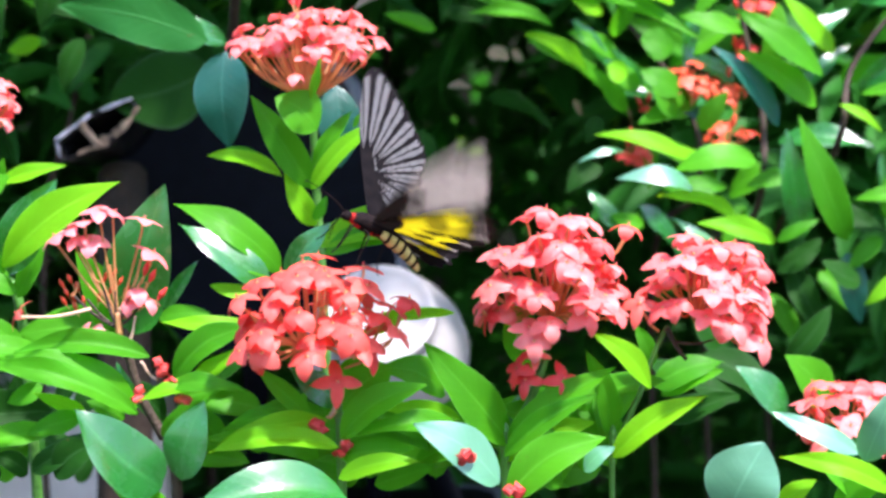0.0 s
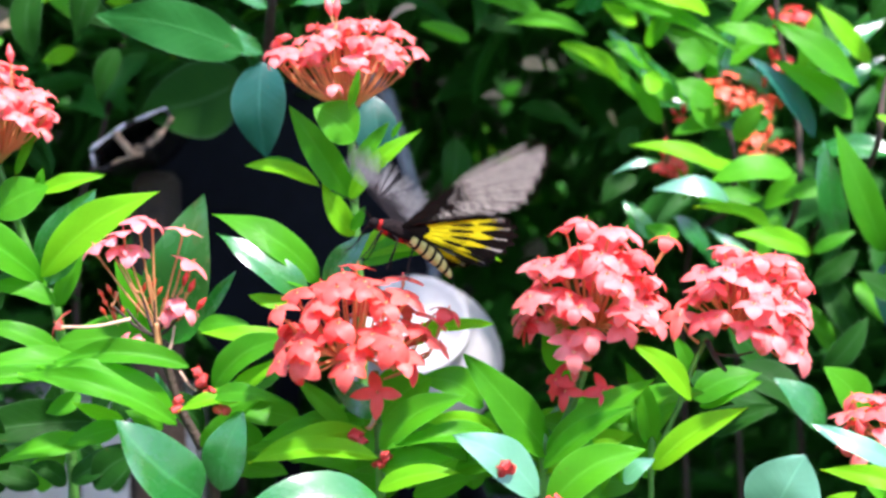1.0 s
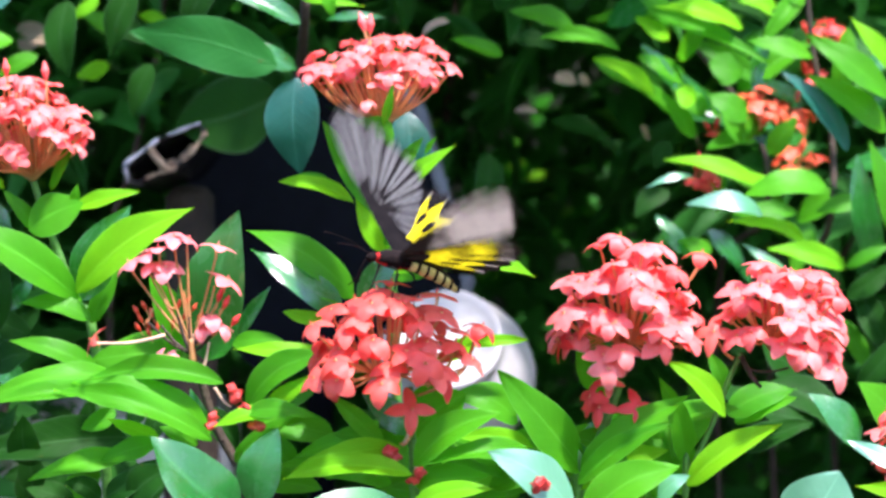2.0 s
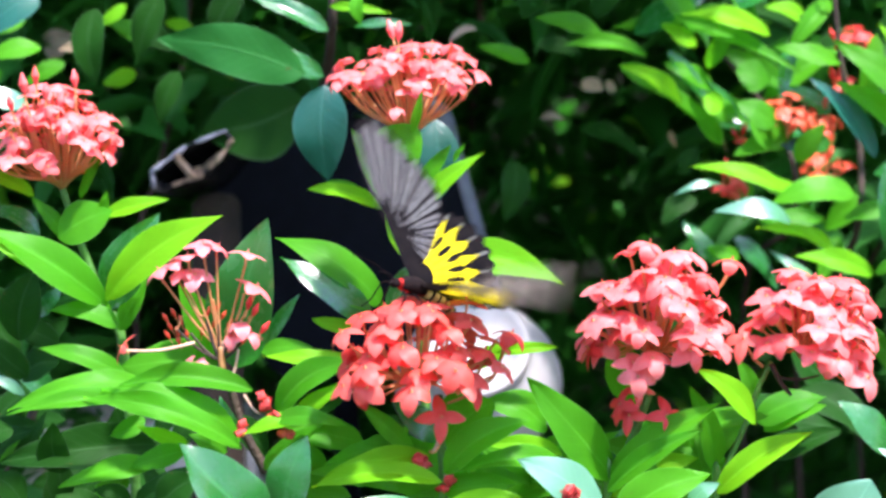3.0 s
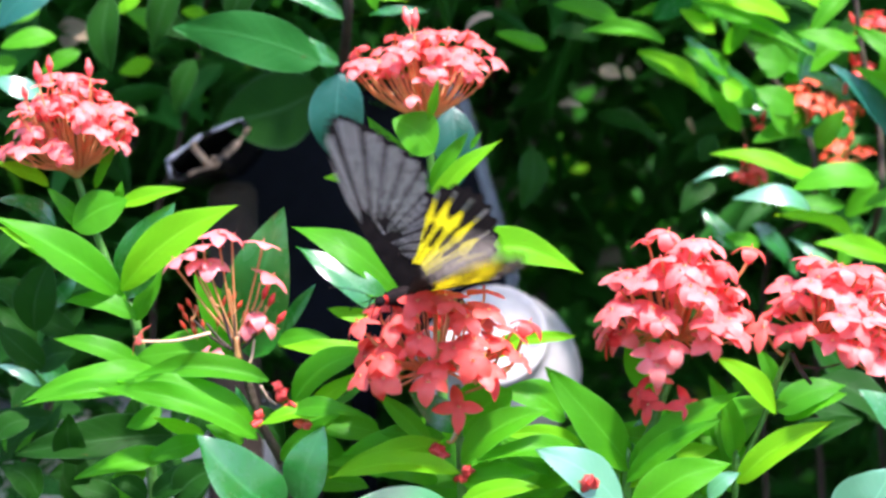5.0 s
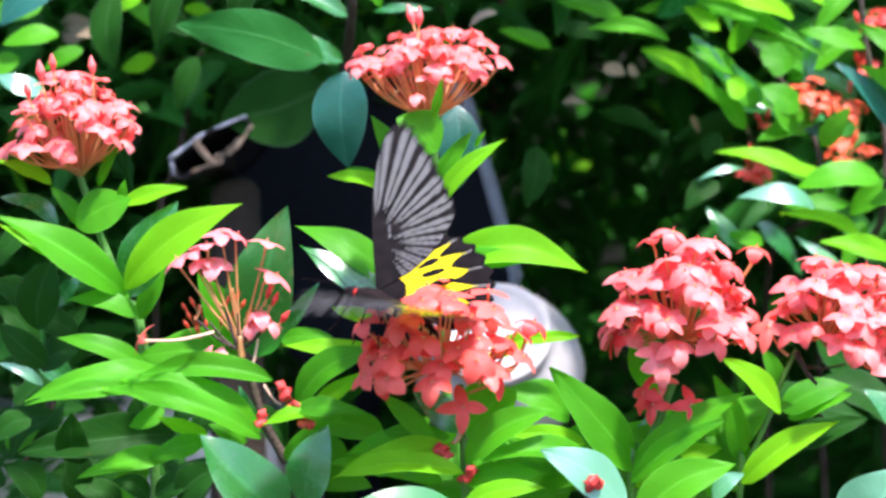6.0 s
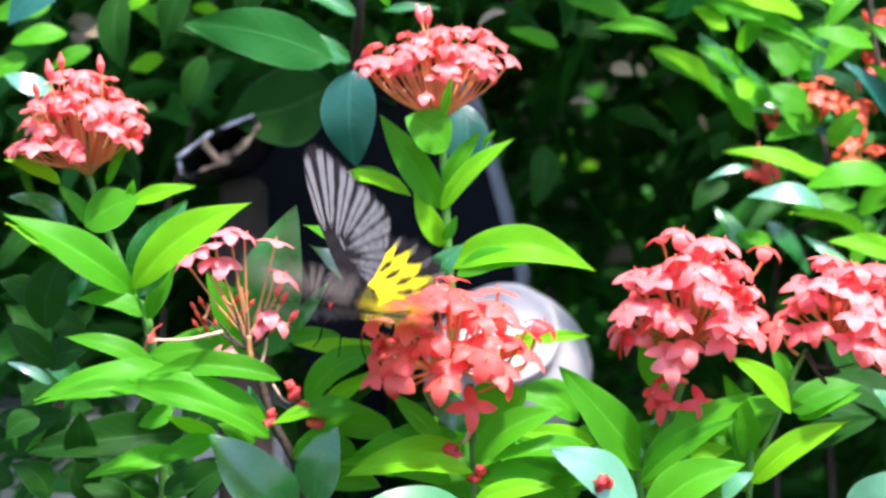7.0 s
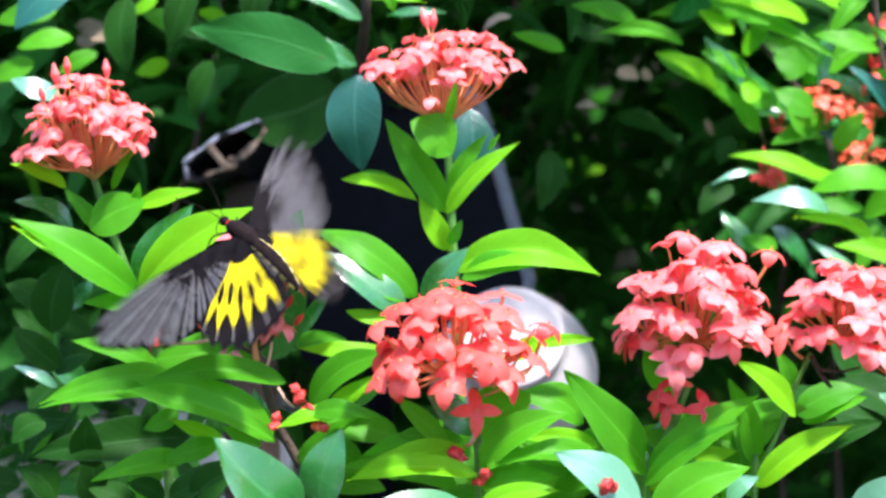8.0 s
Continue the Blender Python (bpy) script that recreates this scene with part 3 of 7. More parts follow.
lone_floret(plant_b, (-0.1072, 0.0120, 0.7649), (0.4, -0.5, 0.7), "red", 6, 0.80)
lone_floret(plant_b, (-0.1043, 0.0120, 0.7611), (0.6, -0.4, 0.5), "red", 6, 0.80)
lone_floret(plant_b, (-0.0996, 0.0120, 0.7515), (0.8, -0.4, 0.3), "red", 6, 0.80)
lone_floret(plant_b, (-0.1524, 0.0160, 0.7573), (-0.8, -0.4, 0.6), "orange", 6, 0.55)
lone_floret(plant_b, (-0.1502, 0.0160, 0.7525), (-0.7, -0.4, 0.6), "orange", 6, 0.55)
lone_floret(plant_b, (-0.1461, 0.0160, 0.7493), (-0.5, -0.4, 0.6), "orange", 6, 0.55)
lone_floret(plant_b, (-0.1482, 0.0160, 0.7599), (-0.6, -0.4, 0.6), "orange", 6, 0.55)
lone_floret(plant_b, (-0.1444, 0.0160, 0.7557), (-0.4, -0.4, 0.6), "orange", 6, 0.55)
lone_floret(plant_b, (-0.1413, 0.0160, 0.7477), (-0.2, -0.4, 0.6), "orange", 6, 0.55)
lone_floret(plant_b, (-0.1515, 0.0160, 0.7477), (-0.8, -0.4, 0.6), "orange", 6, 0.55)
lone_floret(plant_b, (-0.1458, 0.0160, 0.7445), (-0.5, -0.4, 0.6), "orange", 6, 0.55)
lone_floret(plant_b, (-0.1301, 0.0160, 0.7606), (0.3, -0.4, 0.6), "orange", 6, 0.55)
lone_floret(plant_b, (-0.1253, 0.0160, 0.7631), (0.6, -0.4, 0.6), "orange", 6, 0.55)
lone_floret(plant_b, (-0.1222, 0.0160, 0.7590), (0.8, -0.4, 0.6), "orange", 6, 0.55)
lone_floret(plant_b, (-0.1190, 0.0160, 0.7542), (0.9, -0.4, 0.6), "orange", 6, 0.55)
lone_floret(plant_b, (-0.1270, 0.0160, 0.7542), (0.5, -0.4, 0.6), "orange", 6, 0.55)
lone_floret(plant_b, (-0.1334, 0.0160, 0.7494), (0.2, -0.4, 0.6), "orange", 6, 0.55)
stem(plant_b, [(-0.1233, 0.0130, 0.7354), (-0.1350, 0.0130, 0.7421), (-0.1466, 0.0130, 0.7529)], 0.0011, 0.0007, STEM_WOOD, "stalk")
stem(plant_b, [(-0.1233, 0.0130, 0.7354), (-0.1313, 0.0130, 0.7414), (-0.1394, 0.0130, 0.7513)], 0.0011, 0.0007, STEM_WOOD, "stalk")
stem(plant_b, [(-0.1233, 0.0130, 0.7354), (-0.1270, 0.0130, 0.7462), (-0.1307, 0.0130, 0.7609)], 0.0011, 0.0007, STEM_WOOD, "stalk")
stem(plant_b, [(-0.1233, 0.0130, 0.7354), (-0.1234, 0.0130, 0.7438), (-0.1235, 0.0130, 0.7562)], 0.0011, 0.0007, STEM_WOOD, "stalk")
stem(plant_b, [(-0.1233, 0.0130, 0.7354), (-0.1186, 0.0130, 0.7446), (-0.1139, 0.0130, 0.7578)], 0.0011, 0.0007, STEM_WOOD, "stalk")
stem(plant_b, [(-0.1233, 0.0130, 0.7354), (-0.1163, 0.0130, 0.7398), (-0.1093, 0.0130, 0.7482)], 0.0011, 0.0007, STEM_WOOD, "stalk")
stem(plant_b, [(-0.1479, 0.0130, 0.7529), (-0.1460, 0.0130, 0.7549), (-0.1440, 0.0130, 0.7609)], 0.0008, 0.0006, TUBE, "stalk")
stem(plant_b, [(-0.1307, 0.0130, 0.7609), (-0.1339, 0.0130, 0.7613), (-0.1370, 0.0130, 0.7657)], 0.0008, 0.0006, TUBE, "stalk")
stem(plant_b, [(-0.1235, 0.0130, 0.7562), (-0.1250, 0.0130, 0.7613), (-0.1265, 0.0130, 0.7705)], 0.0008, 0.0006, TUBE, "stalk")
stem(plant_b, [(-0.1139, 0.0130, 0.7578), (-0.1115, 0.0130, 0.7638), (-0.1091, 0.0130, 0.7737)], 0.0008, 0.0006, TUBE, "stalk")
stem(plant_b, [(-0.1093, 0.0130, 0.7482), (-0.1076, 0.0130, 0.7526), (-0.1060, 0.0130, 0.7610)], 0.0008, 0.0006, TUBE, "stalk")
stem(plant_b, [(-0.1219, 0.0120, 0.7355), (-0.1214, 0.0120, 0.7391), (-0.1209, 0.0120, 0.7467)], 0.0009, 0.0007, STALK_PALE, "stalk")
stem(plant_b, [(-0.1154, 0.0100, 0.7278), (-0.1138, 0.0100, 0.7330), (-0.1122, 0.0100, 0.7422)], 0.0009, 0.0007, STALK_PALE, "stalk")
stem(plant_b, [(-0.1357, 0.0000, 0.7474), (-0.1537, -0.0100, 0.7445), (-0.1717, -0.0200, 0.7456)], 0.0010, 0.0008, STALK_PALE, "stalk")
lone_floret(plant_b, (-0.1735, -0.0200, 0.7478), (-1, -0.3, 0.1), "coral", 3, 0.85)
dry_bud(plant_b, (-0.1230, -0.0050, 0.7025), 0)
dry_bud(plant_b, (-0.1205, -0.0050, 0.7000), 1)
dry_bud(plant_b, (-0.1076, -0.0080, 0.7031), 2)
dry_bud(plant_b, (-0.1108, -0.0080, 0.6999), 3)
dry_bud(plant_b, (-0.0985, -0.0040, 0.7189), 4)
dry_bud(plant_b, (-0.0970, -0.0040, 0.7151), 5)
dry_bud(plant_b, (-0.0915, -0.0060, 0.7088), 6)
dry_bud(plant_b, (-0.0874, -0.0060, 0.7072), 7)
dry_bud(plant_b, (-0.0802, -0.0060, 0.7082), 8)
dry_bud(plant_b, (-0.0850, -0.0100, 0.7003), 9)
dry_bud(plant_b, (-0.0819, -0.0100, 0.6994), 10)
dry_bud(plant_c, (-0.0191, -0.0300, 0.6828), 11)
dry_bud(plant_c, (-0.0167, -0.0300, 0.6810), 12)
dry_bud(plant_c, (-0.0099, -0.0320, 0.6901), 13)
dry_bud(plant_c, (-0.0074, -0.0320, 0.6863), 14)
dry_bud(plant_c, (0.0048, -0.0350, 0.6770), 15)
dry_bud(plant_c, (0.0024, -0.0350, 0.6745), 16)
dry_bud(plant_c, (0.0073, -0.0350, 0.6789), 17)
dry_bud(plant_c, (0.0685, -0.0550, 0.6781), 18)
dry_bud(plant_c, (0.0715, -0.0550, 0.6763), 19)
dry_bud(plant_c, (0.0664, -0.0550, 0.6751), 20)
dry_bud(plant_c, (0.0947, -0.0500, 0.6563), 21)
dry_bud(plant_c, (0.0980, -0.0500, 0.6550), 22)
stem(plant_c, [(0.0002, -0.0250, 0.6944), (-0.0024, -0.0250, 0.6908), (-0.0050, -0.0250, 0.6912)], 0.0011, 0.0007, TUBE, "stalk")
stem(plant_c, [(0.0017, -0.0280, 0.7043), (-0.0006, -0.0280, 0.6960), (-0.0029, -0.0280, 0.6918)], 0.0011, 0.0007, STALK_PALE, "stalk")
stem(plant_c, [(0.0033, -0.0300, 0.6791), (0.0202, -0.0300, 0.6756), (0.0372, -0.0300, 0.6761)], 0.0009, 0.0006, STALK_PALE, "stalk")
stem(plant_c, [(0.0439, -0.0500, 0.6914), (0.0523, -0.0500, 0.6818), (0.0606, -0.0500, 0.6762)], 0.0009, 0.0006, STALK_PALE, "stalk")
stem(plant_b, [(-0.1083, 0.0000, 0.7182), (-0.1036, 0.0000, 0.7107), (-0.0989, 0.0000, 0.7071)], 0.0008, 0.0006, STALK_PALE, "stalk")
lone_floret(plant_d, (0.1001, -0.0100, 0.7154), (-0.6, -0.7, -0.2), "red", 2, 1.00)
lone_floret(plant_d, (0.1054, -0.0100, 0.7091), (-0.2, -0.8, -0.3), "red", 4, 0.95)
lone_floret(plant_d, (0.1271, -0.0120, 0.7095), (0.2, -0.8, -0.3), "red", 0, 1.05)
lone_floret(plant_d, (0.1114, -0.0050, 0.7225), (0, -0.8, 0.2), "coral", 3, 0.80)
lone_floret(plant_d, (0.0840, 0.0000, 0.7439), (-0.9, -0.4, -0.2), "red", 2, 1.00)
lone_floret(plant_d, (0.1657, 0.0200, 0.7926), (0.6, -0.4, 0.8), "coral", 2, 1.25)
lone_floret(plant_c, (0.0016, -0.0450, 0.7140), (0.1, -0.9, -0.2), "coral", 0, 1.20)
lone_floret(plant_c, (0.0402, -0.0200, 0.7559), (0.7, -0.5, 0.4), "red", 2, 1.25)
lone_floret(plant_c, (-0.0393, -0.0400, 0.7278), (-0.5, -0.8, -0.2), "coral", 4, 1.25)
lone_floret(plant_c, (0.0198, -0.0400, 0.7310), (0.5, -0.8, -0.1), "red", 2, 1.20)
lone_floret(plant_e, (0.1697, 0.0000, 0.7504), (-0.3, -0.8, 0.0), "coral", 0, 1.20)
stem(plant_c, [(0.0371, -0.0200, 0.7513), (0.0333, -0.0200, 0.7392), (0.0295, -0.0200, 0.7310)], 0.0011, 0.0007, TUBE, "stalk")
stem(plant_c, [(0.0295, -0.0200, 0.7310), (0.0172, -0.0200, 0.7220), (0.0048, -0.0200, 0.7169)], 0.0011, 0.0007, TUBE, "stalk")
stem(plant_d, [(0.1635, 0.0150, 0.7867), (0.1588, 0.0150, 0.7783), (0.1541, 0.0150, 0.7740)], 0.0011, 0.0007, TUBE, "stalk")
stem(plant_d, [(0.0876, 0.0050, 0.7416), (0.1015, 0.0050, 0.7373), (0.1154, 0.0050, 0.7369)], 0.0009, 0.0007, STALK_PALE, "stalk")
stem(plant_e, [(0.1856, 0.0000, 0.7362), (0.1913, 0.0000, 0.7254), (0.1969, 0.0000, 0.7187)], 0.0018, 0.0010, STEM_WOOD, "stalk")
stem(plant_e, [(0.1810, 0.0000, 0.7346), (0.1761, 0.0000, 0.7389), (0.1713, 0.0000, 0.7472)], 0.0011, 0.0007, TUBE, "stalk")
stem(plant_e, [(0.1889, 0.0000, 0.7289), (0.2007, 0.0000, 0.7274), (0.2125, 0.0000, 0.7299)], 0.0009, 0.0006, STEM_WOOD, "stalk")

shrub_l = plant_at(-0.164, 0.850, "broad-leaved shrub with large dark green leaves", "broadleaf_shrub", "shrub", "background shrubs")
stem(shrub_l, [(-0.1636, 0.8500, 0.0000), (-0.1201, 0.8500, 0.6587), (-0.1086, 0.7500, 0.8315), (-0.0778, 0.3600, 0.9113), (-0.0729, 0.3300, 0.9705)], 0.006, 0.003, STEM_WOOD)
stem(shrub_l, [(-0.1636, 0.8500, 0.0000), (-0.2459, 0.6400, 0.3578), (-0.2559, 0.6200, 0.7157), (-0.2357, 0.6200, 0.8122), (-0.2157, 0.6200, 0.8982), (-0.2055, 0.6200, 0.9740)], 0.0036, 0.0022, STEM_WOOD)
leaf(shrub_l, "d", (-0.2992, 0.3800, 0.8409), (-0.3376, 0.3869, 0.8572), 0.0328, 0.35, 0.13)
leaf(shrub_l, "d", (-0.2965, 0.3000, 0.7811), (-0.3250, 0.3017, 0.7492), 0.0404, 0.61, 0.10)
leaf(shrub_l, "d", (-0.2739, 0.2000, 0.7082), (-0.2987, 0.1979, 0.7381), 0.0298, 0.45, 0.04)
leaf(shrub_l, "b", (-0.2521, 0.2000, 0.6858), (-0.2785, 0.1866, 0.7101), 0.0270, 0.38, 0.04)
leaf(shrub_l, "d", (-0.2686, 0.1500, 0.6398), (-0.2478, 0.1567, 0.6820), 0.0232, 0.53, 0.04)
leaf(shrub_l, "d", (-0.2553, 0.2000, 0.7156), (-0.2390, 0.1930, 0.7388), 0.0211, 0.45, 0.04)
stem(shrub_l, [(-0.2825, 0.2000, 0.6296), (-0.2633, 0.2000, 0.6784), (-0.2571, 0.2000, 0.7230)], 0.0040, 0.0020, STEM_WOOD, "branch")

shrub_r = plant_at(0.286, 0.740, "leafy shrub with sunlit young leaves and orange flowers", "broadleaf_shrub", "shrub", "background shrubs")
stem(shrub_r, [(0.2862, 0.7400, 0.0000), (0.3403, 0.7400, 0.3273), (0.3303, 0.7400, 0.6546), (0.3111, 0.4000, 0.7696), (0.3138, 0.4000, 0.8454), (0.3001, 0.4000, 0.8998), (0.2903, 0.4000, 0.9745)], 0.0035, 0.0018, STEM_WOOD)
stem(shrub_r, [(0.2862, 0.7400, 0.0000), (0.3942, 0.7400, 0.3395), (0.3842, 0.7400, 0.6791), (0.3643, 0.3800, 0.8131), (0.3753, 0.3800, 0.8752), (0.4113, 0.3800, 0.9247)], 0.0035, 0.0018, STEM_WOOD)
stem(shrub_r, [(0.2862, 0.7400, 0.0000), (0.2907, 0.7400, 0.3447), (0.2807, 0.7400, 0.6893), (0.2748, 0.4600, 0.7775), (0.2693, 0.4600, 0.8431), (0.2204, 0.4600, 0.9081)], 0.0035, 0.0018, STEM_WOOD)
leaf(shrub_r, "m", (0.1384, 0.4400, 0.9015), (0.2182, 0.4631, 0.8480), 0.0366, 0.55, 0.04)
leaf(shrub_r, "m", (0.1764, 0.4200, 0.9382), (0.2674, 0.3888, 0.8965), 0.0252, 0.34, 0.04)
leaf(shrub_r, "m", (0.2244, 0.4200, 0.8975), (0.2512, 0.4233, 0.8910), 0.0274, 0.35, 0.10, 1)
leaf(shrub_r, "m", (0.2061, 0.4300, 0.8740), (0.2266, 0.4329, 0.8607), 0.0211, 0.45, 0.07, 1)
leaf(shrub_r, "t", (0.2252, 0.4000, 0.8704), (0.2698, 0.3994, 0.8349), 0.0337, 0.44, 0.07)
leaf(shrub_r, "b", (0.2676, 0.4200, 0.9250), (0.2538, 0.3992, 0.8695), 0.0193, 0.37, 0.04)
leaf(shrub_r, "d", (0.1946, 0.4200, 0.8394), (0.1843, 0.4207, 0.8180), 0.0244, 0.33, 0.04)
leaf(shrub_r, "d", (0.0617, 0.5000, 0.8256), (0.0526, 0.4872, 0.7772), 0.0365, 0.10, 0.13)
leaf(shrub_r, "d", (0.1121, 0.5200, 0.8518), (0.1673, 0.5045, 0.8233), 0.0355, 0.61, 0.13)
leaf(shrub_r, "m", (0.3247, 0.4000, 0.9248), (0.3140, 0.4047, 0.8602), 0.0273, 0.33, 0.13)
leaf(shrub_r, "b", (0.2215, 0.4400, 0.9422), (0.2885, 0.4473, 0.9755), 0.0355, 0.35, 0.13)
leaf(shrub_r, "d", (0.2821, 0.4200, 0.9418), (0.2604, 0.4135, 0.9081), 0.0269, 0.38, 0.10)
leaf(shrub_r, "m", (0.1960, 0.4400, 0.9251), (0.1568, 0.4513, 0.9716), 0.0323, 0.55, 0.13)
leaf(shrub_r, "b", (0.1508, 0.4600, 0.9253), (0.2032, 0.4509, 0.9518), 0.0460, 0.55, 0.10)
leaf(shrub_r, "d", (0.1203, 0.4600, 0.9381), (0.1603, 0.4608, 0.9782), 0.0441, 0.58, 0.13)
leaf(shrub_r, "d", (0.0780, 0.4800, 0.9166), (0.1138, 0.4881, 0.9102), 0.0263, 0.43, 0.04)
leaf(shrub_r, "d", (0.0656, 0.5000, 0.9389), (0.0965, 0.4992, 0.9610), 0.0403, 0.50, 0.07)
leaf(shrub_r, "b", (0.1747, 0.4400, 0.9122), (0.2074, 0.4315, 0.8727), 0.0194, 0.33, 0.04)
leaf(shrub_r, "m", (0.2049, 0.4400, 0.8995), (0.2286, 0.4237, 0.9390), 0.0229, 0.37, 0.13)
leaf(shrub_r, "m", (0.2431, 0.4400, 0.9252), (0.2174, 0.4498, 0.9650), 0.0237, 0.47, 0.10)
leaf(shrub_r, "m", (0.2946, 0.4200, 0.9502), (0.2585, 0.3968, 0.9108), 0.0251, 0.46, 0.13)
leaf(shrub_r, "m", (0.2590, 0.4000, 0.8537), (0.2185, 0.3888, 0.8346), 0.0322, 0.46, 0.07)
leaf(shrub_r, "b", (0.2962, 0.4200, 0.8659), (0.2533, 0.4025, 0.8857), 0.0260, 0.36, 0.10)
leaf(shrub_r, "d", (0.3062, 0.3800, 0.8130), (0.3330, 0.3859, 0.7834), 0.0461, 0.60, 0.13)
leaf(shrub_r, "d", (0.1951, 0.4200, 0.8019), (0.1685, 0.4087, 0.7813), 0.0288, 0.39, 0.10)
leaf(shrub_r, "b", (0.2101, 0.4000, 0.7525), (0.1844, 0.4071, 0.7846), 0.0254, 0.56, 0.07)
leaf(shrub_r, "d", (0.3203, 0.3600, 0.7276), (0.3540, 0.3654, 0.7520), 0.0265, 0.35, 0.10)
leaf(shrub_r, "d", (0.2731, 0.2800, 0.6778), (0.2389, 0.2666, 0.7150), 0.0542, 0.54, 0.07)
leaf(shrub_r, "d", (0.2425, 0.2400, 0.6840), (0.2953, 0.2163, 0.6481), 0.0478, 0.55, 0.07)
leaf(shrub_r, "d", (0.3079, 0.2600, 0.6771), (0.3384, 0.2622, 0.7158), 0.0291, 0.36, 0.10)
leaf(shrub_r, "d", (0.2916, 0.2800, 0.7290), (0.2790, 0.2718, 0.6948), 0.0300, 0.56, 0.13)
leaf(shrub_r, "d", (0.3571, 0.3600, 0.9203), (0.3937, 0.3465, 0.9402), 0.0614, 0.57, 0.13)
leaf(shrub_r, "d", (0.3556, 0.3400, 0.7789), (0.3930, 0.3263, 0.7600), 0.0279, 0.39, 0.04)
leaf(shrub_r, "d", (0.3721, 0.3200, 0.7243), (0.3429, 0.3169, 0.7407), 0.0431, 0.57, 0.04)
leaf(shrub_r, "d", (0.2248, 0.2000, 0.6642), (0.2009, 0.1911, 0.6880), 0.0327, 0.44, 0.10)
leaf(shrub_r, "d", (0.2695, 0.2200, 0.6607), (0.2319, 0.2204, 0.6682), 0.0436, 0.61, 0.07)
flower_head(shrub_r, (0.2590, 0.4000, 0.8558), (0.0, -0.5, 1), 14, 0.0218, 0.0262, 1400, "orange", 0.2, 0.8)
flower_head(shrub_r, (0.2910, 0.4100, 0.8154), (0.0, -0.5, 1), 10, 0.0190, 0.0228, 1470, "orange", 0.2, 0.8)
flower_head(shrub_r, (0.2879, 0.4200, 0.8531), (0.0, -0.5, 1), 9, 0.0153, 0.0184, 1460, "orange", 0.2, 0.8)
flower_head(shrub_r, (0.3123, 0.4200, 0.9124), (0.0, -0.5, 1), 9, 0.0191, 0.0230, 1520, "red", 0.2, 0.8)
flower_head(shrub_r, (0.3045, 0.4200, 0.8786), (0.0, -0.5, 1), 7, 0.0153, 0.0184, 1500, "red", 0.2, 0.8)
flower_head(shrub_r, (0.2206, 0.4200, 0.8083), (0.0, -0.5, 1), 8, 0.0128, 0.0153, 1300, "coral", 0.2, 0.8)
flower_head(shrub_r, (0.2315, 0.4400, 0.8438), (0.0, -0.5, 1), 3, 0.0043, 0.0052, 1320, "red", 0.2, 0.8)
leaf(plant_d, "m", (0.1270, 0.0677, 0.6665), (0.1753, 0.0783, 0.6917), 0.0353, 0.65, 0.04)
leaf(plant_e, "m", (0.1637, 0.0366, 0.6807), (0.1194, 0.0444, 0.6974), 0.0329, 0.41, 0.07)
leaf(plant_c, "m", (-0.0491, 0.0240, 0.6629), (-0.0133, 0.0205, 0.6868), 0.0269, 0.47, 0.04)
leaf(plant_c, "m", (-0.0289, 0.0572, 0.6557), (-0.0172, 0.0613, 0.6912), 0.0235, 0.64, 0.07)
leaf(plant_c, "m", (-0.0102, 0.0228, 0.6593), (-0.0735, -0.0003, 0.6739), 0.0285, 0.37, 0.10)
leaf(plant_e, "m", (0.1366, 0.0486, 0.6355), (0.0892, 0.0589, 0.6624), 0.0379, 0.61, 0.04)
leaf(plant_c, "m", (0.0231, 0.0448, 0.6807), (-0.0093, 0.0399, 0.6955), 0.0355, 0.41, 0.04)
leaf(plant_c, "m", (-0.0643, 0.0209, 0.6677), (-0.0876, 0.0197, 0.6886), 0.0265, 0.45, 0.04)
leaf(plant_c, "m", (0.0436, 0.0273, 0.6728), (0.0011, 0.0314, 0.6889), 0.0275, 0.55, 0.10)
leaf(plant_e, "m", (0.1303, 0.0257, 0.6443), (0.1019, 0.0132, 0.6693), 0.0487, 0.58, 0.07)
leaf(plant_c, "m", (0.0196, 0.0281, 0.6662), (-0.0201, 0.0159, 0.6777), 0.0280, 0.41, 0.07)
leaf(plant_d, "m", (0.0737, 0.0408, 0.6630), (0.1136, 0.0171, 0.6962), 0.0338, 0.49, 0.04)
leaf(plant_d, "m", (0.0572, 0.0209, 0.6775), (0.0208, 0.0066, 0.6892), 0.0290, 0.32, 0.07)
leaf(plant_c, "m", (-0.0431, 0.0283, 0.6862), (-0.0934, 0.0363, 0.6969), 0.0328, 0.45, 0.10)
leaf(plant_e, "m", (0.1311, 0.0362, 0.6672), (0.1755, 0.0323, 0.6957), 0.0314, 0.34, 0.07)
leaf(plant_e, "m", (0.1574, 0.0693, 0.6418), (0.0937, 0.0575, 0.6478), 0.0338, 0.30, 0.07)
leaf(plant_d, "m", (0.1161, 0.0389, 0.6546), (0.1340, 0.0414, 0.6857), 0.0309, 0.33, 0.07)
leaf(plant_d, "m", (0.1095, 0.0273, 0.6619), (0.0804, 0.0274, 0.6850), 0.0222, 0.35, 0.13)
leaf(plant_c, "m", (0.0122, 0.0503, 0.6453), (0.0785, 0.0570, 0.6502), 0.0290, 0.34, 0.10)
leaf(plant_d, "m", (0.0678, 0.0335, 0.6624), (0.0073, 0.0264, 0.6815), 0.0242, 0.38, 0.13)
leaf(plant_c, "m", (-0.0381, 0.0243, 0.6410), (0.0144, 0.0062, 0.6512), 0.0301, 0.32, 0.07)
leaf(plant_e, "m", (0.1331, 0.0202, 0.6669), (0.0888, -0.0006, 0.6909), 0.0515, 0.58, 0.13)
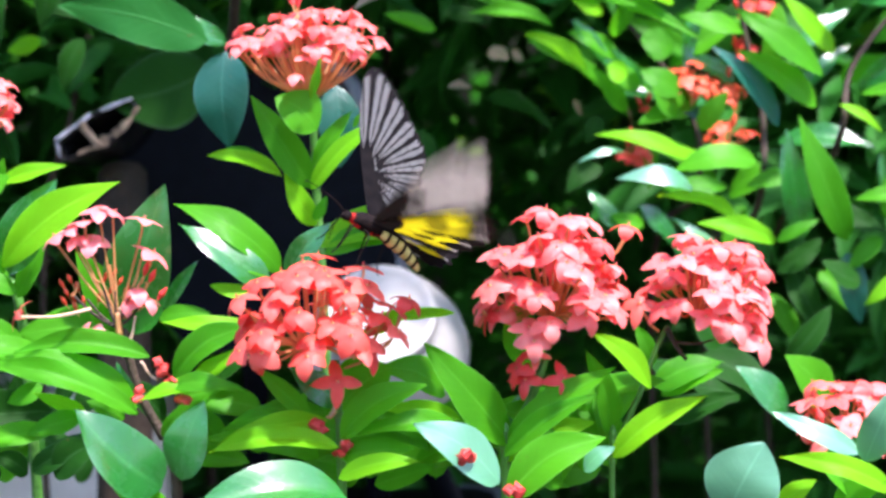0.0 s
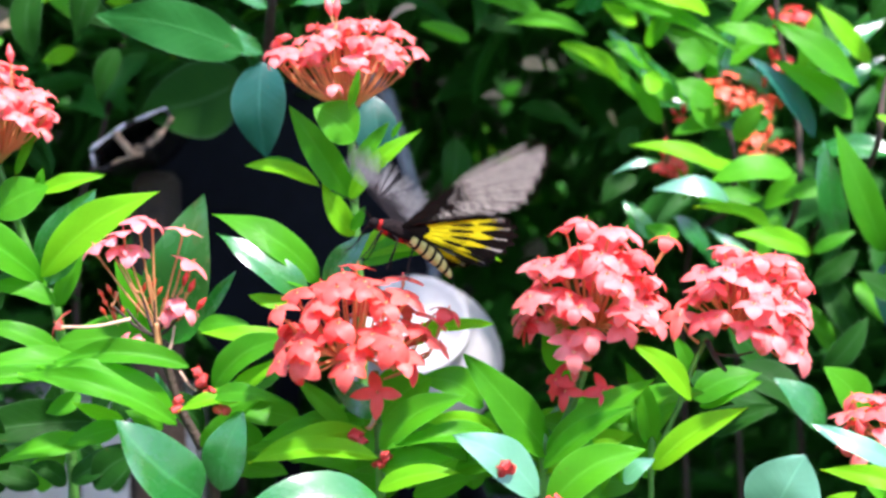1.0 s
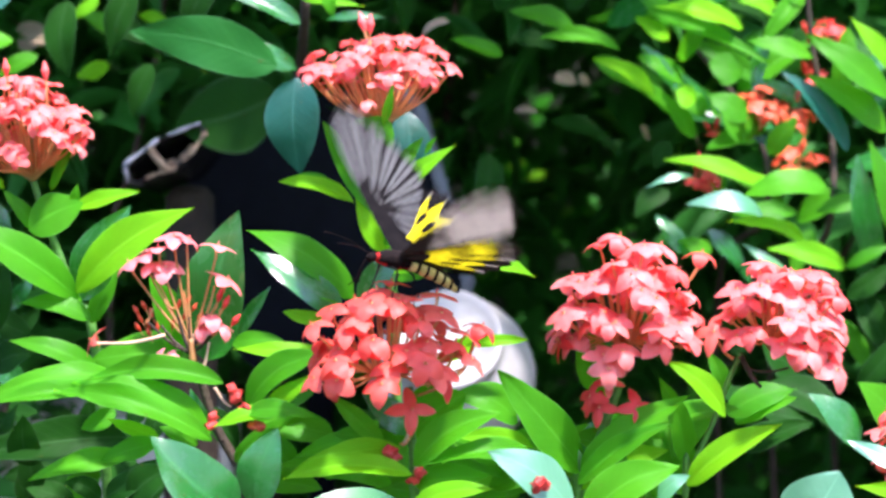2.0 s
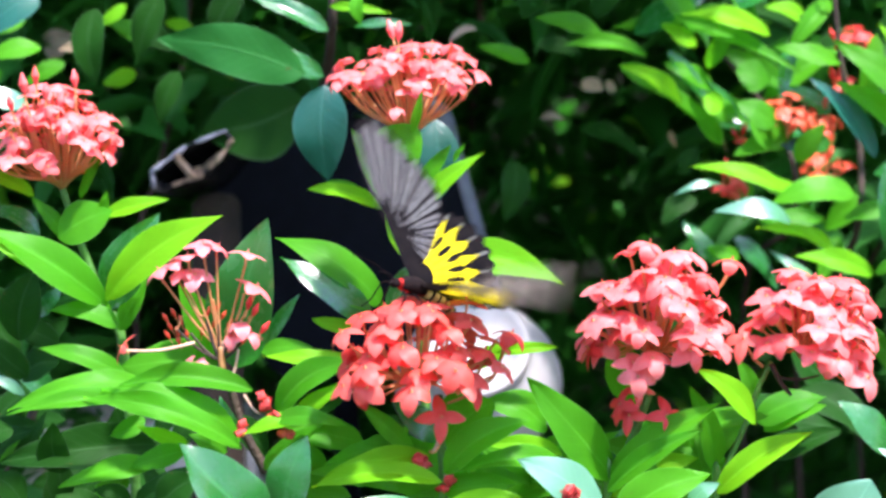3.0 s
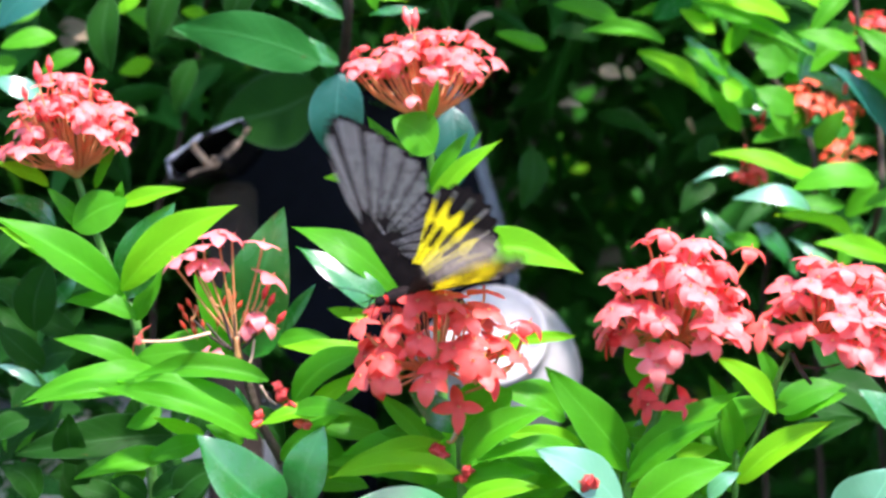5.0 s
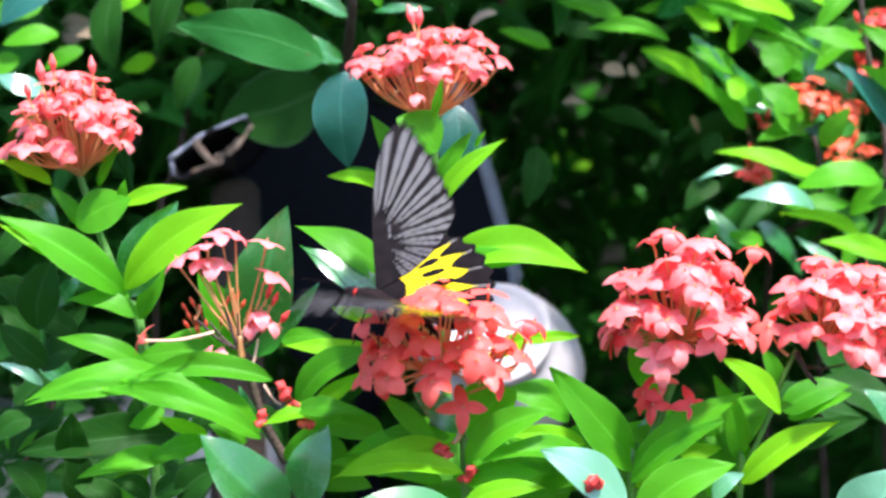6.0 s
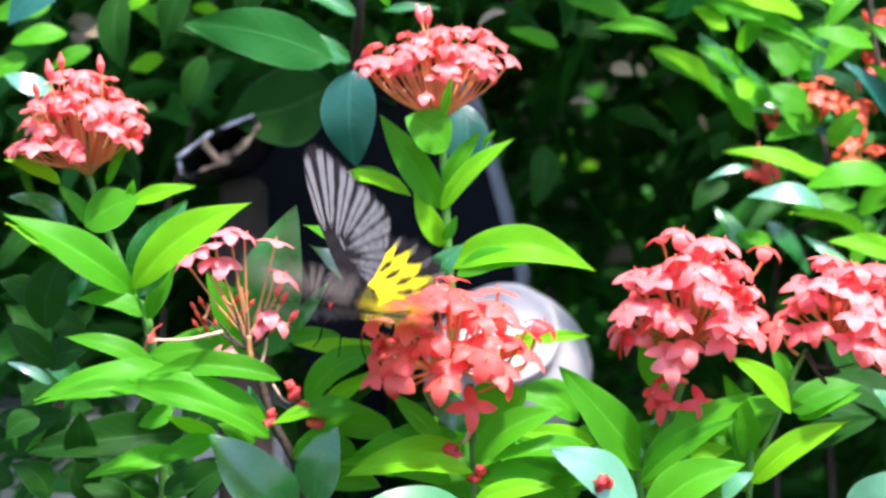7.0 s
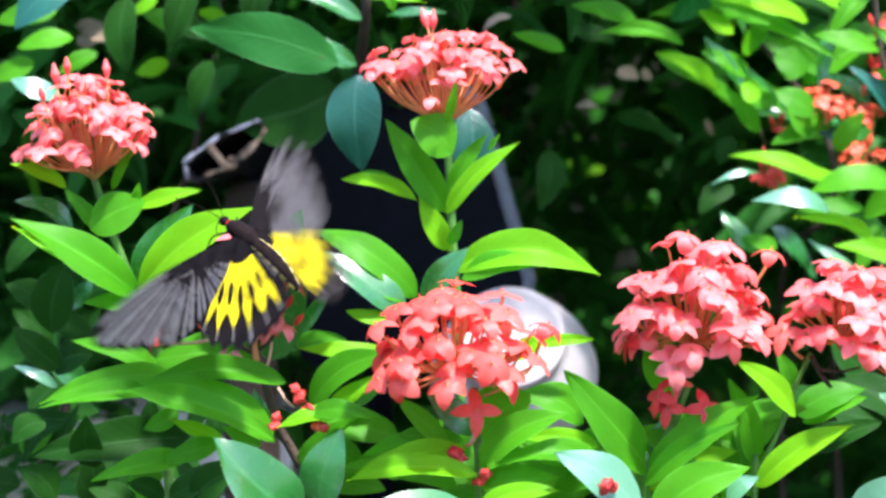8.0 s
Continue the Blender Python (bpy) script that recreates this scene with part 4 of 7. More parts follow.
leaf(plant_d, "m", (0.0841, 0.0699, 0.6388), (0.0748, 0.0557, 0.6779), 0.0252, 0.50, 0.13)
leaf(plant_d, "m", (0.1081, 0.0585, 0.6582), (0.1688, 0.0617, 0.6661), 0.0267, 0.42, 0.13)
leaf(plant_c, "m", (0.0027, 0.0569, 0.6607), (0.0490, 0.0405, 0.6833), 0.0372, 0.40, 0.07)
leaf(plant_e, "m", (0.1442, 0.0522, 0.6450), (0.1557, 0.0444, 0.6712), 0.0336, 0.48, 0.07)
leaf(plant_c, "m", (0.0047, 0.0327, 0.6394), (0.0163, 0.0265, 0.6725), 0.0285, 0.58, 0.04)
leaf(plant_d, "m", (0.1231, 0.0346, 0.6405), (0.1431, 0.0345, 0.6639), 0.0253, 0.44, 0.07)
leaf(plant_c, "m", (0.0455, 0.0287, 0.6545), (0.0974, 0.0094, 0.6684), 0.0256, 0.38, 0.13)
leaf(plant_d, "m", (0.1276, 0.0647, 0.6475), (0.0817, 0.0698, 0.6662), 0.0289, 0.40, 0.07)
leaf(plant_c, "m", (0.0188, 0.0353, 0.6440), (0.0321, 0.0394, 0.6795), 0.0220, 0.56, 0.13)
leaf(plant_c, "m", (-0.0071, 0.0365, 0.6625), (0.0029, 0.0379, 0.6956), 0.0282, 0.60, 0.04)
leaf(plant_e, "m", (0.1662, 0.0262, 0.6573), (0.1473, 0.0332, 0.6929), 0.0247, 0.43, 0.04)
leaf(plant_d, "m", (0.1004, 0.0641, 0.6770), (0.1542, 0.0433, 0.6861), 0.0369, 0.51, 0.07)
leaf(plant_d, "m", (0.0903, 0.0494, 0.6461), (0.1359, 0.0570, 0.6571), 0.0295, 0.31, 0.04)
leaf(plant_c, "m", (0.0497, 0.0254, 0.6691), (0.0957, 0.0248, 0.6897), 0.0253, 0.48, 0.13)
leaf(plant_c, "m", (0.0583, 0.0531, 0.6400), (0.0568, 0.0617, 0.6718), 0.0271, 0.59, 0.04)
leaf(plant_d, "m", (0.1223, 0.0339, 0.6400), (0.0938, 0.0318, 0.6612), 0.0372, 0.58, 0.10)
leaf(plant_e, "m", (0.1618, 0.0352, 0.6515), (0.1349, 0.0383, 0.6776), 0.0320, 0.53, 0.10)
leaf(plant_c, "m", (-0.0194, 0.0290, 0.6507), (0.0262, 0.0399, 0.6592), 0.0371, 0.54, 0.07)
leaf(plant_c, "m", (0.0220, 0.0208, 0.6429), (0.0569, 0.0174, 0.6547), 0.0221, 0.33, 0.04)
leaf(plant_c, "m", (0.0136, 0.0411, 0.6460), (0.0498, 0.0257, 0.6723), 0.0389, 0.64, 0.13)
leaf(plant_e, "m", (0.1509, 0.0431, 0.6597), (0.1270, 0.0338, 0.6989), 0.0221, 0.30, 0.13)
leaf(plant_e, "m", (0.1463, 0.0662, 0.6787), (0.1940, 0.0563, 0.6974), 0.0367, 0.56, 0.07)
leaf(plant_c, "m", (-0.0501, 0.0335, 0.6534), (-0.1050, 0.0449, 0.6548), 0.0281, 0.51, 0.13)
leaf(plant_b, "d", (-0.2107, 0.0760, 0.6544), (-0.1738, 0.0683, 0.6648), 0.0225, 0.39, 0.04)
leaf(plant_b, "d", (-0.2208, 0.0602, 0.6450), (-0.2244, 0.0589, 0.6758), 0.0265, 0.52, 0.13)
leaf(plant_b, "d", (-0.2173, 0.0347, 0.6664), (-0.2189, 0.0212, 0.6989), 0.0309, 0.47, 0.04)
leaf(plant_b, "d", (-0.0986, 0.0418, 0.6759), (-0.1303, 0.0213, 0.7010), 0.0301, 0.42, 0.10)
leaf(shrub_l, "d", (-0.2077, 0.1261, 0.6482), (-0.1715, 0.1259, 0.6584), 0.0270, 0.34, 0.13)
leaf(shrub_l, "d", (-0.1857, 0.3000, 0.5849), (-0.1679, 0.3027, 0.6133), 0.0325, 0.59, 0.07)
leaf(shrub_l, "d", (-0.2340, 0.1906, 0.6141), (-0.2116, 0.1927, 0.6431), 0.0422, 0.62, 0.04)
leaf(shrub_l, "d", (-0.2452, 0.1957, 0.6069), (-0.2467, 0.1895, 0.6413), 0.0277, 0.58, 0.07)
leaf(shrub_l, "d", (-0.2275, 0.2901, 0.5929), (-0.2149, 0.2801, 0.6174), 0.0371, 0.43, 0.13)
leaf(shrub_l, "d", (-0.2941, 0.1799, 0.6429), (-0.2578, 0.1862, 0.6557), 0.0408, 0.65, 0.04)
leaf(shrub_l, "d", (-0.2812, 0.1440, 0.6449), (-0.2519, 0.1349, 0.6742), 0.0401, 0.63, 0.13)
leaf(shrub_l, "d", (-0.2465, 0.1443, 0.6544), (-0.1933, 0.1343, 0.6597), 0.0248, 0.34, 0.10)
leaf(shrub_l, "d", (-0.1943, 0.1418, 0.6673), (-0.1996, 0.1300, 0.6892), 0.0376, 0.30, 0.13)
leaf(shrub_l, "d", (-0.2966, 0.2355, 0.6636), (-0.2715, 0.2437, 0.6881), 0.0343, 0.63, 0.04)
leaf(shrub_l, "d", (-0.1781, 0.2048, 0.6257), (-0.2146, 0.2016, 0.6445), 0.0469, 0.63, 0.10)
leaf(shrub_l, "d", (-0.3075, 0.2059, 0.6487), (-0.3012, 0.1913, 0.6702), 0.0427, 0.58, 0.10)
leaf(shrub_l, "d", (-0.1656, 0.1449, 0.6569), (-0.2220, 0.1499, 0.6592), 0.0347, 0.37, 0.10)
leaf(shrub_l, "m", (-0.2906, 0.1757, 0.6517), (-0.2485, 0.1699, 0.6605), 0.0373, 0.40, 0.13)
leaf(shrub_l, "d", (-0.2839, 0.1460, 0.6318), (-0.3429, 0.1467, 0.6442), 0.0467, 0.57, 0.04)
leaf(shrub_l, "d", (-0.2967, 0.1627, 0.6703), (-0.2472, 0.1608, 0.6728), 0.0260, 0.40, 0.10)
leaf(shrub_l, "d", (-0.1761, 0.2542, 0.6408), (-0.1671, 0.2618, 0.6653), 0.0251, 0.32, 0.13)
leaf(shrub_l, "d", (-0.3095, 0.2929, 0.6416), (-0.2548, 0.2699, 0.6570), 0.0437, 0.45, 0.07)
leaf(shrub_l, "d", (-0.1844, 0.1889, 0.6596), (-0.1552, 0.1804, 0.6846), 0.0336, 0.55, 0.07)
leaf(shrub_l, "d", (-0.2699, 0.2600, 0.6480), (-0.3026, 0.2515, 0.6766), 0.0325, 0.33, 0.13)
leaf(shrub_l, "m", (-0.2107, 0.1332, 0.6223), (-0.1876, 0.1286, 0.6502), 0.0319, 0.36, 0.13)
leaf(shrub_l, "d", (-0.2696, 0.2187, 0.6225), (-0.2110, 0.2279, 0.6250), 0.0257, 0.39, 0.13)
leaf(shrub_r, "x", (0.1148, 0.5000, 0.8894), (0.1296, 0.4935, 0.8806), 0.0182, 0.58, 0.04, 1)
leaf(shrub_r, "x", (0.1327, 0.5000, 0.8881), (0.1421, 0.5046, 0.8814), 0.0092, 0.35, 0.04, 1)
leaf(shrub_r, "x", (0.0837, 0.5400, 0.8589), (0.1024, 0.5255, 0.8575), 0.0154, 0.50, 0.13)
leaf(shrub_r, "x", (0.1785, 0.4600, 0.8508), (0.1855, 0.4658, 0.8375), 0.0085, 0.33, 0.07)
leaf(shrub_r, "x", (0.2054, 0.4400, 0.8652), (0.2216, 0.4297, 0.8313), 0.0046, 0.58, 0.04)
leaf(shrub_l, "x", (-0.2507, 0.4200, 0.9197), (-0.2840, 0.4163, 0.9112), 0.0189, 0.33, 0.10)
leaf(shrub_l, "x", (0.0280, 0.4000, 0.9284), (0.0072, 0.3994, 0.9158), 0.0149, 0.59, 0.13)
leaf(shrub_r, "m", (0.2684, 0.5195, 0.9375), (0.1687, 0.4942, 0.9322), 0.0330, 0.45, 0.10)
leaf(shrub_r, "b", (0.4040, 0.4804, 0.9271), (0.4508, 0.4623, 0.9409), 0.0285, 0.43, 0.04)
leaf(shrub_r, "m", (0.2078, 0.4735, 0.9397), (0.1346, 0.4750, 0.9302), 0.0280, 0.34, 0.07)
leaf(shrub_r, "m", (0.3983, 0.4420, 0.8560), (0.4911, 0.4502, 0.8534), 0.0259, 0.33, 0.13)
leaf(shrub_r, "b", (0.2847, 0.4772, 0.8482), (0.2004, 0.4553, 0.8575), 0.0354, 0.44, 0.07)
leaf(shrub_r, "b", (0.4031, 0.4726, 0.8600), (0.4642, 0.4566, 0.8980), 0.0279, 0.31, 0.13)
leaf(shrub_r, "b", (0.2348, 0.4957, 0.7654), (0.2737, 0.5081, 0.7217), 0.0294, 0.51, 0.07)
leaf(shrub_r, "b", (0.2303, 0.4461, 0.8622), (0.1774, 0.4402, 0.8974), 0.0251, 0.33, 0.10)
leaf(shrub_r, "m", (0.4002, 0.5146, 0.9449), (0.4717, 0.5262, 0.9520), 0.0296, 0.31, 0.07)
leaf(shrub_r, "m", (0.2825, 0.4877, 0.8809), (0.2157, 0.4947, 0.9183), 0.0290, 0.33, 0.07)
leaf(shrub_r, "b", (0.3858, 0.4728, 0.9466), (0.4515, 0.4776, 0.9334), 0.0296, 0.43, 0.07)
leaf(shrub_r, "m", (0.3171, 0.4874, 0.7667), (0.2974, 0.4697, 0.7300), 0.0253, 0.48, 0.04)
leaf(shrub_r, "m", (0.3916, 0.5011, 0.9371), (0.4590, 0.4884, 0.9449), 0.0238, 0.34, 0.13)
leaf(shrub_r, "m", (0.2980, 0.4445, 0.7761), (0.3430, 0.4352, 0.7987), 0.0345, 0.43, 0.13)
leaf(shrub_r, "d", (0.2751, 0.4613, 0.9313), (0.2060, 0.4585, 0.9572), 0.0343, 0.46, 0.07)
leaf(shrub_r, "m", (0.2561, 0.4845, 0.8762), (0.3192, 0.4972, 0.9167), 0.0309, 0.35, 0.04)
leaf(shrub_r, "m", (0.4209, 0.4364, 0.7604), (0.4163, 0.4335, 0.7933), 0.0254, 0.56, 0.07)
leaf(shrub_r, "d", (0.4009, 0.4797, 0.9311), (0.3639, 0.4653, 0.9782), 0.0396, 0.53, 0.04)
leaf(shrub_r, "b", (0.3405, 0.4412, 0.7592), (0.3317, 0.4183, 0.7958), 0.0384, 0.57, 0.13)
leaf(shrub_r, "b", (0.4319, 0.4784, 0.7591), (0.4209, 0.4638, 0.8120), 0.0267, 0.55, 0.07)
leaf(shrub_r, "m", (0.2436, 0.4559, 0.8557), (0.1833, 0.4621, 0.8952), 0.0233, 0.32, 0.07)
leaf(shrub_r, "m", (0.2427, 0.4656, 0.8168), (0.2926, 0.4437, 0.7825), 0.0235, 0.43, 0.10)
leaf(shrub_r, "b", (0.3528, 0.5046, 0.8462), (0.4047, 0.5103, 0.8933), 0.0246, 0.50, 0.13)
leaf(shrub_r, "d", (0.3327, 0.5118, 0.9314), (0.2921, 0.5053, 0.8891), 0.0313, 0.53, 0.10)
leaf(shrub_r, "m", (0.2202, 0.4881, 0.8552), (0.2002, 0.4859, 0.8895), 0.0278, 0.40, 0.13)
leaf(shrub_r, "b", (0.3451, 0.4324, 0.8897), (0.3883, 0.4460, 0.9213), 0.0232, 0.41, 0.07)
leaf(shrub_r, "d", (0.2285, 0.4452, 0.9271), (0.2242, 0.4440, 0.9641), 0.0244, 0.54, 0.13)
leaf(shrub_r, "m", (0.2343, 0.4657, 0.8260), (0.2362, 0.4446, 0.7811), 0.0230, 0.37, 0.13)
leaf(shrub_r, "b", (0.3443, 0.4883, 0.8166), (0.4173, 0.4688, 0.8143), 0.0371, 0.48, 0.10)
leaf(shrub_r, "m", (0.4202, 0.4889, 0.8956), (0.4517, 0.4965, 0.9344), 0.0301, 0.35, 0.10)
leaf(shrub_r, "m", (0.3979, 0.5125, 0.8652), (0.4416, 0.4916, 0.8824), 0.0314, 0.30, 0.07)
leaf(plant_a, "y", (-0.2020, 0.0850, 0.8100), (-0.1600, 0.0840, 0.8220), 0.0197, 0.50, 0.08)
leaf(plant_a, "m", (-0.2240, 0.0750, 0.7990), (-0.1920, 0.0740, 0.8160), 0.0268, 0.35, 0.06, 1)
leaf(plant_a, "y", (-0.2420, 0.0950, 0.8230), (-0.2740, 0.0900, 0.8370), 0.0190, 0.50, 0.11)
leaf(plant_a, "m", (-0.2200, 0.0900, 0.7960), (-0.2410, 0.0830, 0.8230), 0.0169, 0.45, 0.09)
leaf(plant_a, "m", (-0.1990, 0.0780, 0.8140), (-0.1950, 0.0740, 0.8270), 0.0100, 0.30, 0.08)
leaf(plant_a, "m", (-0.2150, 0.1000, 0.8210), (-0.1980, 0.0940, 0.8550), 0.0105, 0.30, 0.08)
leaf(plant_a, "b", (-0.2390, 0.1000, 0.7980), (-0.2730, 0.0940, 0.8150), 0.0229, 0.55, 0.11)
leaf(plant_a, "m", (-0.1940, 0.0650, 0.7600), (-0.2640, 0.0390, 0.8090), 0.0282, 0.45, 0.11, 2)
leaf(plant_a, "y", (-0.1970, 0.0750, 0.7580), (-0.2650, 0.0510, 0.8030), 0.0141, 0.40, 0.11, 2)
leaf(plant_a, "m", (-0.1960, 0.0900, 0.7550), (-0.2310, 0.0920, 0.7750), 0.0213, 0.45, 0.08)
leaf(plant_a, "m", (-0.1860, 0.0600, 0.7490), (-0.2280, 0.0570, 0.7580), 0.0229, 0.50, 0.14)
leaf(plant_a, "b", (-0.1940, 0.0800, 0.7570), (-0.1630, 0.0660, 0.8150), 0.0302, 0.30, 0.08, 2)
leaf(plant_a, "y", (-0.1940, 0.0600, 0.7640), (-0.1240, 0.0470, 0.8150), 0.0283, 0.40, 0.09, 2)
leaf(plant_a, "m", (-0.1900, 0.0850, 0.7430), (-0.1730, 0.0860, 0.7760), 0.0202, 0.40, 0.08)
leaf(shrub_l, "d", (-0.2570, 0.1200, 0.7320), (-0.2470, 0.1200, 0.7750), 0.0275, 0.25, 0.08, 1)
leaf(shrub_l, "b", (-0.2460, 0.1300, 0.7460), (-0.2320, 0.1300, 0.7660), 0.0175, 0.40, 0.08)
leaf(shrub_l, "d", (-0.2520, 0.1200, 0.7100), (-0.2800, 0.1140, 0.7370), 0.0328, 0.50, 0.11)
leaf(shrub_l, "g", (-0.2520, 0.1100, 0.7000), (-0.2780, 0.1060, 0.7140), 0.0116, 0.40, 0.11)
leaf(shrub_l, "d", (-0.2580, 0.1300, 0.7070), (-0.2340, 0.1280, 0.7180), 0.0254, 0.50, 0.09, 1)
leaf(shrub_l, "d", (-0.2380, 0.1500, 0.7260), (-0.2710, 0.1400, 0.7450), 0.0301, 0.45, 0.09)
leaf(shrub_l, "t", (-0.2870, 0.3600, 0.9490), (-0.3260, 0.3520, 0.9180), 0.0490, 0.35, 0.09)
leaf(shrub_l, "m", (-0.2820, 0.3400, 0.9120), (-0.3210, 0.3340, 0.9050), 0.0284, 0.45, 0.09)
leaf(shrub_l, "d", (-0.2470, 0.3600, 0.9410), (-0.2450, 0.3530, 0.8850), 0.0387, 0.15, 0.08)
leaf(shrub_l, "y", (-0.2330, 0.4200, 0.9450), (-0.2550, 0.4190, 0.9290), 0.0183, 0.40, 0.08)
leaf(shrub_l, "b", (-0.0750, 0.2800, 0.9240), (-0.1300, 0.2780, 0.9480), 0.0240, 0.42, 0.09)
leaf(shrub_l, "y", (-0.0740, 0.2800, 0.9410), (-0.0320, 0.2810, 0.9360), 0.0127, 0.40, 0.08)
leaf(shrub_l, "m", (-0.0550, 0.2700, 0.9490), (-0.0520, 0.2670, 0.9280), 0.0158, 0.30, 0.08)
leaf(shrub_l, "b", (-0.0590, 0.3000, 0.9270), (-0.0170, 0.2980, 0.9290), 0.0112, 0.45, 0.08)
leaf(shrub_l, "x", (-0.3310, 0.6000, 0.9150), (-0.3020, 0.5960, 0.9220), 0.0272, 0.30, 0.08, 1)
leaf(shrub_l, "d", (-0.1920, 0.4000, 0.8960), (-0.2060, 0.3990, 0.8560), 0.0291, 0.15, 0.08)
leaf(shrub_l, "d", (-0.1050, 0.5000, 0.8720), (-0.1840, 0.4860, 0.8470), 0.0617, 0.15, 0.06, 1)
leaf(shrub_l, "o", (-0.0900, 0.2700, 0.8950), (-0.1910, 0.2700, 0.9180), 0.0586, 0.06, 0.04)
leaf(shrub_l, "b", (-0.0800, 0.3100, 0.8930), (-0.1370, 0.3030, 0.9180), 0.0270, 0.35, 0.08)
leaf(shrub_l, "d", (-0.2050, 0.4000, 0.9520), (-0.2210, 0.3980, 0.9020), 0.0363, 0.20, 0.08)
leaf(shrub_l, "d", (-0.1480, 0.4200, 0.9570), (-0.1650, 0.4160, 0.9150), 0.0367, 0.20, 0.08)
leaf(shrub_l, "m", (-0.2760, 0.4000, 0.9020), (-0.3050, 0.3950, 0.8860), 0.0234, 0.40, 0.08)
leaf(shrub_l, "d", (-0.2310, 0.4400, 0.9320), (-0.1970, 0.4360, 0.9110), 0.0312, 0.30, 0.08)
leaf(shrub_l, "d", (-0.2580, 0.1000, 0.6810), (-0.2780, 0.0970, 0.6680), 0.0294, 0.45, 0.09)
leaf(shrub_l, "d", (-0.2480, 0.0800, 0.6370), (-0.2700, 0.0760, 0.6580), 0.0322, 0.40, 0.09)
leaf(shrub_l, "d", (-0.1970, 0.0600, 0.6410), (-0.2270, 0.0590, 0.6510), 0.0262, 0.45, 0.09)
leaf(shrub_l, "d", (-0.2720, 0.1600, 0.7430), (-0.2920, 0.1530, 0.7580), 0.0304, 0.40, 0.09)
leaf(shrub_l, "m", (-0.2180, 0.4600, 0.9160), (-0.2510, 0.4530, 0.9330), 0.0329, 0.45, 0.09)
leaf(shrub_l, "y", (-0.2370, 0.5000, 0.8940), (-0.2640, 0.5010, 0.8850), 0.0284, 0.45, 0.09)
leaf(shrub_l, "m", (-0.3010, 0.3800, 0.9320), (-0.3460, 0.3780, 0.9240), 0.0363, 0.40, 0.09)
leaf(shrub_l, "m", (-0.3140, 0.3600, 0.8950), (-0.3470, 0.3610, 0.8830), 0.0301, 0.40, 0.09)
leaf(shrub_l, "y", (-0.2140, 0.5000, 0.9340), (-0.1870, 0.4960, 0.9210), 0.0204, 0.45, 0.09)
leaf(shrub_l, "g", (-0.2700, 0.2200, 0.8740), (-0.3000, 0.2160, 0.8850), 0.0250, 0.42, 0.15)
leaf(plant_b, "m", (-0.1810, 0.0500, 0.7200), (-0.2310, 0.0440, 0.7380), 0.0236, 0.50, 0.15)
leaf(plant_b, "b", (-0.1170, 0.0500, 0.7260), (-0.0970, 0.0310, 0.8150), 0.0642, 0.46, 0.06)
leaf(plant_b, "m", (-0.1280, 0.0550, 0.7290), (-0.1860, 0.0550, 0.7250), 0.0445, 0.35, 0.08)
leaf(plant_b, "m", (-0.1310, 0.0600, 0.7250), (-0.1500, 0.0450, 0.7750), 0.0382, 0.30, 0.08)
leaf(plant_b, "m", (-0.0330, 0.0650, 0.7610), (-0.0950, 0.0600, 0.8010), 0.0360, 0.45, 0.20)
leaf(plant_b, "b", (-0.0390, 0.0450, 0.7550), (-0.0910, 0.0450, 0.7910), 0.0352, 0.52, 0.08)
leaf(plant_b, "b", (-0.1010, 0.0700, 0.7380), (-0.0810, 0.0620, 0.7680), 0.0140, 0.30, 0.08)
leaf(plant_b, "m", (-0.0410, 0.0450, 0.7610), (-0.0680, 0.0450, 0.7680), 0.0152, 0.45, 0.08)
leaf(plant_b, "y", (-0.0480, 0.0400, 0.7510), (-0.0730, 0.0400, 0.7560), 0.0152, 0.40, 0.08)
leaf(plant_b, "m", (-0.1030, 0.0500, 0.7360), (-0.0720, 0.0410, 0.7390), 0.0208, 0.50, 0.11)
leaf(plant_b, "y", (-0.0460, 0.0300, 0.7320), (-0.1000, 0.0270, 0.7360), 0.0194, 0.45, 0.09)
leaf(plant_b, "m", (-0.0920, 0.0200, 0.7030), (-0.0460, 0.0030, 0.7380), 0.0348, 0.45, 0.11)
leaf(plant_b, "y", (-0.0830, 0.0100, 0.7030), (-0.0470, 0.0040, 0.7270), 0.0168, 0.40, 0.06)
leaf(plant_b, "d", (-0.0750, 0.0300, 0.7010), (-0.0470, 0.0250, 0.7190), 0.0223, 0.45, 0.08)
leaf(plant_b, "y", (-0.0720, -0.0040, 0.7040), (-0.1080, -0.0130, 0.6980), 0.0187, 0.50, 0.12)
leaf(plant_b, "m", (-0.0920, -0.0060, 0.7050), (-0.0480, -0.0150, 0.7030), 0.0199, 0.50, 0.15)
leaf(plant_b, "m", (-0.1040, 0.0050, 0.7200), (-0.1790, 0.0030, 0.7230), 0.0253, 0.45, 0.11)
leaf(plant_b, "m", (-0.1630, 0.0150, 0.7210), (-0.2400, -0.0010, 0.7090), 0.0264, 0.50, 0.18)
leaf(plant_b, "m", (-0.1680, 0.0050, 0.7150), (-0.2380, -0.0150, 0.7090), 0.0209, 0.45, 0.15)
leaf(plant_b, "m", (-0.1090, -0.0100, 0.6900), (-0.1950, -0.0160, 0.7190), 0.0264, 0.45, 0.15)
leaf(plant_b, "m", (-0.1110, 0.0050, 0.6910), (-0.1860, -0.0080, 0.7220), 0.0317, 0.50, 0.14)
leaf(plant_b, "m", (-0.1660, 0.0200, 0.7010), (-0.1860, 0.0190, 0.6910), 0.0203, 0.40, 0.09)
leaf(plant_b, "y", (-0.1410, 0.0100, 0.6880), (-0.1690, 0.0030, 0.7000), 0.0148, 0.40, 0.09)
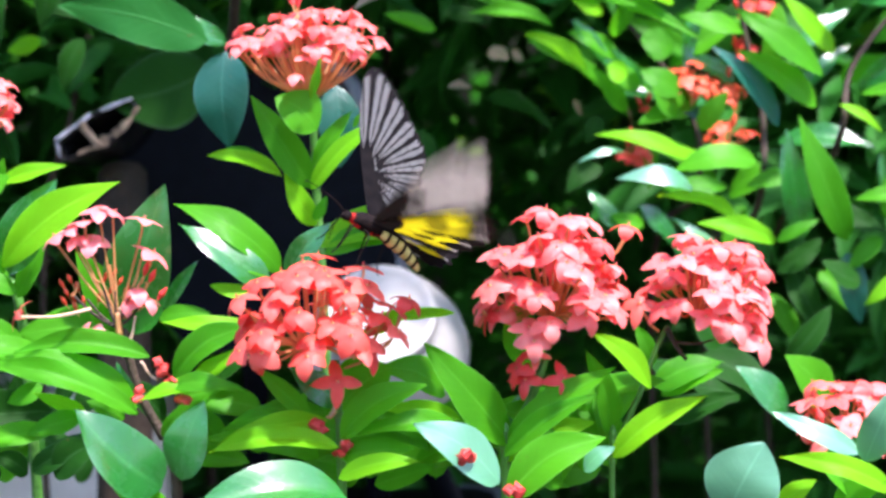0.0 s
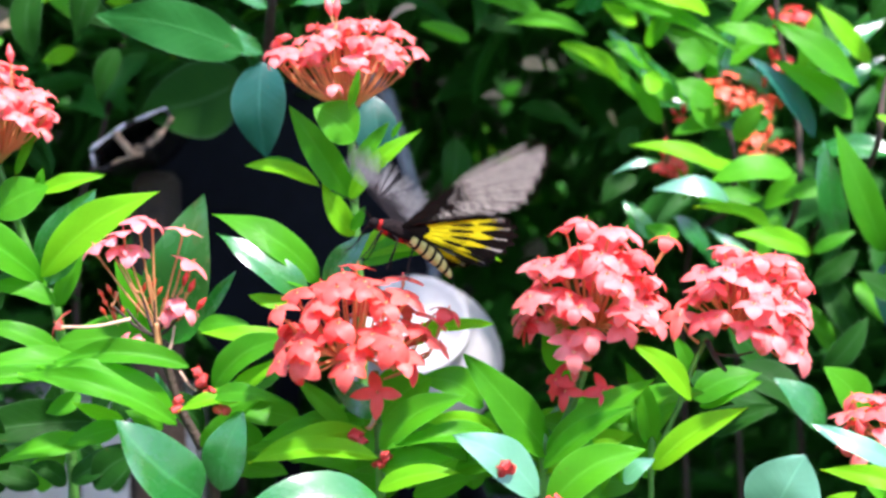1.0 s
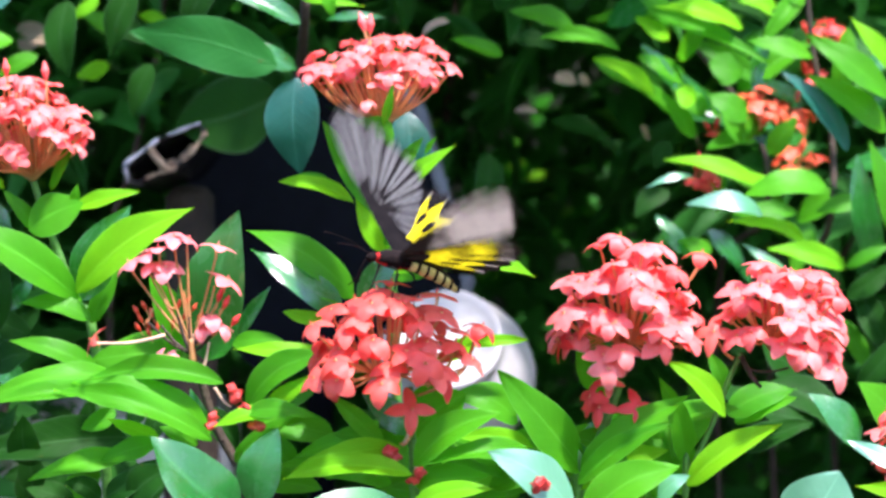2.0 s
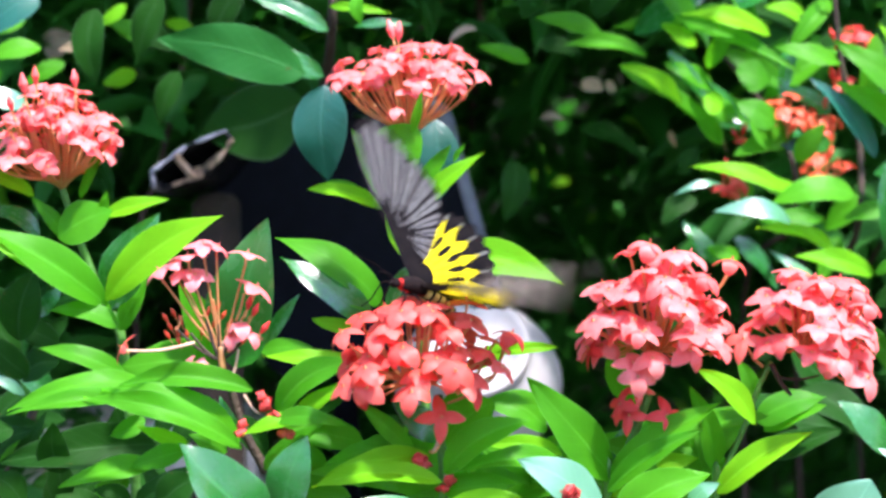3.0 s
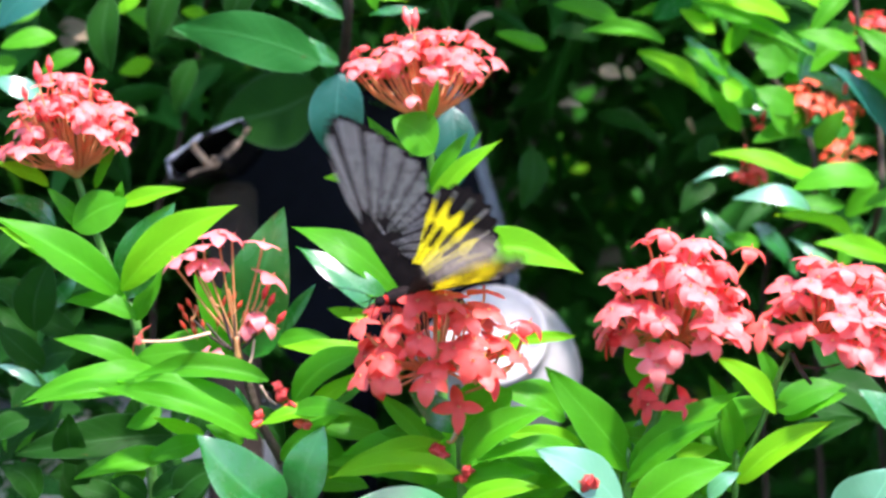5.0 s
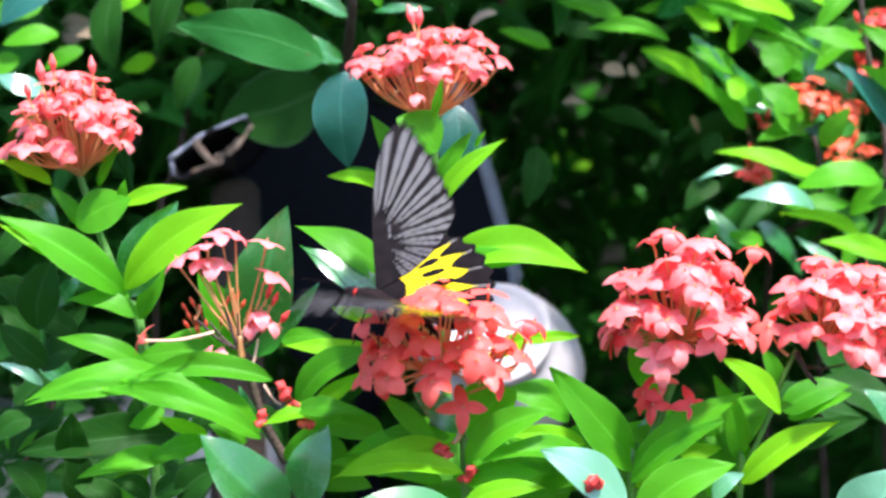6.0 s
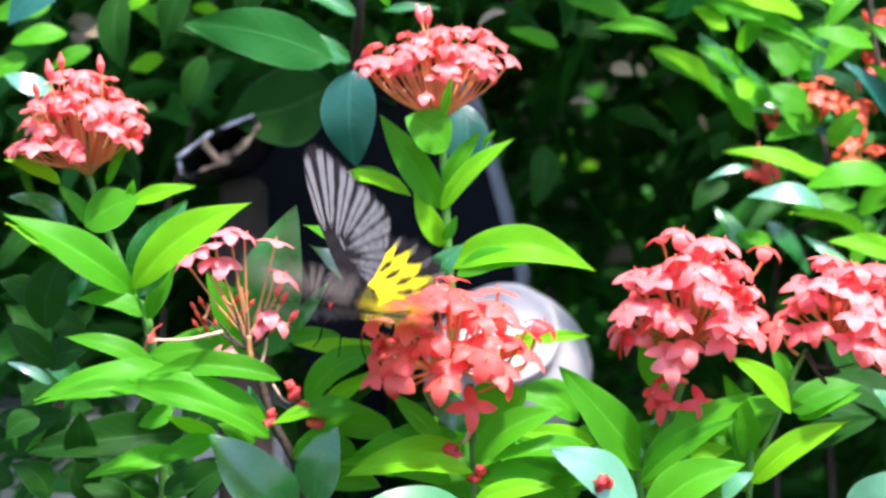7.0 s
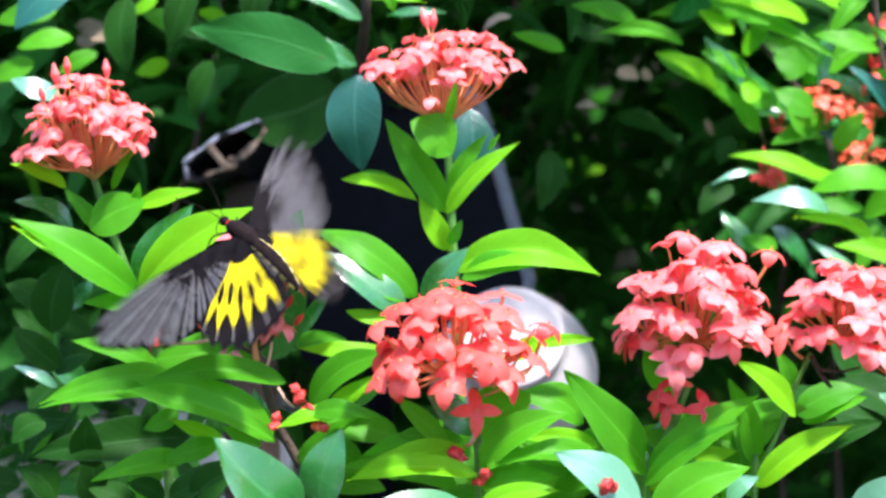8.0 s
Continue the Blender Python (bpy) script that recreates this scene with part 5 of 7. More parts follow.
leaf(plant_b, "d", (-0.1640, 0.0500, 0.6810), (-0.2530, 0.0320, 0.6730), 0.0430, 0.40, 0.11)
leaf(plant_b, "m", (-0.1400, 0.0000, 0.6870), (-0.1720, -0.0010, 0.6770), 0.0236, 0.45, 0.12)
leaf(plant_b, "m", (-0.1580, 0.0100, 0.6770), (-0.2130, 0.0020, 0.6650), 0.0244, 0.45, 0.15)
leaf(plant_b, "d", (-0.1680, -0.0100, 0.6580), (-0.1370, -0.0150, 0.6810), 0.0250, 0.40, 0.12)
leaf(plant_b, "d", (-0.1540, -0.0200, 0.6570), (-0.1300, -0.0270, 0.6770), 0.0214, 0.40, 0.08, 1)
leaf(plant_b, "b", (-0.0940, -0.0350, 0.6540), (-0.1380, -0.0550, 0.7010), 0.0618, 0.52, 0.09)
leaf(plant_b, "b", (-0.0850, -0.0200, 0.6550), (-0.0720, -0.0190, 0.6990), 0.0404, 0.48, 0.08)
leaf(plant_b, "m", (-0.0980, 0.0100, 0.6740), (-0.0620, -0.0030, 0.7040), 0.0197, 0.45, 0.09)
leaf(plant_b, "b", (-0.1130, 0.0100, 0.6960), (-0.1230, 0.0100, 0.7160), 0.0113, 0.30, 0.08)
leaf(plant_b, "m", (-0.1200, 0.0200, 0.6820), (-0.1410, 0.0160, 0.6930), 0.0183, 0.40, 0.08)
leaf(plant_b, "d", (-0.1750, 0.0200, 0.6500), (-0.1960, 0.0170, 0.6610), 0.0221, 0.45, 0.09)
leaf(plant_c, "y", (0.0020, -0.0400, 0.6770), (-0.0680, -0.0380, 0.6740), 0.0247, 0.50, 0.17)
leaf(plant_c, "y", (-0.0040, -0.0200, 0.6880), (-0.0640, -0.0310, 0.6760), 0.0232, 0.50, 0.15)
leaf(plant_c, "m", (-0.0050, 0.0000, 0.6890), (-0.0650, 0.0010, 0.6780), 0.0231, 0.50, 0.15)
leaf(plant_c, "m", (0.0030, -0.0300, 0.6800), (0.0510, -0.0370, 0.7110), 0.0309, 0.45, 0.12)
leaf(plant_c, "b", (0.0030, 0.0000, 0.6940), (-0.0260, -0.0080, 0.7160), 0.0285, 0.35, 0.09)
leaf(plant_c, "m", (0.0030, -0.0050, 0.6930), (0.0310, -0.0070, 0.7160), 0.0330, 0.35, 0.09, 1)
leaf(plant_c, "m", (-0.0130, -0.0200, 0.6890), (-0.0430, -0.0230, 0.7180), 0.0122, 0.35, 0.06, 2)
leaf(plant_c, "m", (-0.0150, -0.0050, 0.6920), (-0.0420, -0.0070, 0.6930), 0.0229, 0.50, 0.09)
leaf(plant_c, "m", (0.0620, 0.0200, 0.6950), (0.0240, 0.0140, 0.7120), 0.0360, 0.45, 0.14)
leaf(plant_c, "m", (0.0980, 0.0000, 0.6710), (0.0490, -0.0180, 0.7310), 0.0424, 0.42, 0.09)
leaf(plant_c, "y", (0.0700, 0.0100, 0.6830), (0.0270, 0.0060, 0.6890), 0.0193, 0.45, 0.11)
leaf(plant_c, "m", (0.0680, -0.0200, 0.6850), (0.0060, -0.0380, 0.6820), 0.0239, 0.50, 0.15)
leaf(plant_c, "m", (0.0030, -0.0300, 0.6700), (0.0440, -0.0330, 0.6750), 0.0276, 0.50, 0.14)
leaf(plant_c, "y", (0.0020, -0.0450, 0.6610), (0.0460, -0.0490, 0.6710), 0.0210, 0.45, 0.09)
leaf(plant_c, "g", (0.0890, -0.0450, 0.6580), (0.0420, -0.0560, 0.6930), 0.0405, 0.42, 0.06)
leaf(plant_c, "y", (-0.0120, 0.0550, 0.7780), (0.0730, 0.0520, 0.7750), 0.0404, 0.42, 0.24)
leaf(plant_c, "m", (-0.0070, 0.0450, 0.7740), (0.0380, 0.0340, 0.7830), 0.0262, 0.42, 0.12)
leaf(plant_c, "b", (-0.0290, 0.0400, 0.7620), (-0.0030, 0.0330, 0.7930), 0.0260, 0.40, 0.12)
leaf(plant_c, "y", (0.0310, 0.0100, 0.7400), (0.0670, 0.0090, 0.7440), 0.0081, 0.45, 0.08, 2)
leaf(plant_c, "y", (0.0150, 0.0300, 0.7280), (0.0470, 0.0230, 0.7460), 0.0191, 0.45, 0.08)
leaf(plant_c, "b", (0.0070, -0.0500, 0.6510), (-0.0740, -0.0760, 0.6520), 0.0505, 0.55, 0.12)
leaf(plant_c, "m", (-0.0900, -0.0300, 0.6400), (-0.1200, -0.0400, 0.6560), 0.0278, 0.40, 0.09)
leaf(plant_g, "m", (-0.0160, 0.1180, 0.8060), (-0.0530, 0.1140, 0.8630), 0.0319, 0.25, 0.08)
leaf(plant_g, "m", (-0.0120, 0.0980, 0.8430), (-0.0370, 0.0950, 0.8620), 0.0285, 0.35, 0.09, 1)
leaf(plant_g, "y", (-0.0160, 0.1100, 0.8060), (0.0280, 0.1110, 0.8490), 0.0206, 0.42, 0.11)
leaf(plant_g, "m", (-0.0160, 0.1250, 0.8180), (0.0080, 0.1270, 0.8530), 0.0118, 0.40, 0.08, 2)
leaf(plant_g, "y", (-0.0340, 0.1200, 0.8130), (-0.0800, 0.1170, 0.8260), 0.0213, 0.50, 0.14)
leaf(plant_g, "m", (-0.0450, 0.1300, 0.8200), (-0.0690, 0.1290, 0.8300), 0.0098, 0.45, 0.09, 2)
leaf(plant_g, "y", (-0.0140, 0.1220, 0.7830), (-0.0330, 0.1130, 0.8170), 0.0250, 0.45, 0.09)
leaf(plant_g, "m", (-0.0150, 0.1150, 0.7870), (-0.0070, 0.1140, 0.8020), 0.0115, 0.40, 0.08)
leaf(plant_g, "t", (-0.0740, 0.2000, 0.8880), (-0.0710, 0.1990, 0.8260), 0.0575, 0.10, 0.09)
leaf(plant_g, "t", (-0.0030, 0.2000, 0.8670), (-0.0000, 0.1920, 0.8140), 0.0279, 0.10, 0.09, 1)
leaf(plant_g, "m", (-0.0160, 0.0850, 0.8610), (-0.0100, 0.0800, 0.8860), 0.0063, 0.30, 0.04, 2)
leaf(plant_g, "m", (0.0090, 0.1100, 0.8430), (0.0160, 0.1070, 0.8540), 0.0039, 0.40, 0.04, 2)
leaf(plant_d, "m", (0.0960, -0.0050, 0.6730), (0.1560, -0.0140, 0.7170), 0.0291, 0.45, 0.09)
leaf(plant_d, "m", (0.0940, -0.0120, 0.6660), (0.1450, -0.0210, 0.7030), 0.0225, 0.42, 0.09)
leaf(plant_d, "y", (0.1070, 0.0100, 0.6640), (0.1470, 0.0110, 0.6810), 0.0255, 0.45, 0.09)
leaf(plant_d, "b", (0.0990, 0.0200, 0.6700), (0.1110, 0.0130, 0.7030), 0.0184, 0.35, 0.08)
leaf(plant_d, "m", (0.1150, 0.0400, 0.7070), (0.0990, 0.0330, 0.7480), 0.0244, 0.35, 0.08, 1)
leaf(plant_d, "m", (0.1570, 0.0200, 0.6730), (0.1400, 0.0040, 0.7240), 0.0247, 0.40, 0.08)
leaf(plant_d, "y", (0.1760, -0.0100, 0.7040), (0.1420, -0.0180, 0.7360), 0.0250, 0.45, 0.08)
leaf(plant_d, "m", (0.0940, -0.0400, 0.6490), (0.1480, -0.0390, 0.6820), 0.0408, 0.42, 0.11)
leaf(plant_d, "g", (0.1380, -0.0200, 0.6590), (0.1550, -0.0200, 0.6730), 0.0166, 0.40, 0.08)
leaf(plant_d, "y", (0.0940, 0.0000, 0.6610), (0.1270, -0.0070, 0.6680), 0.0110, 0.45, 0.08)
leaf(plant_e, "y", (0.1550, -0.0100, 0.6650), (0.2070, -0.0160, 0.7010), 0.0268, 0.45, 0.11)
leaf(plant_e, "m", (0.1920, 0.0900, 0.6880), (0.2340, 0.0920, 0.7030), 0.0328, 0.50, 0.09)
leaf(plant_e, "m", (0.1970, 0.0950, 0.6820), (0.2330, 0.0850, 0.6990), 0.0255, 0.50, 0.08)
leaf(plant_e, "m", (0.1850, 0.0600, 0.7040), (0.1750, 0.0590, 0.7310), 0.0181, 0.35, 0.08)
leaf(plant_e, "d", (0.1990, 0.1100, 0.6640), (0.2450, 0.0980, 0.6820), 0.0319, 0.50, 0.09)
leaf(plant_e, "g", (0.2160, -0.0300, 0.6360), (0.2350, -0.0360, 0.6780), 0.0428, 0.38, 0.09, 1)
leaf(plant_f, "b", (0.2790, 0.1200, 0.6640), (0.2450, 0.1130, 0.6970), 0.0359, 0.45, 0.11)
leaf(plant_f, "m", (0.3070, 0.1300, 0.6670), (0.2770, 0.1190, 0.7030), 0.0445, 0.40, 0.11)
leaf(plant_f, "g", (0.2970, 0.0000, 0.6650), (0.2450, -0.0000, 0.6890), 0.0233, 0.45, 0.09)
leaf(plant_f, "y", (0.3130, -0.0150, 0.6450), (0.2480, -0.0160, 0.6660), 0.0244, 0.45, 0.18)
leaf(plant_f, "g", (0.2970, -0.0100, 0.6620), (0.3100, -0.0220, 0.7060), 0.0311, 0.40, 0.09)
leaf(plant_f, "m", (0.3010, 0.0000, 0.6380), (0.2690, -0.0080, 0.6640), 0.0256, 0.45, 0.09)
leaf(plant_f, "y", (0.2480, -0.0100, 0.6370), (0.2690, -0.0140, 0.6530), 0.0199, 0.45, 0.12)
leaf(plant_f, "d", (0.2480, 0.0000, 0.6320), (0.2630, -0.0030, 0.6490), 0.0269, 0.45, 0.09)
leaf(plant_f, "m", (0.2810, -0.0100, 0.6340), (0.3070, -0.0190, 0.6530), 0.0295, 0.45, 0.12)
leaf(shrub_r, "y", (0.2530, 0.3400, 0.8100), (0.1810, 0.3400, 0.8290), 0.0245, 0.45, 0.11)
leaf(shrub_r, "y", (0.2670, 0.3500, 0.8070), (0.2310, 0.3440, 0.8220), 0.0189, 0.40, 0.09)
leaf(shrub_r, "m", (0.2970, 0.3300, 0.8110), (0.2350, 0.3230, 0.8030), 0.0373, 0.45, 0.14)
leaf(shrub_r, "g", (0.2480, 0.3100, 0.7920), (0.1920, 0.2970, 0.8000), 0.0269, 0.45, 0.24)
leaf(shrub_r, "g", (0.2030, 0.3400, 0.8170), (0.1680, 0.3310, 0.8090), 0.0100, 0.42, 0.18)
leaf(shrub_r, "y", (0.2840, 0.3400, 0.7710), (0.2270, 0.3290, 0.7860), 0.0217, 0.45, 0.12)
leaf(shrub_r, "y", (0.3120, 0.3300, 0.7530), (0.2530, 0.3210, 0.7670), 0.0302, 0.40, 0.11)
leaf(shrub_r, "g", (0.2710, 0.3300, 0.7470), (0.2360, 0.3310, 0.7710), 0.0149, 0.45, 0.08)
leaf(shrub_r, "m", (0.3150, 0.3400, 0.7520), (0.3460, 0.3400, 0.7680), 0.0171, 0.45, 0.11)
leaf(shrub_r, "m", (0.3640, 0.3300, 0.7540), (0.3240, 0.3190, 0.8450), 0.0424, 0.35, 0.12)
leaf(shrub_r, "b", (0.3370, 0.3500, 0.7530), (0.3200, 0.3400, 0.8350), 0.0344, 0.35, 0.08)
leaf(shrub_r, "t", (0.3660, 0.3400, 0.7440), (0.3770, 0.3370, 0.6920), 0.0350, 0.30, 0.09)
leaf(shrub_r, "m", (0.4030, 0.3200, 0.7900), (0.3660, 0.3200, 0.7840), 0.0220, 0.45, 0.12)
leaf(shrub_r, "y", (0.3610, 0.3500, 0.8510), (0.3910, 0.3440, 0.8310), 0.0138, 0.42, 0.09)
leaf(shrub_r, "m", (0.3480, 0.3500, 0.8720), (0.2840, 0.3480, 0.9190), 0.0407, 0.45, 0.09)
leaf(shrub_r, "m", (0.3460, 0.3600, 0.8490), (0.2860, 0.3510, 0.8900), 0.0382, 0.42, 0.09)
leaf(shrub_r, "t", (0.3180, 0.3600, 0.8350), (0.2670, 0.3540, 0.8930), 0.0313, 0.40, 0.09)
leaf(shrub_r, "y", (0.3600, 0.3700, 0.8880), (0.3190, 0.3680, 0.9320), 0.0297, 0.45, 0.09)
leaf(shrub_r, "m", (0.2840, 0.3700, 0.7900), (0.2340, 0.3650, 0.7880), 0.0267, 0.45, 0.09)
leaf(shrub_r, "m", (0.3300, 0.3700, 0.7980), (0.2970, 0.3680, 0.7900), 0.0260, 0.45, 0.09)
leaf(shrub_r, "m", (0.2260, 0.4000, 0.7580), (0.2000, 0.3990, 0.7660), 0.0231, 0.45, 0.09)
leaf(shrub_r, "m", (0.2640, 0.3800, 0.8310), (0.2830, 0.3710, 0.8600), 0.0273, 0.40, 0.09)
leaf(shrub_r, "m", (0.2150, 0.4200, 0.8420), (0.1880, 0.4100, 0.8760), 0.0253, 0.35, 0.09)
leaf(shrub_r, "y", (0.1840, 0.4200, 0.8720), (0.1360, 0.4090, 0.9010), 0.0251, 0.40, 0.09)
leaf(shrub_r, "m", (0.2630, 0.4000, 0.8430), (0.2280, 0.3920, 0.8720), 0.0341, 0.40, 0.08, 1)
leaf(shrub_r, "m", (0.3510, 0.3600, 0.7280), (0.3790, 0.3520, 0.6960), 0.0321, 0.40, 0.09)
leaf(shrub_r, "d", (0.3320, 0.3700, 0.7310), (0.3600, 0.3560, 0.6780), 0.0362, 0.35, 0.09)
leaf(shrub_r, "m", (0.3170, 0.3800, 0.7090), (0.3420, 0.3710, 0.6680), 0.0268, 0.40, 0.09)
leaf(shrub_r, "y", (0.4060, 0.3300, 0.7320), (0.3770, 0.3270, 0.7070), 0.0204, 0.45, 0.09)
leaf(shrub_r, "m", (0.3890, 0.3300, 0.7560), (0.3650, 0.3300, 0.7320), 0.0229, 0.45, 0.09)
leaf(shrub_r, "y", (0.2460, 0.4000, 0.9240), (0.1790, 0.3930, 0.9390), 0.0308, 0.45, 0.11)
leaf(shrub_r, "m", (0.1570, 0.4200, 0.9080), (0.0940, 0.4150, 0.9160), 0.0229, 0.45, 0.11)
leaf(shrub_r, "y", (0.1970, 0.4400, 0.9160), (0.1700, 0.4390, 0.9330), 0.0253, 0.45, 0.09)
leaf(shrub_r, "m", (0.1250, 0.4400, 0.9240), (0.0740, 0.4350, 0.9370), 0.0299, 0.45, 0.09)
leaf(shrub_r, "m", (0.3000, 0.4000, 0.9030), (0.2490, 0.3960, 0.9150), 0.0297, 0.45, 0.09)
leaf(shrub_r, "y", (0.2780, 0.4200, 0.9320), (0.2440, 0.4160, 0.9450), 0.0270, 0.45, 0.09)
leaf(shrub_r, "m", (0.0700, 0.4400, 0.9030), (0.0300, 0.4370, 0.9160), 0.0241, 0.45, 0.09)
leaf(shrub_r, "m", (0.2110, 0.4400, 0.8820), (0.1710, 0.4330, 0.9030), 0.0276, 0.45, 0.09)
leaf(shrub_r, "y", (0.2120, 0.4000, 0.8700), (0.1970, 0.3980, 0.8780), 0.0209, 0.40, 0.06, 1)
leaf(shrub_r, "m", (0.2460, 0.3700, 0.8580), (0.2170, 0.3680, 0.8750), 0.0360, 0.40, 0.09)


# ---- chair, stump and planter in the shade behind ----
def garden_chair():
    """A moulded chair: a dark back with a rounded grey edge, a white rolled arm end, seat and legs."""
    ob = new("garden_chair")
    ob.location = (-0.06, 0.66, 0)
    tagged(ob, "dark moulded garden chair with pale rolled arm, in shade", "chair")
    shift = Matrix.Translation(-ob.location)
    rounded_panel("backrest", 0.105, 0.112, 0.045, 0.006, NAVY, ob, shift @ Matrix.Translation((-0.0735, 0.6400, 0.7530)) @ Matrix.Rotation(radians(-16), 4, "Y"), 0.0075, GREY)
    profile = [(0.0005, 0.004), (0.030, 0.004), (0.0355, 0.0015), (0.039, 0.0), (0.0415, 0.0015), (0.0418, 0.006), (0.0385, 0.010), (0.0455, 0.016), (0.0545, 0.030), (0.0605, 0.046), (0.0625, 0.060), (0.0600, 0.070), (0.0005, 0.074)]
    v, f = lathe([(r * 1.08, y * 1.08) for r, y in profile])
    axis = Vector((0.007, 0.060, -0.045)).normalized()
    arm = part("armrest", mesh_from("armrest", v, f, None, (WHITE_PAINT,)), ob, "white rounded arm end", shift @ Matrix.Translation((0.0279, 0.4600, 0.6836)) @ axis.to_track_quat("Y", "Z").to_matrix().to_4x4())
    rounded_panel("seat", 0.17, 0.16, 0.05, 0.010, NAVY, ob, shift @ Matrix.Translation((-0.02, 0.72, 0.44)) @ Matrix.Rotation(radians(90), 4, "X"), 0.012, GREY)
    for x, y in ((-0.15, 0.60), (0.11, 0.60), (-0.15, 0.84), (0.11, 0.84)):
        v, f = tube([(x * 1.1, y, 0.0), (x, y, 0.22), (x * 0.95, y, 0.44)], [0.014, 0.016, 0.016], 9)
        part("leg", mesh_from("leg", v, f, None, (NAVY,)), ob, "", shift)
    for a, b in (((0.0359, 0.5100, 0.6286), (0.11, 0.74, 0.44)), ((-0.08, 0.66, 0.64), (-0.08, 0.74, 0.44)), ((0.03, 0.66, 0.64), (0.03, 0.74, 0.44))):
        v, f = tube([a, ((a[0] + b[0]) / 2, (a[1] + b[1]) / 2 + 0.01, (a[2] + b[2]) / 2), b], [0.012] * 3, 9)
        part("support", mesh_from("support", v, f, None, (NAVY,)), ob, "", shift)
    return ob


garden_chair()


def tree_stump():
    ob = new("tree_stump")
    ob.location = (-0.1796, 0.5400, 0)
    tagged(ob, "short weathered brown tree stump", "stump")
    top = 0.7957
    v, f = [], []
    n = 18
    rings = ((0.04, 0.0), (0.028, top * 0.3), (0.022, top * 0.7), (0.020, top - 0.008), (0.014, top), (0.0005, top + 0.002))
    for r, z in rings:
        for k in range(n):
            q = 2 * math.pi * k / n
            rr = r * (1 + 0.12 * noise.noise((math.cos(q) * 2, math.sin(q) * 2, z * 4)))
            v.append((rr * math.cos(q), rr * math.sin(q), z))
    for i in range(len(rings) - 1):
        for k in range(n):
            f.append((i * n + k, i * n + (k + 1) % n, (i + 1) * n + (k + 1) % n, (i + 1) * n + k))
    part("trunk", mesh_from("trunk", v, f, None, (BARK,)), ob)
    return ob


tree_stump()


def planter():
    """A small black plastic pot lying on its side, trodden flat, with a bent, torn mouth turned to the open."""
    ob = new("planter")
    ob.location = (-0.192, 0.480, 0.824)
    tagged(ob, "squashed glossy black nursery pot lying on the stump", "planter")
    corners = [(-0.032, -0.007), (-0.005, 0.013), (0.028, 0.026), (0.033, 0.019), (0.021, 0.002), (0.007, -0.011), (-0.007, -0.015), (-0.027, -0.023)]
    steps = 5
    n = steps * len(corners)

    def ring(size, y, inset=0.0, rough=0.0):
        """The bent outline of the mouth, drawn in towards the flat foot as it goes back."""
        pts = []
        for k in range(n):
            (ax, az), (bx, bz) = corners[k // steps], corners[(k // steps + 1) % len(corners)]
            u = k % steps / steps
            p = Vector((ax + (bx - ax) * u, az + (bz - az) * u)) * size
            p -= p.normalized() * inset
            dent = noise.noise((p.x * 90, p.y * 90, y * 40)) * 0.0018
            pts.append((p.x + y * 0.16 + dent, y + rough * noise.noise((p.x * 120, p.y * 120, 1)), p.y - y * 0.20 + dent))
        return pts

    rows = [ring(1.0, 0.0, 0, 0.004), ring(0.99, 0.020), ring(0.93, 0.050), ring(0.88, 0.074), ring(0.84, 0.074, 0.0012),
            ring(0.84, 0.072, 0.0016), ring(0.91, 0.050, 0.0016), ring(0.97, 0.020, 0.0016), ring(0.98, 0.0, 0.0016, 0.004)]
    v = [p for row in rows for p in row]
    f = [(i * n + k, i * n + (k + 1) % n, (i + 1) * n + (k + 1) % n, (i + 1) * n + k) for i in range(len(rows) - 1) for k in range(n)]
    f += [(8 * n + k, 8 * n + (k + 1) % n, (k + 1) % n, k) for k in range(n)]
    f += [tuple(3 * n + k for k in range(n)), tuple(5 * n + k for k in range(n))]
    part("body", mesh_from("body", v, f, None, (BLACK_GLOSS,)), ob)
    lip = ring(1.0, -0.0006, 0.0004, 0.004)
    # pale and grey rim strips are highlights of the glossy edge, given as colour
    for name, a, z, mat, r in (("rim", 0, 6, RIM_HIGHLIGHT, 0.0017), ("rim", 6, 11, RIM_HIGHLIGHT, 0.0013), ("rim", 36, 41, GREY, 0.0017),
                               ("torn_edge", 15, 23, TAN, 0.0021), ("torn_edge", 24, 33, TAN, 0.0015)):
        line = [lip[k % n] for k in range(a, z)]
        tv, tf = tube(line, [r * (0.75 + 0.35 * math.sin(k * 1.9 + a)) for k in range(a, z)], 8)
        part(name, mesh_from(name, tv, tf, None, (mat,)), ob)
    # a torn strip that hangs across the mouth
    tv, tf = tube([(-0.007, 0.001, 0.012), (-0.011, 0.0, 0.005), (-0.005, -0.001, -0.003), (0.001, 0.0, -0.010), (0.008, 0.002, -0.011)],
                  [0.0012, 0.0030, 0.0026, 0.0030, 0.0012], 8)
    part("torn_strip", mesh_from("torn_strip", tv, tf, None, (TAN,)), ob, "pale tan torn strip")
    rng = random.Random(4)
    bv, bf = [], []
    for k in range(14):
        p = Vector((rng.uniform(0.002, 0.022), rng.uniform(0.006, 0.020), 0))
        p.z = -0.013 + p.x * 0.75 + rng.uniform(-0.001, 0.003)
        q = p + Vector((rng.uniform(-0.006, 0.006), rng.uniform(-0.006, 0.006), rng.uniform(-0.001, 0.005)))
        tv, tf = tube([p, (p + q) / 2 + Vector((0, 0, 0.002)), q], [0.0010, 0.0020, 0.0008], 6)
        bf += [tuple(i + len(bv) for i in g) for g in tf]
        bv += tv
    tagged(part("fibre", mesh_from("fibre", bv, bf, None, (TAN,)), ob, "dry tan coconut fibre"), kind="stuff")
    return ob


planter()


# ---- butterfly ----
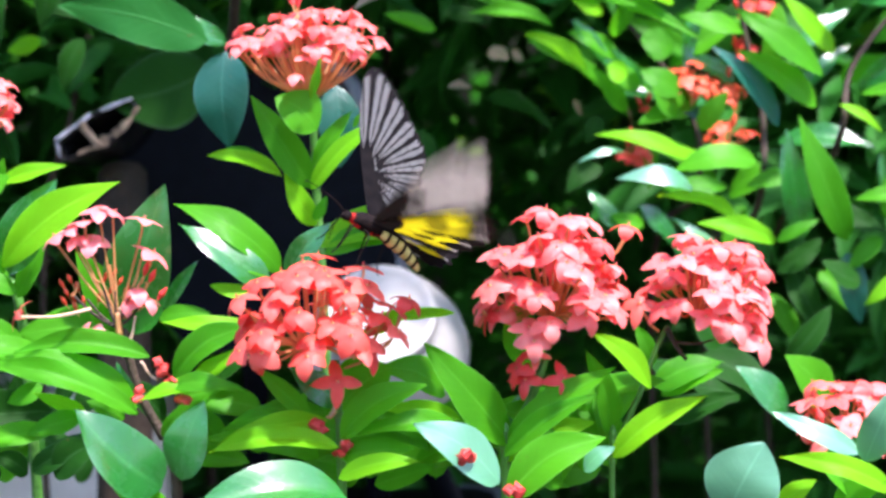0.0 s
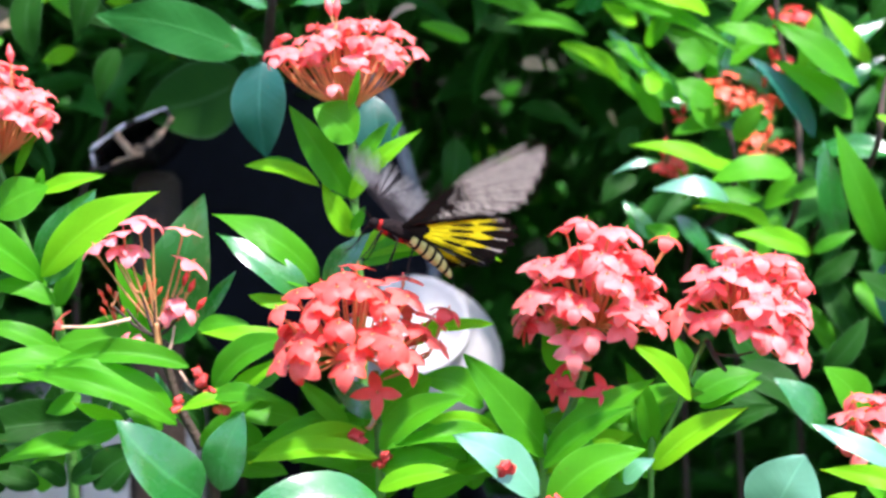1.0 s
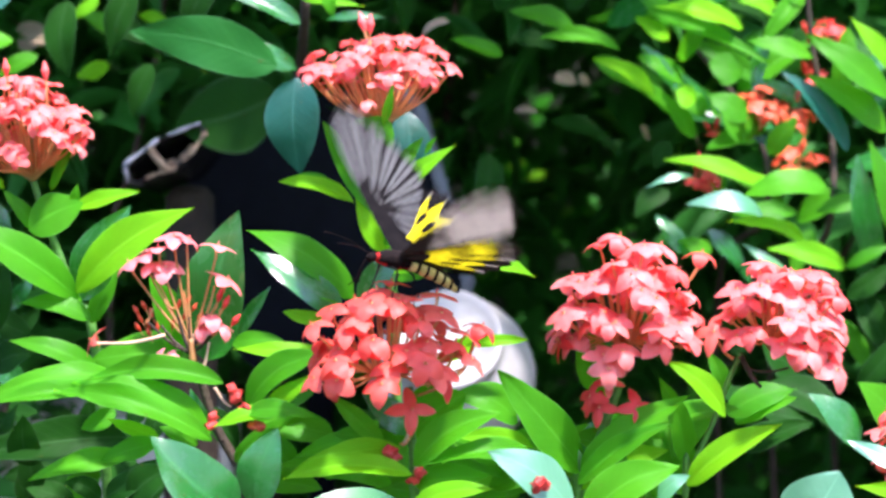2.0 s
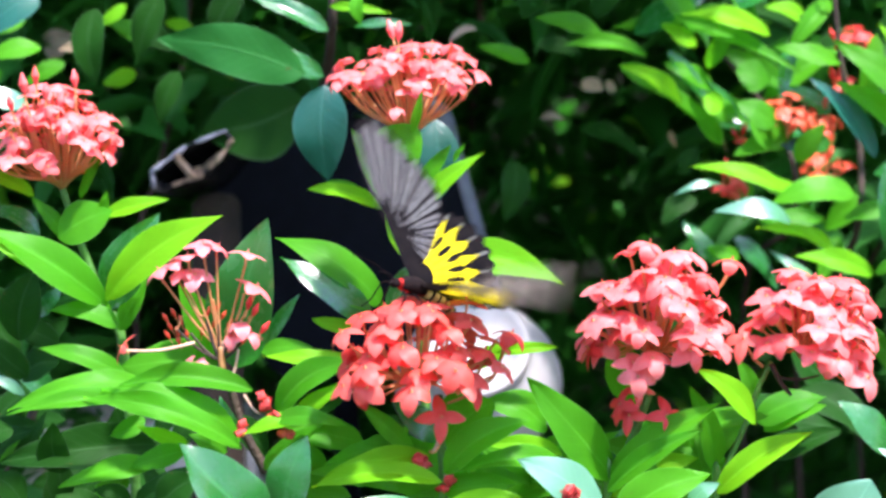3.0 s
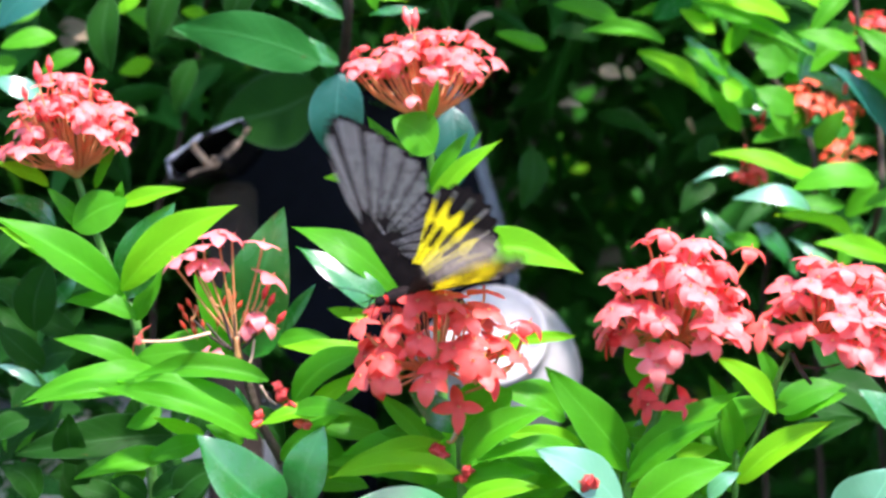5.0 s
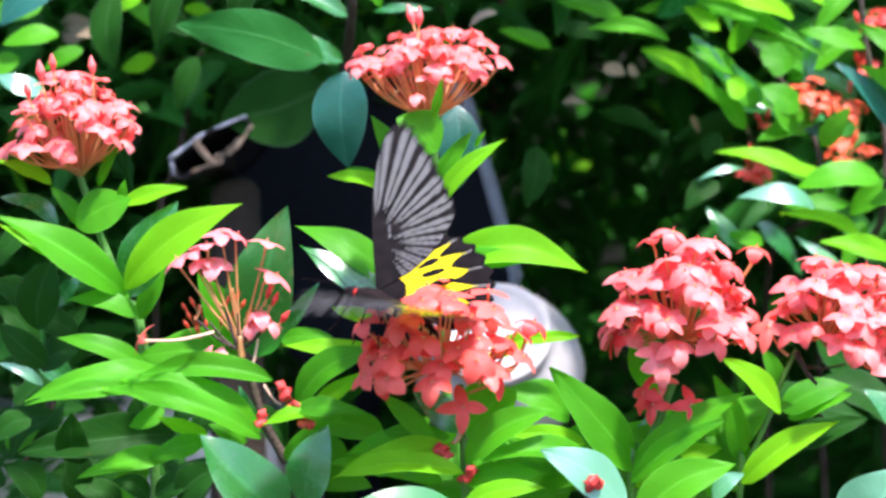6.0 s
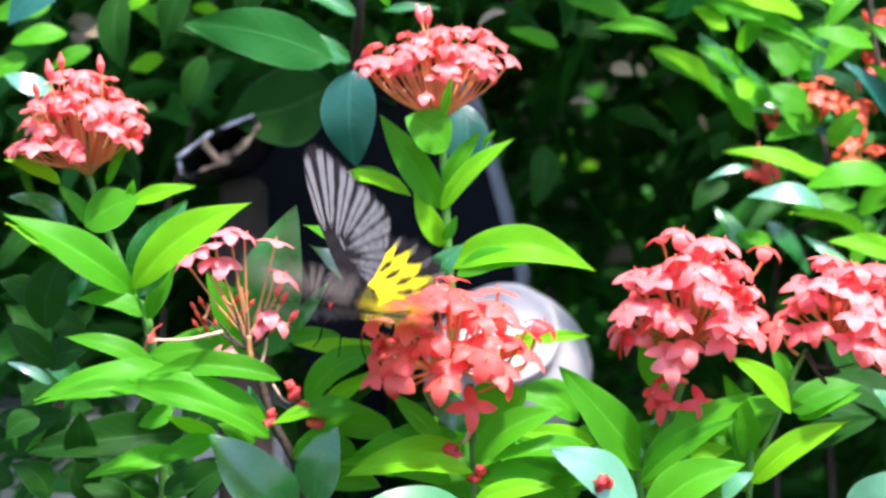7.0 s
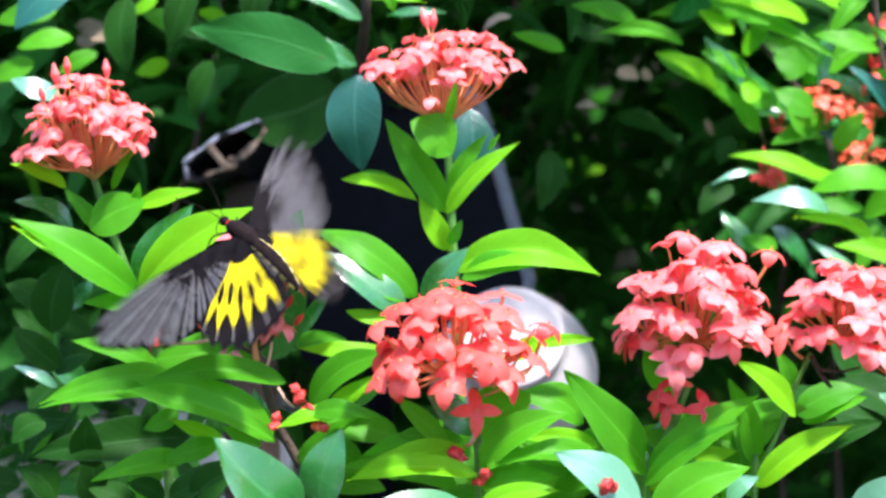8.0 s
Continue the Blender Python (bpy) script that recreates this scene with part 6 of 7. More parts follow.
def wing_material(name, dark, light, scale, roughness, glow, seen_through=None):
    m, tree, b = material(name, roughness)
    coords = tree.nodes.new("ShaderNodeTexCoord").outputs["Object"]
    tone = noise_out(tree, scale, 4.0, coords)
    colour = ramp(tree, tone, (0.35, dark), (0.65, light))
    tree.links.new(colour, b.inputs["Base Color"])
    b.inputs["Specular IOR Level"].default_value = 0.05
    bump(tree, b, noise_out(tree, scale * 6, 2.0, coords), 0.2, 0.0003)
    glass = tree.nodes.new("ShaderNodeBsdfTranslucent")
    if seen_through:
        glass.inputs[0].default_value = (*seen_through, 1)
    else:
        tree.links.new(colour, glass.inputs[0])
    both = tree.nodes.new("ShaderNodeMixShader")
    both.inputs[0].default_value = glow
    tree.links.new(b.outputs[0], both.inputs[1])
    tree.links.new(glass.outputs[0], both.inputs[2])
    tree.links.new(both.outputs[0], tree.nodes["Material Output"].inputs[0])
    return m


WING_BLACK = wing_material("wing_black_scales", (0.003, 0.0025, 0.003), (0.009, 0.007, 0.007), 140, 0.7, 0.20, (0.014, 0.011, 0.009))
WING_PALE = wing_material("wing_grey_scales", (0.085, 0.087, 0.092), (0.14, 0.141, 0.145), 220, 0.7, 0.42, (0.48, 0.415, 0.345))
WING_YELLOW = wing_material("wing_yellow_scales", (0.60, 0.50, 0.003), (0.72, 0.64, 0.008), 160, 0.6, 0.35)
BODY_BLACK = wing_material("body_black_fur", (0.004, 0.003, 0.003), (0.014, 0.009, 0.008), 400, 0.8, 0.0)
BODY_RED = wing_material("body_red_fur", (0.20, 0.010, 0.008), (0.32, 0.022, 0.016), 400, 0.8, 0.0)
BODY_YELLOW = wing_material("abdomen_yellow", (0.42, 0.36, 0.10), (0.62, 0.55, 0.22), 300, 0.7, 0.0)


def smooth_line(points, steps):
    pts = [Vector((*p, 0)) for p in points]
    line = []
    for i in range(len(pts) - 1):
        p0, p1, p2, p3 = pts[max(i - 1, 0)], pts[i], pts[i + 1], pts[min(i + 2, len(pts) - 1)]
        for k in range(steps):
            t = k / steps
            line.append(0.5 * ((2 * p1) + (p2 - p0) * t + (2 * p0 - 5 * p1 + 4 * p2 - p3) * t * t + (3 * p1 - p0 - 3 * p2 + p3) * t ** 3))
    line.append(pts[-1])
    return line


class Wing:
    """A wing in its own plane: root at the origin, x outwards, y towards the head (centimetres in, metres out)."""

    def __init__(self, rim, side, camber, scallop, teeth):
        self.line = smooth_line(rim, 8)
        self.side, self.camber, self.scallop, self.teeth = side, camber, scallop, teeth
        self.verts, self.faces, self.index = [], [], []

    def at(self, s, u, lift=0.0):
        f = max(0.0, min(0.9999, s)) * (len(self.line) - 1)
        i = int(f)
        p = self.line[i].lerp(self.line[i + 1], f - i) * u
        r = p.length
        return Vector((p.x * self.side * 0.01, p.y * 0.01, -self.camber * r * r * 0.01 + lift))

    def sheet(self, colour, n=200, m=44):
        """The membrane, each small field of scales in the colour that colour(p, s, u) names."""
        for i in range(n + 1):
            s = i / n
            cut = 1 - self.scallop * (0.5 + 0.5 * math.cos(2 * math.pi * self.teeth * s))
            for j in range(m + 1):
                self.verts.append(self.at(s, 0.015 + (cut - 0.015) * j / m))
        for i in range(n):
            for j in range(m):
                a = i * (m + 1) + j
                self.faces.append((a, a + 1, a + m + 2, a + m + 1))
                self.index.append(colour(self.at((i + 0.5) / n, (j + 0.5) / m), (i + 0.5) / n, (j + 0.5) / m))

    def mesh(self, name, mats):
        return mesh_from(name, self.verts, self.faces, None, mats, self.index)


FORE_RIM = [(2.2, 1.75), (4.6, 3.35), (7.2, 4.55), (8.7, 4.75), (9.35, 4.15), (9.05, 3.0), (8.4, 1.6), (7.6, 0.2), (6.6, -1.0), (4.4, -1.25), (2.2, -0.9)]
HIND_RIM = [(1.7, 0.05), (3.4, -0.3), (5.0, -0.9), (5.8, -2.0), (5.9, -3.3), (5.4, -4.5), (4.4, -5.3), (3.1, -5.7), (1.9, -5.5), (1.0, -4.6), (0.45, -2.6)]


def forewing_colour(p, s, u):
    """Pale stripes along both sides of the veins that fan out from the dark cell behind the leading edge."""
    if u > 0.985:
        return 0
    x, y = abs(p.x) * 100, p.y * 100
    along, behind = x * 0.90 + y * 0.44, x * 0.44 - y * 0.90
    fan = math.degrees(math.atan2(behind + 0.55, along - 2.6))
    away = math.hypot(behind + 0.55, along - 2.6)
    if -9.0 < fan < 128:
        k = (fan + 9.0) / 12.5
        off = abs(k - math.floor(k) - 0.5)
        start = 1.75 + 0.35 * math.sin(math.floor(k) * 2.1) - 0.005 * fan
        if away > start:
            edge = min(1.0, (away - start) / 0.8, (1.0 - u) / 0.06)
            return 1 if 0.06 < off < 0.08 + 0.27 * edge else 0
    loop = ((along - 4.1) / 1.25) ** 2 + ((behind - 0.55) / 0.42) ** 2
    return 1 if 0.66 < loop < 1.0 and along > 3.2 else 0


def hindwing_colour(p, s, u):
    """Yellow fields parted by black veins, each with a black spot before the black margin; pale stripes along the front."""
    if s < 0.20:
        return 2 if 0.30 < u < 0.86 and abs((s / 0.07) % 1 - 0.5) < 0.16 else 0
    if s > 0.95 or u < 0.10:
        return 0
    k = (s - 0.20) / 0.092
    off = abs(k - math.floor(k) - 0.5)
    if s > 0.84:
        return 2 if 0.35 < u < 0.80 and off < 0.14 else 0
    if u < 0.24 or not 0.26 < s < 0.78 or 0.30 < u < 0.62 and off > 0.445:
        return 0
    # a net of yellow round black drops, its fingers running out into the black margin
    cell = math.floor(k)
    middle = 0.54 + 0.03 * math.sin(cell * 2.3)
    if (off / 0.28) ** 2 + ((u - middle) / 0.11) ** 2 < 1:
        return 0
    if u < 0.40:
        return 0 if off > 0.46 else 1
    reach = 0.67 + 0.03 * math.sin(cell * 1.3) + 0.46 * max(0.0, off - 0.10)
    if u > reach:
        return 2 if off > 0.44 and u < 0.95 else 0
    return 1


def forewing(side):
    w = Wing(FORE_RIM, side, 0.006, 0.02, 22)
    w.sheet(forewing_colour)
    return w.mesh("forewing", (WING_BLACK, WING_PALE))


def hindwing(side):
    w = Wing(HIND_RIM, side, 0.006, 0.05, 15)
    w.sheet(hindwing_colour)
    return w.mesh("hindwing", (WING_BLACK, WING_YELLOW, WING_PALE))


def body_piece(name, rings, mats, thing, band=None, label=""):
    """A round body of rings (y, z, half width) along y."""
    v, f, index = [], [], []
    n = 12
    for y, z, r in rings:
        for k in range(n):
            q = 2 * math.pi * k / n
            v.append((r * math.cos(q), y, z + r * 0.95 * math.sin(q)))
    for i in range(len(rings) - 1):
        for k in range(n):
            f.append((i * n + k, i * n + (k + 1) % n, (i + 1) * n + (k + 1) % n, (i + 1) * n + k))
            index.append(band(i, k / n) if band else 0)
    f += [tuple(range(n)), tuple((len(rings) - 1) * n + k for k in range(n - 1, -1, -1))]
    index += [0, 0]
    return part(name, mesh_from(name, v, f, None, mats, index), thing, label)


def butterfly():
    ob = new("butterfly")
    ob.empty_display_size = 0.03
    tagged(ob, "birdwing butterfly, black grey-striped wings with yellow hind patches", "butterfly")
    body_piece("thorax", [(-0.011, 0, 0.002), (-0.008, 0, 0.0045), (-0.002, 0.0005, 0.0058), (0.005, 0.0005, 0.0052), (0.010, 0, 0.0032), (0.0115, 0, 0.0018)],
               (BODY_BLACK, BODY_RED), ob, lambda i, q: 1 if i == 4 or 0.55 < q < 0.95 and i in (1, 3) else 0)
    body_piece("head", [(0.0108, 0, 0.0014), (0.0122, -0.0002, 0.0028), (0.0142, -0.0006, 0.0030), (0.0160, -0.001, 0.0017), (0.0166, -0.001, 0.0006)], (BODY_BLACK,), ob)
    rings = []
    for i in range(19):
        u = i / 18
        rings.append((-0.009 - 0.033 * u, -0.0005 - 0.010 * u * u, 0.0045 * (math.sin(math.pi * (0.2 + 0.78 * u)) ** 0.6) * (0.94 + 0.06 * (i % 2)) + 0.0006))
    body_piece("abdomen", rings, (BODY_YELLOW, BODY_BLACK), ob, lambda i, q: 1 if (0.1 < q < 0.4) or i % 3 == 2 else 0, "banded yellow and black abdomen")
    for side in (1, -1):
        v, f = tube([(0.001 * side, 0.0155, 0.001), (0.006 * side, 0.026, 0.005), (0.011 * side, 0.037, 0.006), (0.0115 * side, 0.0395, 0.0055)], [0.00025, 0.00022, 0.00025, 0.0005], 5)
        part("antenna", mesh_from("antenna", v, f, None, (BODY_BLACK,)), ob)
        for k, (y, out) in enumerate(((0.008, 0.010), (0.002, 0.013), (-0.004, 0.012))):
            v, f = tube([(0.003 * side, y, -0.003), (out * side, y + 0.004 * (1 - k), -0.004), (out * 1.1 * side, y + 0.006 * (1 - k), -0.015), (out * 1.25 * side, y + 0.009 * (1 - k), -0.021)], [0.0006, 0.0005, 0.0004, 0.0003], 5)
            part("leg", mesh_from("leg", v, f, None, (BODY_BLACK,)), ob)
    v, f = tube([(0, 0.0160, -0.002), (0, 0.0175, -0.008), (0, 0.0165, -0.016)], [0.0004, 0.0003, 0.0002], 5)
    part("proboscis", mesh_from("proboscis", v, f, None, (BODY_BLACK,)), ob)
    wings = {}
    for side, key in ((1, "right"), (-1, "left")):
        wings[key] = (part("forewing", forewing(side), ob, "black forewing with pale grey stripes"), part("hindwing", hindwing(side), ob, "black hindwing with golden yellow patches"))
    return ob, wings


BUTTERFLY, WINGS = butterfly()


def wing_pose(side, flap, sweep, twist, lower=0.0):
    """A wing on its hinge. flap: degrees above level; sweep: towards the head; twist: leading edge up."""
    r = Matrix.Rotation(radians(-flap), 4, "Y") @ Matrix.Rotation(radians(sweep), 4, "Z") @ Matrix.Rotation(radians(twist), 4, "X")
    m = Matrix.Translation((0.0035, 0, 0.003 - lower)) @ r
    if side < 0:
        flip = Matrix.Diagonal((-1, 1, 1, 1))
        m = flip @ m @ flip
    return m


def motions():
    path = [
        (0.0, 0.0174, -0.0250, 0.7967, 26.3, -11.2, 110.8),
        (0.1, 0.0170, -0.0250, 0.7957, 22.8, -13.2, 111.1),
        (0.2, 0.0145, -0.0250, 0.7964, 25.8, -12.8, 113.5),
        (0.3, 0.0099, -0.0250, 0.7942, 28.0, -8.0, 109.7),
        (0.4, 0.0086, -0.0250, 0.7972, 26.1, -11.3, 109.5),
        (0.5, 0.0043, -0.0250, 0.7948, 23.2, -8.9, 102.4),
        (0.6, 0.0048, -0.0250, 0.7922, 22.8, -4.2, 99.0),
        (0.7, 0.0020, -0.0250, 0.7967, 21.2, -3.4, 106.7),
        (0.8, 0.0065, -0.0250, 0.7972, 22.4, -4.8, 104.9),
        (0.9, 0.0065, -0.0250, 0.7962, 24.4, -4.9, 103.4),
        (1.0, 0.0111, -0.0250, 0.7989, 24.3, -3.9, 109.7),
        (1.1, 0.0095, -0.0250, 0.7965, 26.7, -6.6, 112.6),
        (1.2, 0.0047, -0.0250, 0.7938, 25.5, -10.4, 113.5),
        (1.3, -0.0002, -0.0250, 0.7909, 19.5, -11.0, 108.9),
        (1.4, -0.0019, -0.0250, 0.7920, 17.9, -10.3, 105.5),
        (1.5, -0.0019, -0.0250, 0.7906, 15.3, -10.9, 102.3),
        (1.6, -0.0019, -0.0250, 0.7904, 12.8, -10.3, 104.5),
        (1.7, -0.0036, -0.0250, 0.7926, 10.5, -9.7, 106.9),
        (1.8, -0.0019, -0.0250, 0.7910, 10.7, -9.8, 107.4),
        (1.9, -0.0053, -0.0250, 0.7913, 11.3, -10.2, 108.9),
        (2.0, -0.0080, -0.0250, 0.7921, 12.1, -10.9, 111.0),
        (2.1, -0.0069, -0.0250, 0.7872, 13.1, -11.7, 113.7),
        (2.2, -0.0081, -0.0250, 0.7886, 14.1, -12.7, 116.7),
        (2.3, -0.0131, -0.0250, 0.7867, 15.1, -13.8, 119.8),
        (2.4, -0.0148, -0.0250, 0.7827, 16.1, -14.9, 122.8),
        (2.5, -0.0135, -0.0250, 0.7850, 16.8, -15.9, 125.4),
        (2.6, -0.0158, -0.0250, 0.7815, 17.4, -16.8, 127.6),
        (2.7, -0.0195, -0.0250, 0.7803, 17.8, -17.4, 129.0),
        (2.8, -0.0179, -0.0250, 0.7811, 18.0, -17.6, 129.5),
        (2.9, -0.0168, -0.0250, 0.7814, 17.7, -18.0, 129.8),
        (3.0, -0.0143, -0.0250, 0.7816, 16.2, -19.2, 130.4),
        (3.1, -0.0139, -0.0250, 0.7818, 11.3, -21.8, 133.5),
        (3.2, -0.0132, -0.0250, 0.7812, 7.5, -22.6, 135.8),
        (3.3, -0.0133, -0.0250, 0.7834, 6.5, -23.5, 137.1),
        (3.4, -0.0127, -0.0250, 0.7834, 2.9, -22.1, 138.0),
        (3.5, -0.0122, -0.0250, 0.7834, -0.6, -19.8, 139.5),
        (3.6, -0.0157, -0.0250, 0.7796, -2.0, -17.1, 136.4),
        (3.7, -0.0202, -0.0250, 0.7750, -5.2, -16.5, 137.6),
        (3.8, -0.0206, -0.0250, 0.7749, -12.4, -16.4, 139.3),
        (3.9, -0.0202, -0.0250, 0.7740, -10.8, -13.9, 140.1),
        (4.0, -0.0208, -0.0250, 0.7737, -12.1, -15.0, 138.9),
        (4.1, -0.0205, -0.0250, 0.7723, -10.1, -16.5, 138.1),
        (4.2, -0.0212, -0.0250, 0.7717, -8.9, -12.7, 133.6),
        (4.3, -0.0197, -0.0250, 0.7709, -13.7, -15.9, 136.3),
        (4.4, -0.0212, -0.0250, 0.7703, -18.6, -12.9, 137.1),
        (4.5, -0.0223, -0.0250, 0.7666, -17.7, -11.8, 137.0),
        (4.6, -0.0238, -0.0250, 0.7668, -15.6, -13.1, 131.6),
        (4.7, -0.0253, -0.0250, 0.7665, -13.5, -20.9, 131.1),
        (4.8, -0.0236, -0.0250, 0.7654, -12.5, -21.3, 130.2),
        (4.9, -0.0267, -0.0250, 0.7672, -9.4, -22.3, 127.8),
        (5.0, -0.0291, -0.0250, 0.7702, -4.8, -23.5, 124.1),
        (5.1, -0.0275, -0.0250, 0.7680, 1.0, -24.6, 119.3),
        (5.2, -0.0282, -0.0250, 0.7724, 7.7, -25.3, 113.8),
        (5.3, -0.0327, -0.0250, 0.7737, 14.7, -25.4, 108.1),
        (5.4, -0.0339, -0.0250, 0.7727, 21.4, -24.9, 102.5),
        (5.5, -0.0322, -0.0250, 0.7777, 27.3, -23.9, 97.7),
        (5.6, -0.0341, -0.0250, 0.7764, 32.0, -22.9, 93.9),
        (5.7, -0.0375, -0.0250, 0.7766, 35.1, -22.0, 91.5),
        (5.8, -0.0358, -0.0250, 0.7780, 36.2, -21.6, 90.6),
        (5.9, -0.0424, -0.0250, 0.7706, 32.7, -28.0, 83.2),
        (6.0, -0.0468, -0.0250, 0.7688, 23.2, -28.4, 81.1),
        (6.1, -0.0453, -0.0250, 0.7698, 16.7, -29.5, 69.8),
        (6.2, -0.0451, -0.0250, 0.7720, 17.6, -30.6, 67.1),
        (6.3, -0.0434, -0.0250, 0.7705, 12.9, -33.1, 62.5),
        (6.4, -0.0484, -0.0250, 0.7688, 13.4, -34.6, 60.5),
        (6.5, -0.0533, -0.0250, 0.7667, 16.1, -36.7, 59.5),
        (6.6, -0.0538, -0.0250, 0.7666, 15.5, -37.4, 63.5),
        (6.7, -0.0574, -0.0250, 0.7665, 13.9, -37.5, 72.8),
        (6.8, -0.0584, -0.0250, 0.7647, 12.2, -38.9, 74.7),
        (6.9, -0.0619, -0.0250, 0.7645, 11.7, -39.2, 71.0),
        (7.0, -0.0640, -0.0250, 0.7629, 10.8, -32.2, 79.9),
        (7.1, -0.0657, -0.0250, 0.7635, 10.2, -27.9, 83.6),
        (7.2, -0.0684, -0.0250, 0.7614, 1.0, -30.0, 85.9),
        (7.3, -0.0681, -0.0250, 0.7617, 1.6, -25.1, 87.7),
        (7.4, -0.0689, -0.0250, 0.7594, -1.6, -27.6, 88.8),
        (7.5, -0.0716, -0.0250, 0.7571, -8.5, -30.2, 85.4),
        (7.6, -0.0718, -0.0250, 0.7629, -3.9, -22.3, 87.1),
        (7.7, -0.0567, -0.0300, 0.7685, 6.4, -30.8, 84.8),
        (7.8, -0.0600, -0.0300, 0.7766, 17.9, -29.3, 78.2),
        (7.9, -0.1063, -0.0200, 0.8018, 40.9, -27.5, 60.1),
        (8.0, -0.1257, -0.0100, 0.8041, 37.5, -27.9, 48.9),
    ]
    walk(BUTTERFLY, [(t, pose(*p)) for t, *p in path])
    right = [
        (0.000, 49.1, -22.2, 0.5),
        (0.033, 45.1, -22.2, 0.5),
        (0.067, 43.9, -13.4, 2.0),
        (0.100, 45.9, -13.4, 2.0),
        (0.133, 47.9, -13.4, 2.0),
        (0.167, 73.0, -25.9, 3.4),
        (0.200, 58.0, -25.9, 3.4),
        (0.233, 43.0, -25.9, 3.4),
        (0.267, 25.4, -31.9, -2.6),
        (0.300, 45.4, -31.9, -2.6),
        (0.333, 65.4, -31.9, -2.6),
        (0.367, 59.8, -19.6, 5.4),
        (0.400, 45.8, -19.6, 5.4),
        (0.433, 31.8, -19.6, 5.4),
        (0.467, 25.8, -17.2, 1.1),
        (0.500, 50.8, -17.2, 1.1),
        (0.533, 75.8, -17.2, 1.1),
        (0.567, 55.3, -4.5, 8.4),
        (0.600, 49.3, -4.5, 8.4),
        (0.633, 43.3, -4.5, 8.4),
        (0.667, 15.2, -18.5, -3.7),
        (0.700, 30.2, -18.5, -3.7),
        (0.733, 45.2, -18.5, -3.7),
        (0.767, 64.7, -24.6, 1.3),
        (0.800, 44.7, -24.6, 1.3),
        (0.833, 24.7, -24.6, 1.3),
        (0.867, 27.2, -23.1, -1.2),
        (0.900, 43.2, -23.1, -1.2),
        (0.933, 59.2, -23.1, -1.2),
        (0.967, 38.4, -23.5, -4.6),
        (1.000, 23.4, -23.5, -4.6),
        (1.033, 8.4, -23.5, -4.6),
        (1.067, 19.7, -24.1, 1.3),
        (1.100, 39.7, -24.1, 1.3),
        (1.133, 59.7, -24.1, 1.3),
        (1.167, 58.6, -21.1, 0.6),
        (1.200, 46.6, -21.1, 0.6),
        (1.233, 34.6, -21.1, 0.6),
        (1.267, 32.8, -12.9, -0.3),
        (1.300, 44.8, -12.9, -0.3),
        (1.333, 56.8, -12.9, -0.3),
        (1.367, 59.2, -18.1, 0.3),
        (1.400, 47.2, -18.1, 0.3),
        (1.433, 35.2, -18.1, 0.3),
        (1.467, 28.3, -11.0, -5.5),
        (1.500, 48.3, -11.0, -5.5),
        (1.533, 68.3, -11.0, -5.5),
        (1.567, 55.1, -11.6, -1.7),
        (1.600, 43.1, -11.6, -1.7),
        (1.633, 31.1, -11.6, -1.7),
        (1.667, 26.8, -11.5, 3.8),
        (1.700, 38.8, -11.5, 3.8),
        (1.733, 50.8, -11.5, 3.8),
        (1.767, 55.0, -11.6, 3.6),
        (1.800, 43.0, -11.6, 3.6),
        (1.833, 31.0, -11.6, 3.6),
        (1.867, 20.5, -12.0, 3.0),
        (1.900, 32.5, -12.0, 3.0),
        (1.933, 44.5, -12.0, 3.0),
        (1.967, 53.6, -12.5, 2.0),
        (2.000, 41.6, -12.5, 2.0),
        (2.033, 29.6, -12.5, 2.0),
        (2.067, 43.5, -13.2, 0.8),
        (2.100, 55.5, -13.2, 0.8),
        (2.133, 67.5, -13.2, 0.8),
        (2.167, 43.0, -13.9, -0.6),
        (2.200, 31.0, -13.9, -0.6),
        (2.233, 19.0, -13.9, -0.6),
        (2.267, 35.4, -14.7, -1.9),
        (2.300, 47.4, -14.7, -1.9),
        (2.333, 59.4, -14.7, -1.9),
        (2.367, 73.1, -15.4, -3.3),
        (2.400, 61.1, -15.4, -3.3),
        (2.433, 49.1, -15.4, -3.3),
        (2.467, 27.7, -16.1, -4.5),
        (2.500, 39.7, -16.1, -4.5),
        (2.533, 51.7, -16.1, -4.5),
        (2.567, 64.3, -16.6, -5.4),
        (2.600, 52.3, -16.6, -5.4),
        (2.633, 40.3, -16.6, -5.4),
        (2.667, 44.5, -17.0, -6.1),
        (2.700, 56.5, -17.0, -6.1),
        (2.733, 68.5, -17.0, -6.1),
        (2.767, 73.1, -17.1, -6.3),
        (2.800, 53.1, -17.1, -6.3),
        (2.833, 33.1, -17.1, -6.3),
        (2.867, 37.3, -17.4, -6.8),
        (2.900, 52.3, -17.4, -6.8),
        (2.933, 67.3, -17.4, -6.8),
        (2.967, 60.8, -18.8, -12.0),
        (3.000, 48.8, -18.8, -12.0),
        (3.033, 36.8, -18.8, -12.0),
        (3.067, 42.0, -25.6, -15.5),
        (3.100, 46.0, -25.6, -15.5),
        (3.133, 50.0, -25.6, -15.5),
        (3.167, 38.7, -28.8, -13.3),
        (3.200, 35.7, -28.8, -13.3),
        (3.233, 32.7, -28.8, -13.3),
        (3.267, 26.4, -30.8, -12.5),
        (3.300, 29.4, -30.8, -12.5),
        (3.333, 32.4, -30.8, -12.5),
        (3.367, 34.4, -28.8, -12.0),
        (3.400, 31.4, -28.8, -12.0),
        (3.433, 28.4, -28.8, -12.0),
        (3.467, 29.5, -29.8, -10.5),
        (3.500, 33.5, -29.8, -10.5),
        (3.533, 37.5, -29.8, -10.5),
        (3.567, 49.7, -28.5, -6.0),
        (3.600, 41.7, -28.5, -6.0),
